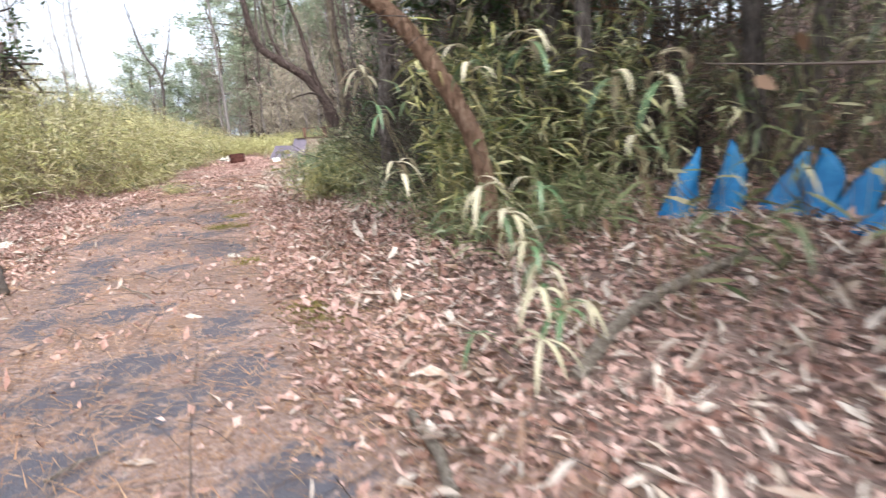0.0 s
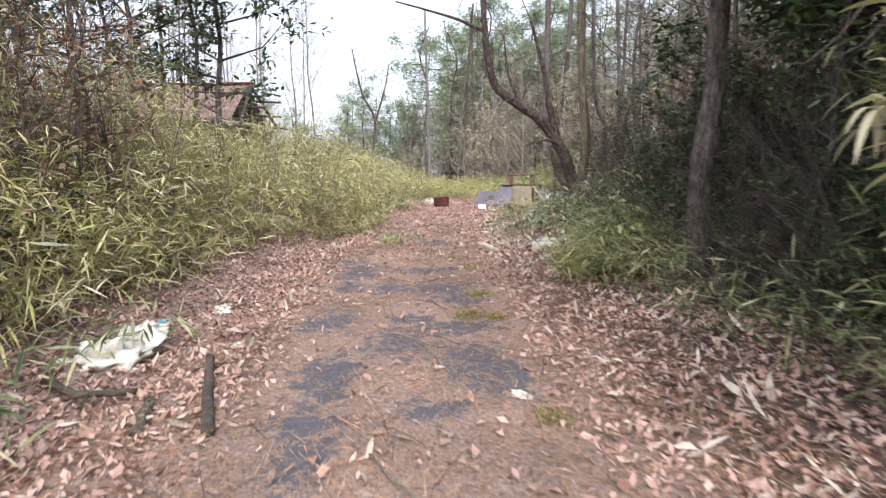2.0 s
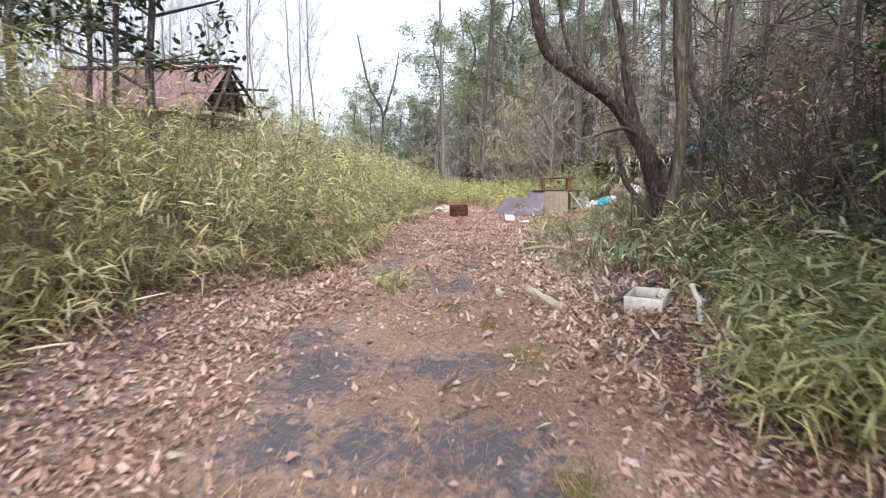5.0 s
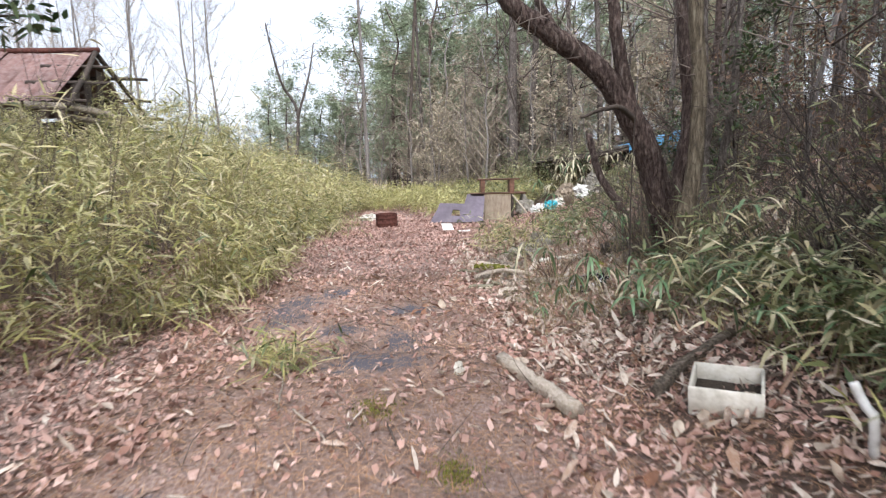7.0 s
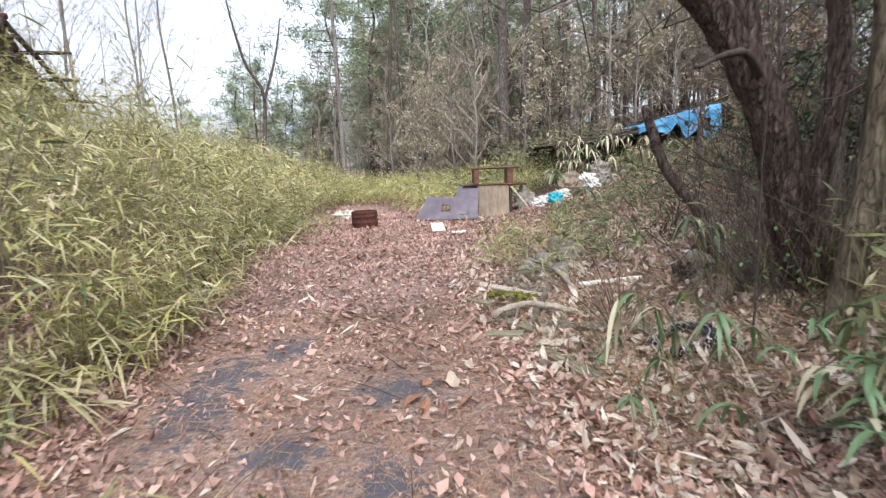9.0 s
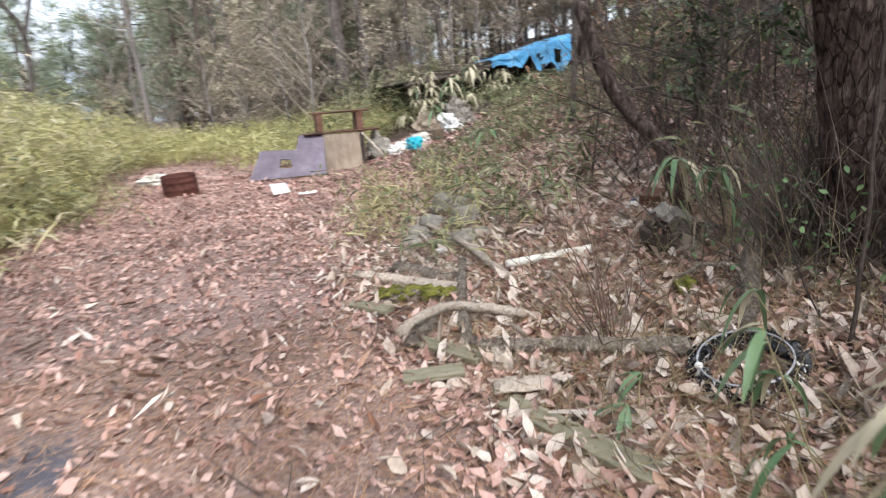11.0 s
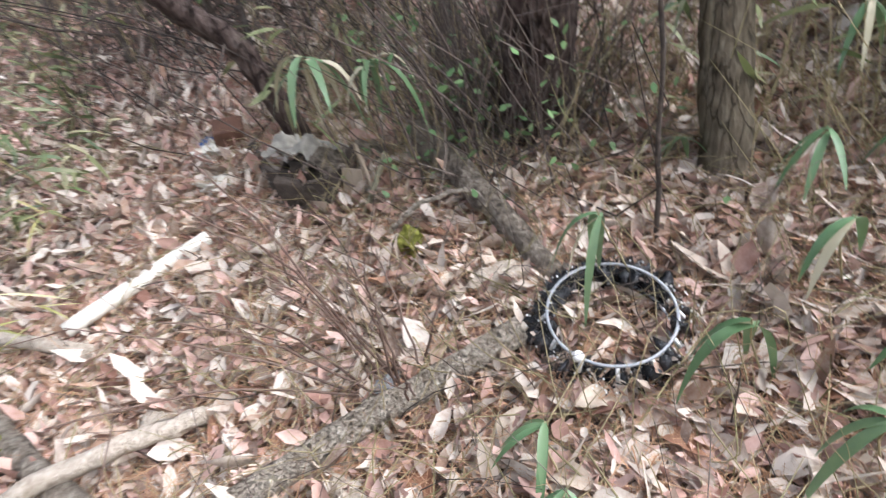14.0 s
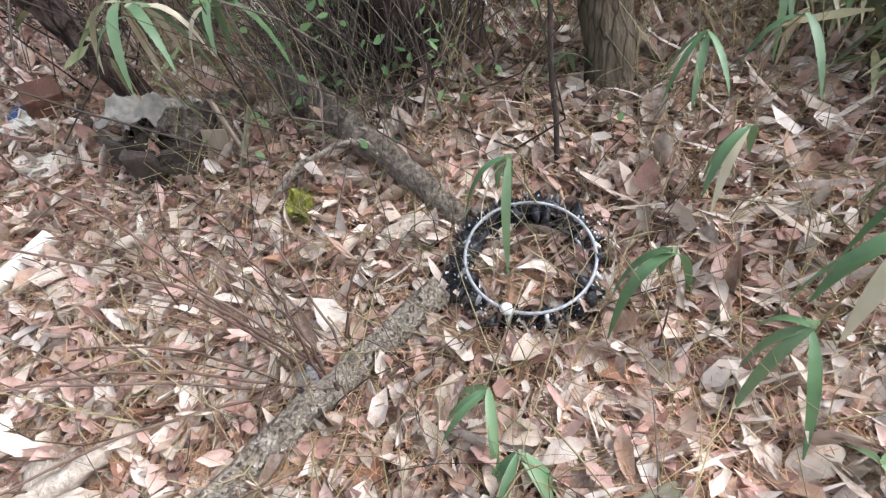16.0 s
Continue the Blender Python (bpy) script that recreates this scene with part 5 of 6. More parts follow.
g = np.random.RandomState(9)
for i in range(12):
    x, y = 3.2 + g.rand() * 2.4, 24.1 + g.rand() * 1.6
    ob = new("scrap_board", geo_mesh("scrap_board", *bevbox(g.uniform(0.3, 0.9), g.uniform(0.05, 0.14), 0.02, 0.003, jitter=0.006, seed=i), [BOARD, PALEWOOD, DARKWOOD, BROWNBOARD][i % 4]))
    ob.matrix_world = pose(x, y, float(height(x, y)) + 0.02, g.uniform(-8, 8), g.uniform(-14, 6), g.uniform(0, 180))
    tagged(ob, "broken wooden board lying on the rubbish heap", "board", "scrap boards")
bucket = thing("bucket", (4.45, 24.15, float(height(4.45, 24.15))), 0, "beige plastic bucket standing in the rubbish", "bucket")
part("shell", lathe([(0.0, 0.004), (0.11, 0.0), (0.14, 0.24), (0.148, 0.25), (0.135, 0.25), (0.105, 0.02)], 20), BOARD, bucket)
part("rim", lathe([(0.148, 0.235), (0.155, 0.24), (0.155, 0.255), (0.14, 0.256)], 20), BOARD, bucket)
paper = new("paper_sheet", geo_mesh("paper_sheet", *sheet(0.27, 0.26, 5, 0.02, 4), PAPER, True))
paper.matrix_world = pose(0.78, 22.3, 0.11, 34, 0, 8)
tagged(paper, "white sheet lying flat on the leafy road", "sheet")
paper2 = new("paper_scrap", geo_mesh("paper_scrap", *sheet(0.3, 0.14, 5, 0.03, 6), PAPER, True))
paper2.matrix_world = pose(1.15, 22.0, 0.03, 0, 0, -15)
tagged(paper2, "small crumpled white scrap on the road", "scrap")


def shed():
    ob = thing("collapsed_shed", (4.82, 27.3, 0), 0, "collapsed low shed with a sagging bark-littered roof", "shed")
    def z(x):
        return 1.78 + (x / 5.7) * 1.15 - 0.12 * math.sin(x / 5.7 * math.pi)
    for k in range(9):
        x0 = -0.05 + k * 0.68
        v, f = [], []
        for j in range(9):
            for i in range(7):
                x = x0 + 0.7 * i / 6
                v.append((x, -0.45 + 3.2 * j / 8, z(x) + 0.014 * math.sin(i / 6 * 4 * math.pi) - 0.05 * j / 8 + 0.01 * noise.noise(Vector((x * 3, j, k)))))
        for j in range(8):
            for i in range(6):
                a = j * 7 + i
                f.append((a, a + 1, a + 8, a + 7))
        m = len(v)
        v += [(a, b, c - 0.02) for a, b, c in v]
        f += [(b + m, a + m, d + m, c + m) for a, b, c, d in f]
        f += [(i + 1, i, i + m, i + 1 + m) for i in range(6)]
        part("roof_sheet", (v, f), DARKWOOD, ob, "dark mossy roof sheet", smooth=False)
    part("front_beam", limb([(0, -0.4, z(0) - 0.08), (2.8, -0.42, z(2.8) - 0.1), (5.8, -0.4, z(5.8) - 0.09)], 0.06, 0.055, 7, 6, 0.06, 0.005, 1), DARKWOOD, ob)
    part("back_beam", limb([(0, 2.6, z(0) - 0.12), (2.8, 2.6, z(2.8) - 0.14), (5.8, 2.6, z(5.8) - 0.13)], 0.06, 0.055, 7, 6, 0.06, 0.005, 2), DARKWOOD, ob)
    for i, (x, y) in enumerate([(0.4, -0.35), (2.2, -0.38), (4.0, -0.36), (5.7, -0.35), (0.4, 2.55), (2.8, 2.55), (5.7, 2.55)]):
        gz = float(height(4.82 + x, 27.3 + y))
        part("post", limb([(x, y, gz - 0.1), (x + 0.02, y, (gz + z(x)) / 2), (x, y, z(x) - 0.08)], 0.06, 0.05, 7, 4, 0.08, 0.006, 10 + i), DARKWOOD, ob)
    for k in range(12):
        x = 0.25 + 0.48 * k
        part("wall_board", bevbox(0.46, 0.04, z(x) - 0.72, 0.008, (x, 2.7, 0.5), 0.01, k), DARKWOOD, ob, smooth=False)
    part("side_wall", bevbox(0.05, 2.6, 2.3, 0.01, (5.85, 1.3, 0.45), 0.02, 6), DARKWOOD, ob, smooth=False)
    g = np.random.RandomState(3)
    for i in range(14):
        x = g.uniform(0.1, 5.4)
        part("loose_board", bevbox(g.uniform(0.4, 1.1), 0.1, 0.025, 0.004, (x, g.uniform(-0.5, 2.2), z(x) + 0.05), 0.01, i), [DARKWOOD, DEADWOOD][i % 2], ob, smooth=False)
    # the tarpaulin over the far half, hanging down in front
    v, f, c, r = [], [], 22, 16
    for j in range(r + 1):
        for i in range(c + 1):
            x = 2.5 + 2.6 * i / c
            s = j / r
            hang = max(0, s - 0.35)
            drop = hang * (0.35 + 1.1 * (i / c) ** 1.5 + 0.45 * noise.noise(Vector((i * 0.35, 1, 2))))
            y = 0.8 - 1.3 * min(s, 0.35) / 0.35 - 0.05 * hang + 0.06 * noise.noise(Vector((i * 0.5, j * 0.4, 7)))
            v.append((x, y, z(x) + 0.07 - drop + 0.03 * noise.noise(Vector((i * 0.6, j * 0.6, 1)))))
    for j in range(r):
        for i in range(c):
            if j > 8 and noise.noise(Vector((i * 0.32, j * 0.16, 9))) > 0.24:
                continue
            a = j * (c + 1) + i
            f.append((a, a + 1, a + c + 2, a + c + 1))
    part("tarpaulin", (v, f), TARP, ob, "torn bright blue tarpaulin hanging over the front")


shed()


def hut():
    ob = thing("ruined_hut", (-8.2, 24.7, 1.3), 0, "ruined wooden hut with a rust-red sheet roof", "hut")
    g = np.random.RandomState(5)
    for k in range(8):
        x0 = -0.05 - 0.68 * (k + 1)
        for side, nm in ((-1, "roof_sheet"), (1, "roof_sheet")):
            v, f = [], []
            for j in range(6):
                for i in range(9):
                    x = x0 + 0.7 * i / 8
                    s = j / 5
                    v.append((x, side * 2.1 * s, 3.45 - 1.5 * s + 0.018 * math.sin(i / 8 * 6 * math.pi) - 0.05 * math.sin(k * 1.3) + 0.03 * noise.noise(Vector((x, j, side)))))
            for j in range(5):
                for i in range(8):
                    a = j * 9 + i
                    f.append((a, a + 1, a + 10, a + 9))
            m = len(v)
            v += [(a, b, c - 0.012) for a, b, c in v]
            f += [tuple(q + m for q in reversed(face)) for face in f]
            f += [(i, i + 1, i + 1 + m, i + m) for i in range(8)]
            part(nm, (v, f), RUSTROOF, ob, smooth=False)
    part("ridge_cap", tube([(0.15, 0, 3.5), (-2.6, 0, 3.47), (-5.5, 0, 3.5)], 0.07, 8), RUST, ob)
    for i, (y, z0) in enumerate([(-2.0, 1.98), (-1.3, 2.48), (-0.6, 2.98), (0.7, 2.9), (1.4, 2.4), (2.0, 1.95)]):
        part("rafter_end", limb([(-1.0, y, z0), (0.3, y, z0 - 0.02), (0.55 + 0.5 * g.rand(), y + 0.05, z0 - 0.04)], 0.05, 0.04, 6, 3, 0.08, 0.006, i), DARKWOOD, ob)
    for i, s in enumerate((-1, 1)):
        part("barge_board", limb([(0.05, 0, 3.45), (0.25, s * 1.1, 2.62), (0.4, s * 2.3, 1.8)], 0.07, 0.06, 6, 4, 0.08, 0.008, 20 + i), DARKWOOD, ob)
    part("tie_beam", limb([(-0.6, -2.1, 1.86), (0.4, -1.9, 1.8), (1.3, -1.4, 1.58)], 0.09, 0.075, 8, 4, 0.06, 0.006, 30), DEADWOOD, ob, "pale weathered beam")
    part("tie_beam", limb([(0.1, -2.0, 1.6), (0.2, 0, 1.62), (0.15, 2.0, 1.6)], 0.08, 0.08, 8, 4, 0.06, 0.006, 31), DEADWOOD, ob)
    for i, (x, y) in enumerate([(0.1, -1.95), (0.1, 0.0), (0.1, 1.95), (-2.7, -1.95), (-5.3, -1.95), (-5.3, 1.95)]):
        part("post", limb([(x, y, -0.2), (x + 0.03, y, 0.9), (x, y, 1.9)], 0.075, 0.07, 7, 3, 0.06, 0.006, 40 + i), DARKWOOD, ob)
    part("back_wall", bevbox(5.3, 0.06, 1.95, 0.01, (-2.65, 1.95, -0.1), 0.02, 3), DARKWOOD, ob, smooth=False)
    part("front_wall", bevbox(5.0, 0.06, 1.9, 0.01, (-2.9, -1.95, -0.1), 0.02, 4), DARKWOOD, ob, smooth=False)
    part("end_wall", bevbox(0.06, 3.8, 1.9, 0.01, (-5.35, 0, -0.1), 0.02, 5), DARKWOOD, ob, smooth=False)
    for i in range(6):
        y = -1.6 + 0.62 * i
        part("gable_board", bevbox(0.03, 0.3, 1.42 - 0.71 * abs(y) + 0.1 * g.rand(), 0.004, (-0.05, y, 1.75), 0.02, i), DARKWOOD, ob, smooth=False)


hut()


# ---- polystyrene box, white log, post ----
def styro_box():
    ob = thing("polystyrene_box", (1.24, 11.5, float(height(1.24, 11.5)) - 0.03), -35, "dirty white polystyrene box holding dark wet soil", "box", rx=8, ry=-2)
    w, d, hgt, t = 0.37, 0.33, 0.175, 0.019
    part("base", bevbox(w, d, 0.03, 0.008), STYRO, ob)
    part("side", bevbox(w, t, hgt, 0.008, (0, -d / 2 + t / 2, 0.0), 0.002, 1), STYRO, ob)
    part("side", bevbox(w, t, hgt, 0.008, (0, d / 2 - t / 2, 0.0), 0.002, 2), STYRO, ob)
    part("side", bevbox(t, d - 2 * t, hgt - 0.003, 0.008, (-w / 2 + t / 2, 0, 0.0), 0.002, 3), STYRO, ob)
    part("side", bevbox(t, d - 2 * t, hgt - 0.003, 0.008, (w / 2 - t / 2, 0, 0.0), 0.002, 4), STYRO, ob)
    part("soil", sheet(w - 2 * t, d - 2 * t, 8, 0.03, 2)[0:2], SOIL, ob, "dark wet soil").location.z = 0.07


styro_box()


def rod(name, pts, r0, r1, mat, label, cat, seed=0, n=16, rough=0.2, sink=0.0, wob=0.006):
    o = Vector(pts[0])
    geo = limb([Vector(p) - o for p in pts], r0, r1, n, 5, rough, wob, seed)
    ob = new(name, geo_mesh(name, geo[0], geo[1], mat, True))
    ob.location = o - Vector((0, 0, sink))
    return tagged(ob, label, cat)


def on(x, y, dz=0.0):
    return (x, y, float(height(x, y)) + dz)


rod("white_log", [on(0.17, 12.6, 0.04), on(0.28, 12.1, 0.045), on(0.4, 11.58, 0.045)], 0.05, 0.055, PALEWOOD, "pale barkless log lying at the leafy road edge", "log", 1)
rod("white_post", [on(1.43, 10.74, 0.0), on(1.4, 10.72, 0.18), on(1.36, 10.8, 0.34)], 0.022, 0.022, WHITEPL, "short white plastic post sticking up", "post", 2, 6, 0.01)
rod("slope_log", [on(0.95, 11.75, 0.03), on(1.25, 12.0, 0.04), on(1.7, 12.2, 0.05)], 0.045, 0.035, DEADWOOD, "rotten log in the leaf litter", "log", 3)

# ---- the heap of cut logs ----
rod("mossy_log", [on(0.58, 16.42, 0.05), on(0.78, 16.28, 0.06), on(1.0, 16.1, 0.05)], 0.06, 0.055, DEADWOOD, "short log capped with yellow-green moss", "log", 4)
for i, (x, y, s) in enumerate([(0.62, 16.39, 0.075), (0.74, 16.31, 0.085), (0.86, 16.21, 0.08), (0.95, 16.14, 0.07)]):
    ob = new("moss_cushion", geo_mesh("moss_cushion", *lump(s * 1.05, s * 0.75, 0.04, 1.1, 3, i + 3), MOSS, True))
    ob.location = on(x, y, 0.065)
    tagged(ob, "yellow-green moss cushion growing on the log", "moss", "moss on the log")
rod("pale_log", [on(0.58, 17.05, 0.05), on(0.85, 16.65, 0.055), on(1.08, 16.28, 0.06)], 0.04, 0.045, PALEWOOD, "pale split log in the heap", "log", 5)
rod("grey_log", [on(0.9, 17.05, 0.05), on(1.05, 16.75, 0.05), on(1.15, 16.5, 0.05)], 0.05, 0.045, DEADWOOD, "weathered grey log in the heap", "log", 6)
rod("bent_log", [on(0.47, 15.78, 0.045), on(0.6, 15.85, 0.08), on(0.82, 15.87, 0.11), on(1.0, 15.65, 0.11), on(1.12, 15.47, 0.07)], 0.033, 0.027, PALEWOOD, "bent weathered branch lying over the heap", "log", 7)
rod("cross_log", [on(1.36, 16.75, 0.05), on(1.15, 16.35, 0.07), on(0.97, 15.99, 0.07), on(0.73, 15.44, 0.045)], 0.034, 0.039, DEADWOOD, "grey barked log lying across the others", "log", 8)
rod("long_log", [on(0.77, 15.44, 0.045), on(0.95, 15.2, 0.05), on(1.15, 14.95, 0.05), on(1.42, 14.58, 0.05)], 0.036, 0.042, DEADWOOD, "long log with flaking grey bark", "log", 9, 18, 0.28)
rod("short_log", [on(0.47, 15.62, 0.04), on(0.58, 15.72, 0.045), on(0.7, 15.8, 0.05)], 0.04, 0.04, DEADWOOD, "short grey log end", "log", 10)
for i, (x, y, rz, lx, ly, lab) in enumerate([(0.63, 15.45, -66, 0.46, 0.1, "grey weathered plank beneath the logs"), (0.45, 16.35, -60, 0.4, 0.09, "grey weathered plank beneath the logs"), (1.56, 17.25, -66, 0.7, 0.1, "brown plank under the stones"), (0.72, 14.5, -77, 0.75, 0.12, "long greenish-grey plank half buried in leaves"), (0.45, 15.25, -20, 0.3, 0.1, "short grey board end in the leaves")]):
    ob = new("old_plank", geo_mesh("old_plank", *bevbox(lx, ly, 0.035, 0.005, jitter=0.003, seed=i), GREENPLANK))
    ob.matrix_world = pose(*on(x, y, 0.02), 2, -2, rz)
    tagged(ob, lab, "plank", "old planks")
bark = new("bark_piece", geo_mesh("bark_piece", *sheet(0.3, 0.12, 8, 0.03, 8, 0.08, 0.008), PALEWOOD, True))
bark.matrix_world = pose(*on(0.76, 14.9, 0.075), 4, -4, -25)
tagged(bark, "broad pale piece of curled bark on the leaves", "bark")
rod("long_pole", [on(1.74, 18.72, 0.03), on(1.55, 17.3, 0.1), on(1.38, 16.08, 0.05)], 0.022, 0.028, PALEWOOD, "long pale pole lying over the heap", "pole", 11, 8, 0.05)
rod("white_pipe", [(1.45, 16.24, 0.2), (1.7, 16.08, 0.25), (1.95, 15.91, 0.3)], 0.03, 0.033, STYRO, "dirty white plastic pipe resting on the slope", "pipe", 12, 14, 0.0, 0.03, 0.0)
rod("stub_log", [on(1.06, 17.5, 0.03), on(1.38, 17.6, 0.04)], 0.035, 0.03, DEADWOOD, "short weathered stick lying in leaves", "log", 13)
for i, (x, y, sx, sy, sz, lab) in enumerate([(1.72, 17.3, 0.24, 0.14, 0.09, "flat pale stone slab on the heap"), (1.95, 17.9, 0.2, 0.16, 0.14, "rough grey stone at the verge"), (1.75, 18.3, 0.16, 0.13, 0.1, "rough grey stone at the verge"), (2.1, 18.6, 0.2, 0.15, 0.16, "rough grey stone at the verge"), (1.35, 17.85, 0.12, 0.1, 0.06, "small grey stone in the leaves"), (1.5, 18.05, 0.18, 0.12, 0.09, "flat grey stone slab")]):
    ob = new("stone", geo_mesh("stone", *lump(sx, sy, sz, 0.3, 3, 20 + i, 1.6), STONE, True))
    ob.matrix_world = pose(*on(x, y, -0.02), 0, 0, i * 50)
    tagged(ob, lab, "stone", "stones of the heap")
for i, (x, y, s, lab) in enumerate([(1.13, 15.66, 0.075, "white bracket-like scrap on the litter"), (0.8, 15.2, 0.09, "pale curled bark scrap"), (1.4, 17.3, 0.06, "white scrap in the leaves"), (0.95, 15.0, 0.06, "pale curled bark scrap"), (1.65, 14.67, 0.085, "pale dry fungus-like bark piece")]):
    ob = new("pale_scrap", geo_mesh("pale_scrap", *lump(s, s * 0.6, s * 0.6, 0.6, 3, 40 + i, 1.5), PAPER if i == 2 else PALEWOOD, False))
    ob.matrix_world = pose(*on(x, y, 0.0), 0, 0, i * 77)
    tagged(ob, lab, "scrap", "pale scraps")


# ---- the black wreath with its hoop ----
def wreath():
    cx, cy = 1.46, 14.33
    base = float(height(cx, cy))
    ob = thing("wreath", (cx, cy, base), -10, "black glossy garland wound round a clear plastic hoop", "wreath", rx=4, ry=-17)
    R = 0.174
    circ = [(R * math.cos(a), R * math.sin(a), 0.105) for a in np.linspace(0, 2 * math.pi, 49)]
    part("hoop", tube(circ, 0.0047, 8, 0, False), HOOP, ob)
    part("lower_hoop", tube([(x * 0.93, y * 0.93, 0.035) for x, y, _ in circ], 0.005, 7, 0, False), HOOP, ob)
    part("hub", lump(0.017, 0.017, 0.015, 0.05, 2), WHITEPL, ob, "white plastic joint").location = (R * math.cos(2.75), R * math.sin(2.75), 0.1)
    g = np.random.RandomState(12)
    for k in range(64):
        a = 2 * math.pi * k / 64 + g.normal(0, 0.03)
        if (4.3 < a < 5.4 and k % 4) or (2.4 < a < 2.9 and k % 2):
            continue
        r = R + g.uniform(-0.02, 0.035)
        big = 1.35 if a < 1.9 or a > 5.7 else 1.0
        q = part("garland_piece", lump(big * 0.026 * g.uniform(0.7, 1.4), 0.018 * g.uniform(0.7, 1.3), 0.036 * g.uniform(0.7, 1.3), 1.0, 2, k, 4.5), BLACKPL, ob)
        q.matrix_local = pose(r * math.cos(a), r * math.sin(a), g.uniform(-0.005, 0.05), g.uniform(-40, 40), g.uniform(-40, 40), math.degrees(a))
    n = 1900
    a, b = (g.uniform(-0.9, 4.3, n) + 0.12 * g.normal(0, 1, n)), g.uniform(0, 6.28, n)
    rr = R + 0.008 + 0.03 * np.cos(b)
    pos = np.stack([rr * np.cos(a), rr * np.sin(a), 0.045 + 0.035 * np.sin(b)], -1)
    tin = leaves(pos, a + g.normal(0, 1.0, n), b * 0 + np.arctan2(np.sin(b), np.abs(np.cos(b)) + 0.2) + g.normal(0, 0.4, n), g.uniform(-1, 1, n), g.uniform(0.012, 0.032, n), 0.005)
    tn = tagged(new("tinsel", tri_mesh("tinsel", tin[0], tin[1], BLACKPL)), kind="stuff")
    tn.parent = ob
    dots = [leaves(np.array([((R + g.uniform(-0.01, 0.06)) * math.cos(a), (R + g.uniform(-0.01, 0.06)) * math.sin(a), g.uniform(0.04, 0.105))]), g.uniform(0, 6), 1.0, 0, 0.008, 0.008) for a in g.uniform(0, 6.28, 220)]
    geo = stack_geo(dots)
    d = new("glitter", tri_mesh("glitter", geo[0], geo[1], WHITEPL))
    d.parent = ob
    d["label"] = "white glitter specks"
    d["kind"] = "stuff"
    for k in range(12):
        a = 2 * math.pi * k / 12 + 0.2
        part("clip", tube([(R * math.cos(a), R * math.sin(a), 0.1), ((R + 0.02) * math.cos(a), (R + 0.02) * math.sin(a), 0.07)], 0.006, 5), WHITEPL, ob)


wreath()


# ---- shrub of reddish stems ----
def shrub(x, y, n, reach, seed, tilt=(-0.35, 0.5)):
    ob = thing("shrub", on(x, y, -0.02), 0, "leafless shrub of thin reddish-brown stems", "shrub")
    g = np.random.RandomState(seed)
    for k in range(n):
        ln = reach * g.uniform(0.55, 1.15)
        dx, dy = tilt[0] + g.normal(0, 0.35), tilt[1] + g.normal(0, 0.4)
        b = Vector((g.normal(0, 0.03), g.normal(0, 0.03), 0))
        d = Vector((dx, dy, g.uniform(0.35, 1.5))).normalized()
        p = [b, b + d * ln * 0.4 + Vector((0, 0, 0.02)), b + d * ln * 0.75, b + d * ln + Vector((dx, dy, -0.1)) * 0.12]
        stem = part("stem", limb(p, 0.0045, 0.0022, 5, 4, 0.05, 0.004, seed + k), REDSTEM, ob)
        for _ in range(2):
            s = p[1].lerp(p[3], g.rand())
            e = s + (d + Vector(g.normal(0, 0.5, 3))).normalized() * ln * 0.3
            part("twig", tube([s, s.lerp(e, 0.5) + Vector(g.normal(0, 0.01, 3)), e], [0.002, 0.0016, 0.001], 4), REDSTEM, stem)
    return ob


shrub(1.255, 14.97, 9, 0.72, 5, (-0.1, 0.6))
shrub(1.27, 14.88, 9, 0.42, 15, (0.0, 0.1))
rod("sapling", [on(1.81, 14.16, -0.02), on(1.83, 14.16, 0.5), on(1.84, 14.18, 1.1), on(1.89, 14.21, 1.9)], 0.009, 0.005, DARKWOOD, "thin dark upright sapling in the leaf litter", "sapling", 27, 7, 0.08)


# ---- bamboo sprigs that stand free ----
def sprig(at, top, n, ln, seed, dry=0.2, droop=0.7, spread_=1.0, label="", wide=1.0):
    ob = thing("bamboo_sprig", at, 0, label or "bamboo-grass sprig with drooping green leaves", "bamboo sprig", "bamboo sprigs")
    g = np.random.RandomState(seed)
    d = Vector(top) - Vector(at)
    part("stem", limb([Vector((0, 0, -0.01)), d * 0.5 + Vector((0.01, 0.02, 0.02)), d], 0.0035, 0.002, 5, 4, 0.02, 0.002, seed), STEM, ob)
    a0 = g.uniform(0, 6.28)
    for k in range(n):
        l2, w2 = ln * g.uniform(0.75, 1.2), ln * wide * g.uniform(0.13, 0.19)
        a = a0 + spread_ * (k / n * 2 * math.pi) + g.normal(0, 0.25)
        up = g.uniform(-0.2, 0.6) - (0.45 if spread_ < 1 else 0.0)
        v, f = [], []
        rows = 9
        for i in range(rows):
            s = i / (rows - 1)
            w = w2 * 0.5 * (math.sin(math.pi * min(1, s * 0.92 + 0.06)) ** 0.7) * (1 - 0.25 * s)
            x = l2 * s * (1 - 0.25 * droop * s)
            zz = l2 * (up * s - droop * s * s * 0.8)
            for q in (-1, 0, 1):
                v.append((x * math.cos(a) - q * w * math.sin(a), x * math.sin(a) + q * w * math.cos(a), zz + abs(q) * w * 0.35))
        for i in range(rows - 1):
            b = i * 3
            f += [(b, b + 3, b + 4, b + 1), (b + 1, b + 4, b + 5, b + 2)]
        o = part("leaf", (v, f), DRYBLADE if g.rand() < dry else FRESH, ob)
        o.location = d * (1 - 0.1 * g.rand())
    return ob


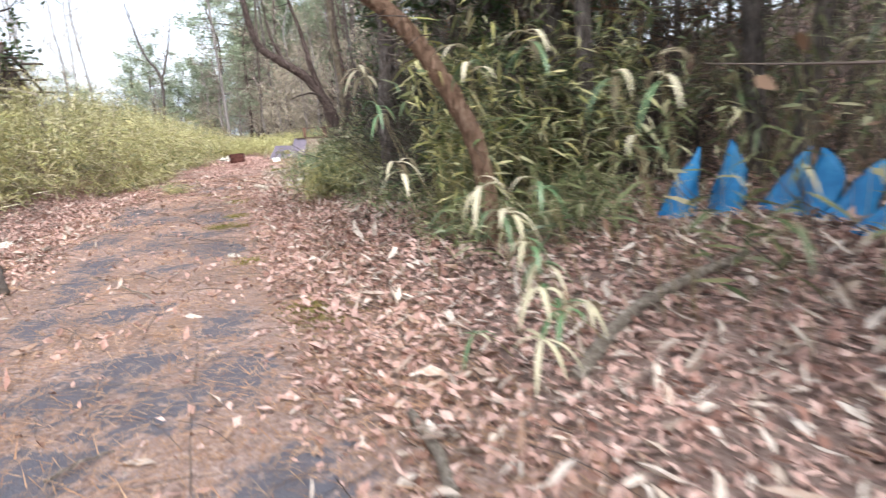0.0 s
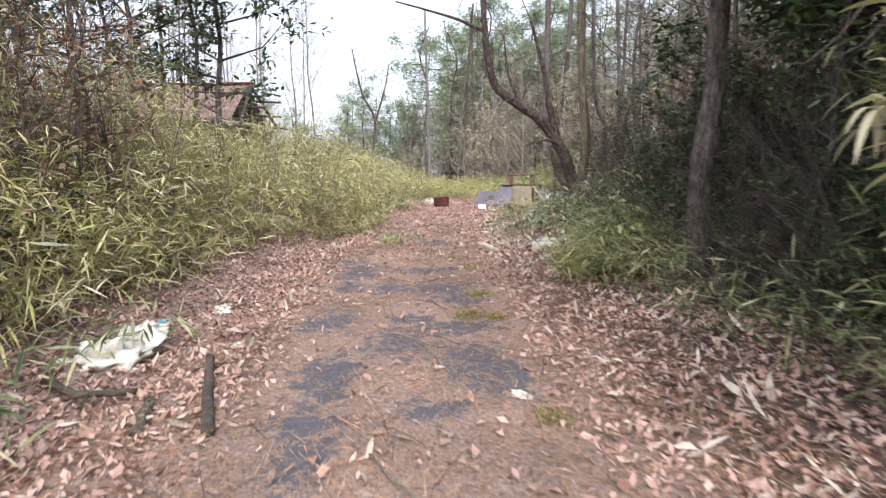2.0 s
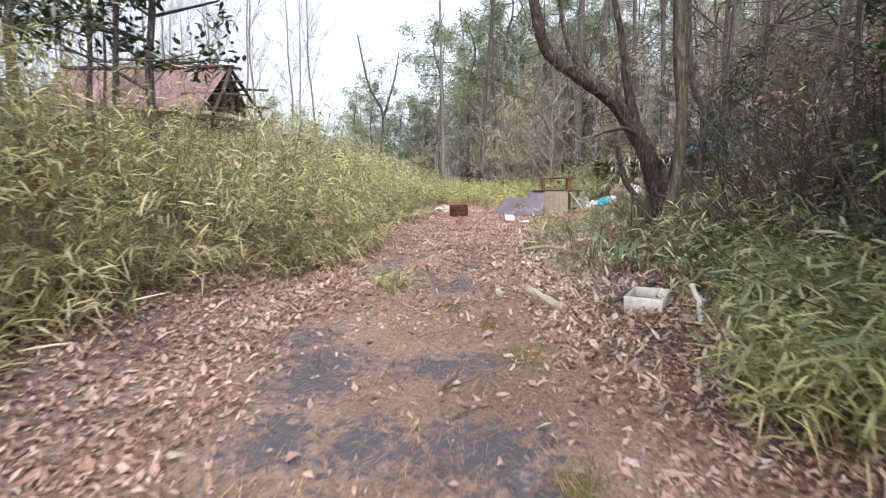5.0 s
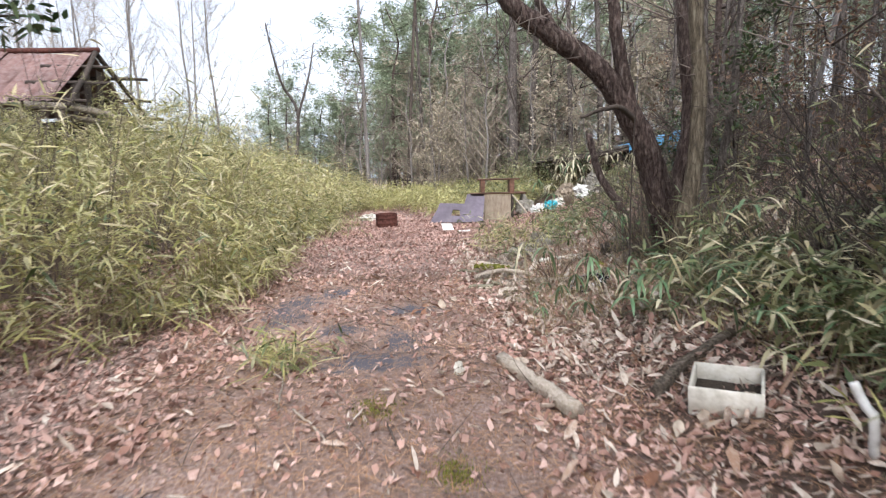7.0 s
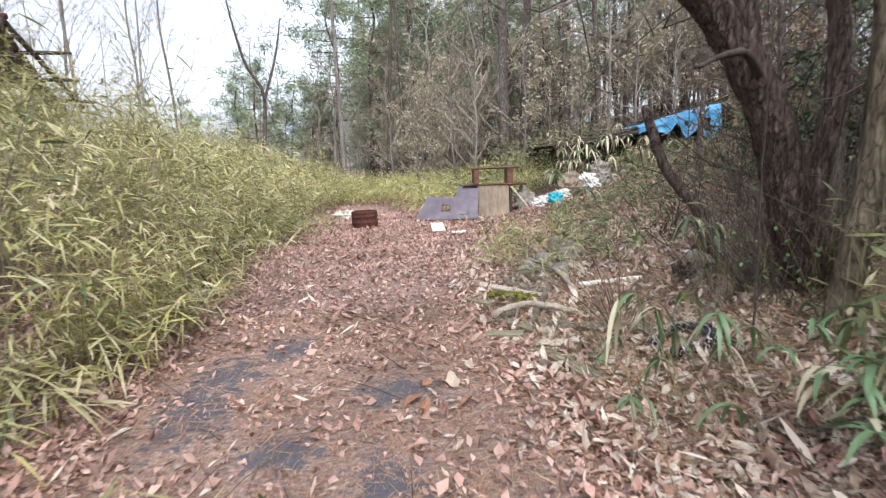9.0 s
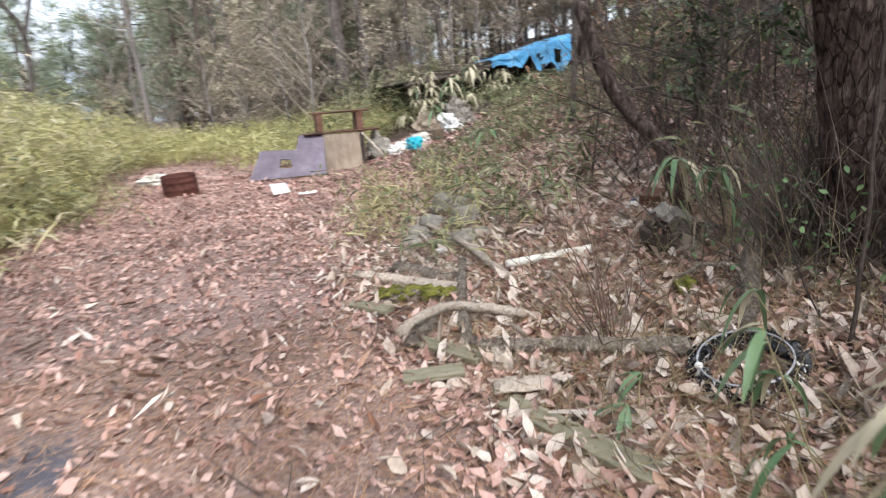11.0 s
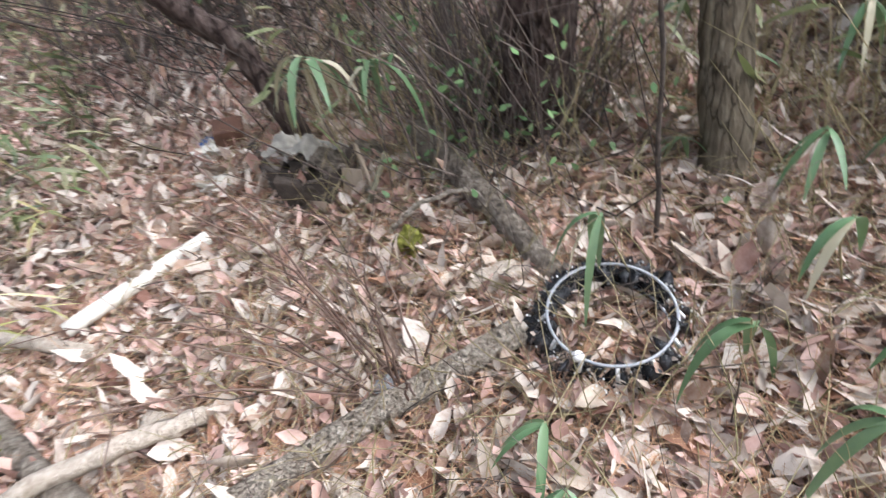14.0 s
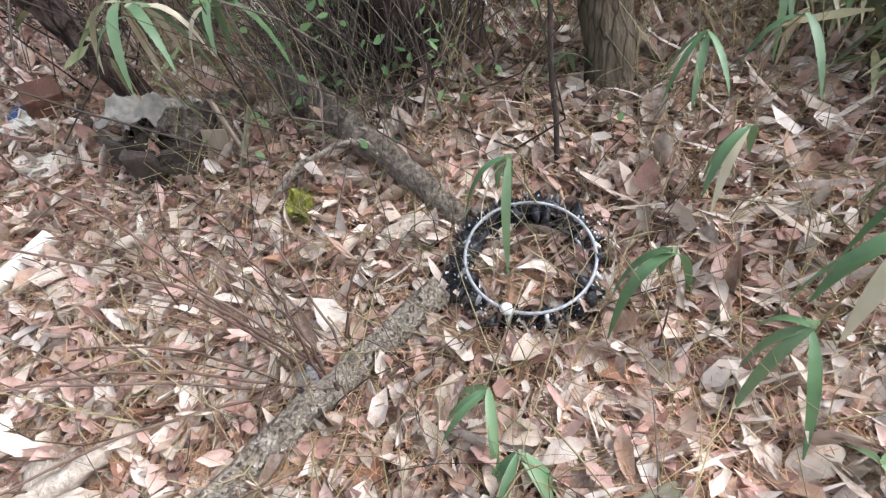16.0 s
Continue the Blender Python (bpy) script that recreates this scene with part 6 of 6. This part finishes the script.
more_sprigs = []
g = np.random.RandomState(55)
for i in range(44):
    x, y = (g.uniform(1.2, 2.5), g.uniform(12.3, 13.5)) if i < 24 else (g.uniform(1.5, 2.5), g.uniform(10.2, 12.6))
    more_sprigs.append((on(x, y), (x - g.uniform(0.05, 0.25), y - g.uniform(-0.1, 0.15), float(height(x, y)) + g.uniform(0.2, 0.55)), int(g.randint(4, 8)), g.uniform(0.14, 0.21), 0.35, g.uniform(0.6, 1.1)))
shed_sprigs = []
for i in range(22):
    x, y = g.uniform(4.6, 7.4), g.uniform(24.4, 26.5)
    shed_sprigs.append((on(x, y), (x - g.uniform(0.1, 0.4), y - g.uniform(0.0, 0.3), float(height(x, y)) + g.uniform(0.4, 1.35)), 9, g.uniform(0.26, 0.38), 0.85, g.uniform(0.8, 1.2)))
for i, (at, top, n, ln, dry, dr) in enumerate([
    (on(1.62, 14.22), (1.47, 14.36, 0.55), 6, 0.17, 0.15, 1.1),
    (on(1.02, 14.46), (1.06, 14.5, 0.21), 6, 0.16, 0.1, 0.6),
    (on(0.9, 14.42), (0.95, 14.46, 0.12), 5, 0.16, 0.1, 0.6),
    (on(1.3, 13.95), (1.22, 14.04, 0.38), 5, 0.2, 0.25, 1.1),
    (on(1.08, 13.78), (1.0, 13.84, 0.31), 6, 0.18, 0.1, 0.9),
    (on(1.62, 13.68), (1.5, 13.75, 0.48), 6, 0.17, 0.2, 0.9),
    (on(1.3, 13.5), (1.2, 13.62, 0.62), 5, 0.22, 0.4, 0.8),
    (on(0.85, 13.7), (0.8, 13.78, 0.12), 5, 0.15, 0.3, 0.5),
    (on(2.3, 15.35), (2.1, 15.36, 0.92), 9, 0.26, 0.35, 1.2),
    (on(2.3, 15.05), (2.12, 15.1, 0.88), 6, 0.24, 0.3, 1.3),
    (on(2.0, 13.6), (1.95, 13.66, 0.55), 6, 0.16, 0.1, 0.6),
    (on(2.2, 14.0), (2.1, 14.05, 0.5), 5, 0.14, 0.1, 0.6),
    (on(0.62, 13.3), (0.5, 13.3, 0.8), 3, 0.16, 0.3, 1.1),
    (on(0.66, 13.05), (0.56, 13.12, 0.4), 2, 0.12, 0.0, 0.8),
    (on(0.95, 13.4), (0.75, 13.45, 0.75), 5, 0.2, 0.4, 0.8),
    (on(1.1, 13.75), (0.85, 13.85, 0.7), 6, 0.2, 0.3, 0.8),
    (on(1.85, 2.2), (1.27, 1.8, 0.97), 6, 0.17, 0.7, 1.1),
    (on(1.9, 2.1), (1.36, 1.74, 0.86), 6, 0.17, 0.8, 1.1),
    (on(1.85, 1.95), (1.42, 1.66, 0.72), 7, 0.17, 0.8, 1.1),
    (on(1.8, 1.85), (1.42, 1.57, 0.55), 7, 0.18, 0.7, 1.0),
    (on(1.75, 1.7), (1.39, 1.49, 0.37), 7, 0.17, 0.7, 0.9),
    (on(2.3, 1.7), (1.82, 1.4, 1.36), 6, 0.18, 0.6, 0.9),
    (on(2.3, 1.8), (1.7, 1.5, 1.32), 5, 0.16, 0.6, 1.0),
    (on(2.2, 1.8), (1.76, 1.46, 1.12), 4, 0.14, 0.8, 1.0),
    (on(1.9, 2.0), (1.5, 1.7, 0.62), 7, 0.17, 0.6, 1.1),
    (on(1.9, 1.8), (1.5, 1.55, 0.45), 7, 0.18, 0.6, 1.0),
    (on(1.9, 2.3), (1.4, 1.9, 0.8), 7, 0.17, 0.5, 1.1),
    (on(2.1, 2.3), (1.65, 2.0, 0.9), 7, 0.18, 0.5, 1.0),
    (on(2.1, 2.0), (1.7, 1.7, 0.4), 7, 0.18, 0.6, 0.9),
    (on(1.5, 2.0), (1.3, 2.0, 0.22), 6, 0.14, 0.4, 0.7),
    (on(1.5, 3.2), (1.25, 3.1, 0.95), 8, 0.2, 0.7, 1.0),
    (on(1.9, 2.9), (1.55, 2.6, 1.55), 8, 0.22, 0.6, 0.9),
    (on(2.2, 2.7), (1.75, 2.3, 1.6), 8, 0.22, 0.6, 0.9),
    (on(1.9, 4.6), (1.25, 4.4, 1.7), 8, 0.22, 0.6, 0.9),
    (on(1.95, 4.2), (1.35, 4.2, 1.35), 8, 0.2, 0.6, 1.0),
    (on(2.4, 12.6), (2.0, 12.5, 1.15), 9, 0.26, 0.4, 0.9),
    (on(2.2, 12.1), (1.85, 12.0, 0.95), 9, 0.24, 0.5, 0.9),
    (on(2.2, 10.7), (1.95, 10.5, 0.8), 9, 0.24, 0.3, 0.9),
    (on(1.9, 10.2), (1.6, 10.1, 0.65), 9, 0.24, 0.3, 0.9),
    (on(1.7, 13.0), (1.4, 12.9, 0.6), 8, 0.22, 0.3, 0.8),
    (on(1.4, 12.7), (1.15, 12.6, 0.45), 8, 0.22, 0.3, 0.8),
    (on(2.3, 17.4), (1.9, 17.3, 1.1), 9, 0.24, 0.5, 1.0),
    (on(2.4, 19.0), (2.1, 18.9, 1.3), 9, 0.26, 0.6, 1.0),
    (on(4.2, 22.4), (3.9, 22.2, 1.7), 10, 0.34, 0.7, 1.1),
    (on(4.7, 22.8), (4.5, 22.6, 1.9), 10, 0.34, 0.7, 1.1),
] + more_sprigs + shed_sprigs):
    near = 13.2 < at[1] < 14.7
    sprig(at, top, min(n, 5) if near else n, ln, 200 + i, dry, dr * 1.1 if near else dr, 0.55 if near else 1.0, wide=1.05 if near else 0.95)


# ---- blue sacks, white litter, sticks ----
def blue_sack(x, y, hgt, w, rz, seed):
    """A stiff blue plastic sack standing like a slumped wedge."""
    v, f, rows, n = [], [], 9, 20
    for j in range(rows + 1):
        s = j / rows
        for k in range(n):
            a = 2 * math.pi * k / n
            fx, fy = w * (1.0 - 0.52 * s), w * 0.5 * (1 - 0.86 * s)
            q = 1 + 0.5 * noise.noise(Vector((math.cos(a) * 2.4, math.sin(a) * 2.4 + seed, s * 1.5)))
            v.append((fx * q * math.cos(a) + 0.7 * s * w, fy * q * math.sin(a), hgt * s * (0.9 + 0.22 * math.cos(a + seed))))
        if j:
            b = (j - 1) * n
            f += [(b + k, b + (k + 1) % n, b + n + (k + 1) % n, b + n + k) for k in range(n)]
    f.append(tuple(range(len(v) - n, len(v))))
    ob = new("blue_sack", geo_mesh("blue_sack", v, f, BLUEPL, True))
    ob.matrix_world = pose(*on(x, y, -0.02), 0, 0, rz)
    return tagged(ob, "faded blue plastic sack standing in the leaf litter", "sack", "row of blue sacks")


for i, (x, y, hgt, w, rz) in enumerate([(3.58, 3.45, 0.5, 0.17, -30), (3.82, 3.2, 0.52, 0.15, -60), (4.15, 3.0, 0.42, 0.18, -40), (4.15, 2.72, 0.42, 0.18, -75), (4.15, 2.45, 0.36, 0.2, -30), (3.98, 2.12, 0.18, 0.2, -45)]):
    blue_sack(x, y, hgt, w * 0.86, rz, i * 3.3)
litter_sheet = thing("plastic_litter", on(-2.86, 6.28, -0.02), 0, "torn white plastic bags with a blue strip in the leaves", "plastic")
part("slumped_bag", lump(0.24, 0.19, 0.13, 0.75, 4, 6, 2.8), STYRO, litter_sheet).matrix_local = pose(-0.04, -0.2, -0.02, 0, 0, 20)
part("slumped_bag", lump(0.17, 0.14, 0.1, 0.8, 4, 11, 3.2), STYRO, litter_sheet).matrix_local = pose(0.02, 0.16, -0.02, 0, 0, -35)
part("torn_sheet", sheet(0.34, 0.28, 14, 0.1, 9, -0.1), STYRO, litter_sheet).matrix_local = pose(-0.02, 0.28, 0.1, 18, 6, 20)
part("torn_sheet", sheet(0.34, 0.3, 12, 0.09, 5, -0.15), STYRO, litter_sheet).matrix_local = pose(0.1, -0.02, 0.1, 14, -8, 60)
part("blue_strip", sheet(0.05, 0.2, 6, 0.02, 2), CYAN, litter_sheet, "blue printed strip").matrix_local = pose(0.1, 0.24, 0.19, 16, -10, -38)
part("white_tube", tube([(0.02, 0.06, 0.19), (0.08, 0.14, 0.2), (0.13, 0.22, 0.2)], 0.014, 8), PAPER, litter_sheet, "white plastic tube")
bag(-2.66, 7.62, 0.08, 0.06, 0.05, STYRO, "white scrap lying in the leaves", 153, 0.5, "white_scrap", "scrap")
bag(-2.1, 6.5, 0.05, 0.035, 0.025, STYRO, "small white scrap in the leaves", 154, 0.5, "white_scrap", "scrap")
bag(1.1, 7.8, 0.045, 0.035, 0.03, STYRO, "small white scrap in the litter", 155, 0.5, "white_scrap", "scrap")
bag(0.06, 5.5, 0.07, 0.04, 0.02, STYRO, "flattened pale scrap on the asphalt", 156, 0.4, "white_scrap", "scrap")
bag(-0.17, 12.44, 0.035, 0.03, 0.055, STYRO, "white scrap standing in the leaves", 157, 0.5, "white_scrap", "scrap")
bag(-2.6, 17.6, 0.16, 0.09, 0.05, WHITEPL, "white plastic piece at the bamboo's edge", 158, 0.5, "plastic_scrap", "plastic")
rod("dark_branch", [on(-2.18, 6.16, 0.02), on(-1.95, 5.6, 0.03), on(-1.68, 4.95, 0.03)], 0.03, 0.035, DARKWOOD, "dark rotten branch lying in the leaves", "branch", 61)
rod("broken_branch", [on(-2.2, 5.36, 0.02), on(-2.12, 5.15, 0.03), on(-2.05, 4.93, 0.02)], 0.032, 0.03, DEADWOOD, "broken grey branch lying in the leaves", "branch", 62)
rod("broken_branch", [on(-3.0, 5.6, 0.05), on(-2.6, 5.3, 0.09), on(-2.35, 5.5, 0.03)], 0.025, 0.02, DARKWOOD, "forked dark branch in the leaves", "branch", 63)
rod("grey_branch", [on(1.6, 1.6, 0.03), on(2.2, 2.0, 0.06), on(3.0, 2.15, 0.1)], 0.035, 0.025, DEADWOOD, "grey fallen branch on the leaf litter", "branch", 64)
rod("grey_branch", [on(0.9, 1.0, 0.02), on(0.95, 1.4, 0.03), on(0.93, 1.75, 0.02)], 0.025, 0.02, DEADWOOD, "pale dead branch on the leaf litter", "branch", 65)
g = np.random.RandomState(31)
for i in range(26):
    x, y = (g.uniform(-2.6, 1.6), g.uniform(1.0, 13)) if i < 14 else (g.uniform(0.6, 2.6), g.uniform(13.2, 17))
    a, ln = g.uniform(0, 6.28), g.uniform(0.2, 0.6)
    x2, y2 = x + math.cos(a) * ln, y + math.sin(a) * ln
    rod("stick", [on(x, y, 0.01), on((x + x2) / 2, (y + y2) / 2, 0.025), on(x2, y2, 0.015)], 0.007, 0.005, [DEADWOOD, PALEWOOD, TWIG][i % 3], "thin dead stick lying in the leaves", "stick", 300 + i, 6, 0.1)

# ---- the hollow stump with debris at the foot of the slope ----
st_ = thing("hollow_stump", on(2.3, 15.5, -0.06), 0, "rotten hollow stump draped with grey rags", "stump")
# Dark lump fills the hollow, giving its shade as colour.
part("core", lump(0.2, 0.2, 0.1, 0.7, 4, 17, 3.4), SOIL, st_, "near-black lump standing in for the shade of the hollow")
for k in range(11):
    a = 2 * math.pi * k / 11
    hh = 0.11 + 0.12 * noise.noise(Vector((k * 1.7, 2, 3)))
    part("stump_slab", bevbox(0.03, 0.07 + 0.03 * (k % 3), hh * 1.35, 0.008, (0, 0, 0), 0.014, 90 + k), DARKWOOD, st_, smooth=False).matrix_local = pose(0.2 * math.cos(a), 0.18 * math.sin(a), 0.0, 8 * math.sin(k * 2.1), 10 * math.cos(k * 1.3), math.degrees(a))
part("rag", sheet(0.34, 0.2, 22, 0.06, 3, 0.12, 0.004, 3.5), STONE, st_, "grey weathered cloth").matrix_local = pose(0.02, 0.05, 0.24, 0, -10, 80)
part("rag", sheet(0.2, 0.16, 18, 0.06, 8, 0.2, 0.004, 4.0), DEADWOOD, st_, "pale dirty cloth").matrix_local = pose(-0.06, -0.1, 0.21, 0, -24, 70)
part("rag", sheet(0.16, 0.3, 18, 0.05, 7, 0.3, 0.004, 4.0), DEADWOOD, st_, "frayed fibrous cloth").matrix_local = pose(0.06, -0.2, 0.2, 0, -8, 60)
carton = new("carton", geo_mesh("carton", *bevbox(0.2, 0.16, 0.13, 0.006, jitter=0.012, seed=5), BROWNBOARD))
carton.matrix_world = pose(*on(2.75, 16.2, -0.01), 4, -12, 30)
tagged(carton, "crushed dark brown carton lying in the leaves", "carton")
for i, (x, y, rz, tip, ln, m) in enumerate([(2.05, 15.36, 20, 38, 0.36, PALEWOOD), (2.0, 15.24, -35, 52, 0.3, GREENPLANK), (2.06, 15.17, 40, 60, 0.3, BOARD), (1.93, 15.5, 15, 30, 0.34, PALEWOOD)]):
    ob = new("slat", geo_mesh("slat", *bevbox(0.024, 0.012, ln, 0.003, jitter=0.003, seed=60 + i), m))
    ob.matrix_world = pose(*on(x, y, -0.01), 0, 0, rz) @ pose(0, 0, 0, 0, 90 - tip, 0)
    tagged(ob, "split wooden slat leaning on the rotten stump", "slat", "slats at the stump")
rod("arched_root", [on(1.86, 15.12, 0.0), on(1.88, 15.02, 0.1), on(1.9, 14.88, 0.16), on(1.91, 14.74, 0.15), on(1.87, 14.68, 0.0)], 0.011, 0.008, DEADWOOD, "thin arched root rising from the litter", "root", 74, 7)
plate = new("punched_plate", geo_mesh("punched_plate", *bevbox(0.11, 0.008, 0.14, 0.002), BOARD))
plate.matrix_world = pose(*on(2.12, 15.3, 0.0), 12, 0, 70)
tagged(plate, "pale punched plastic plate by the stump", "plate")
rod("charred_plank", [on(2.62, 16.0, 0.02), on(2.4, 15.82, 0.03), on(2.2, 15.66, 0.02)], 0.035, 0.03, DARKWOOD, "charred dark timber in the leaves", "timber", 75, 6)
bag(2.7, 16.3, 0.09, 0.05, 0.06, NAVY, "small dark blue plastic container", 161, 0.2, "blue_container", "container")
bag(2.66, 16.25, 0.11, 0.1, 0.05, STYRO, "crumpled grey-white plastic in the litter", 162, 0.6, "plastic_scrap", "plastic")
bag(2.35, 16.05, 0.1, 0.08, 0.04, STYRO, "dirty white plastic scraps by the pipe", 163, 0.7, "plastic_scrap", "plastic")
bag(1.26, 14.96, 0.05, 0.035, 0.035, HOOP, "small crumpled foil scrap at the shrub", 164, 0.7, "foil_scrap", "scrap")
bag(1.83, 15.0, 0.07, 0.05, 0.06, MOSS, "yellow moss tuft by the root", 165, 0.5, "moss_tuft", "moss")
moss = []
g = np.random.RandomState(41)
for x, y, r in [(-0.2, 7.5, 0.2), (0.05, 7.42, 0.1), (-0.08, 10.25, 0.24), (-0.05, 8.4, 0.16), (-0.35, 11.1, 0.12), (0.71, 3.25, 0.26), (0.62, 3.5, 0.14), (0.2, 5.2, 0.12), (-0.75, 11.9, 0.14)]:
    n = int(5200 * r)
    px, py = x + g.normal(0, 0.5, n) * r, y + g.normal(0, 0.65, n) * r
    moss.append(leaves(np.stack([px, py, height(px, py) - 0.004], -1), g.uniform(0, 6.28, n), g.uniform(0.5, 1.4, n), 0, 0.016, 0.007))
stuff("road_moss", stack_geo(moss), MOSS, "yellow-green moss growing in the worn asphalt", "moss")

# ---- single large leaves lying on top of the litter ----
def big_leaf(seed):
    g = np.random.RandomState(seed)
    v, f, rows = [], [], 7
    bend, roll = g.uniform(-0.5, 0.7), g.uniform(0.3, 1.6)
    for i in range(rows):
        s = i / (rows - 1)
        w = 0.24 * math.sin(math.pi * (0.04 + 0.92 * s)) ** 0.8 * (1 + 0.12 * g.normal())
        for q in (-1, -0.5, 0, 0.5, 1):
            v.append((s - 0.5, q * w, 0.25 * roll * w * q * q + 0.12 * bend * math.sin(s * 3.1) + 0.02 * g.normal()))
    for i in range(rows - 1):
        for k in range(4):
            a = i * 5 + k
            f.append((a, a + 5, a + 6, a + 1))
    return v, f


kinds = [geo_mesh("fallen_leaf", *big_leaf(400 + i), [PALEBIG, BROWNBIG][i % 3 == 2], True) for i in range(9)]
g = np.random.RandomState(77)
for i in range(290):
    x, y = (g.uniform(0.55, 2.7), g.uniform(13.3, 16.6)) if i < 210 else (g.uniform(-0.4, 2.0), g.uniform(10.2, 15.5))
    ob = new("fallen_leaf", kinds[g.randint(9)])
    s = g.uniform(0.07, 0.15)
    ob.matrix_world = pose(*on(x, y, 0.025), g.normal(0, 20), g.normal(0, 20), g.uniform(0, 360)) @ Matrix.Diagonal((s, s * g.uniform(0.6, 1.3), s * g.uniform(0.8, 2.0), 1))
    tagged(ob, "large dry curled leaf lying on the litter", "leaf", "large fallen leaves")


def wild_stalks(n, seed):
    """Thin reddish and straw stalks standing and lying over the litter by the wreath."""
    g = np.random.RandomState(seed)
    x, y = g.uniform(0.75, 2.6, n), g.uniform(13.3, 15.6, n)
    base = np.stack([x, y, height(x, y)], -1)
    a, t, ln = g.uniform(0, 6.28, n), g.uniform(0.3, 1.45, n), g.uniform(0.12, 0.5, n)
    top = base + np.stack([np.cos(a) * np.sin(t), np.sin(a) * np.sin(t), np.cos(t)], -1) * ln[:, None] + np.array([0, 0, 0.02])
    return stems(base, top, g.normal(0, 0.12, (n, 3)) * ln[:, None], g.uniform(0.0012, 0.003, n), 3, 4)


stuff("dry_stalks", wild_stalks(620, 141), STEM, "thin dry stalks rising out of the leaf litter", "stalks")
stuff("brown_stalks", wild_stalks(260, 142), TWIG, "thin brown twigs lying in the leaf litter", "twigs")
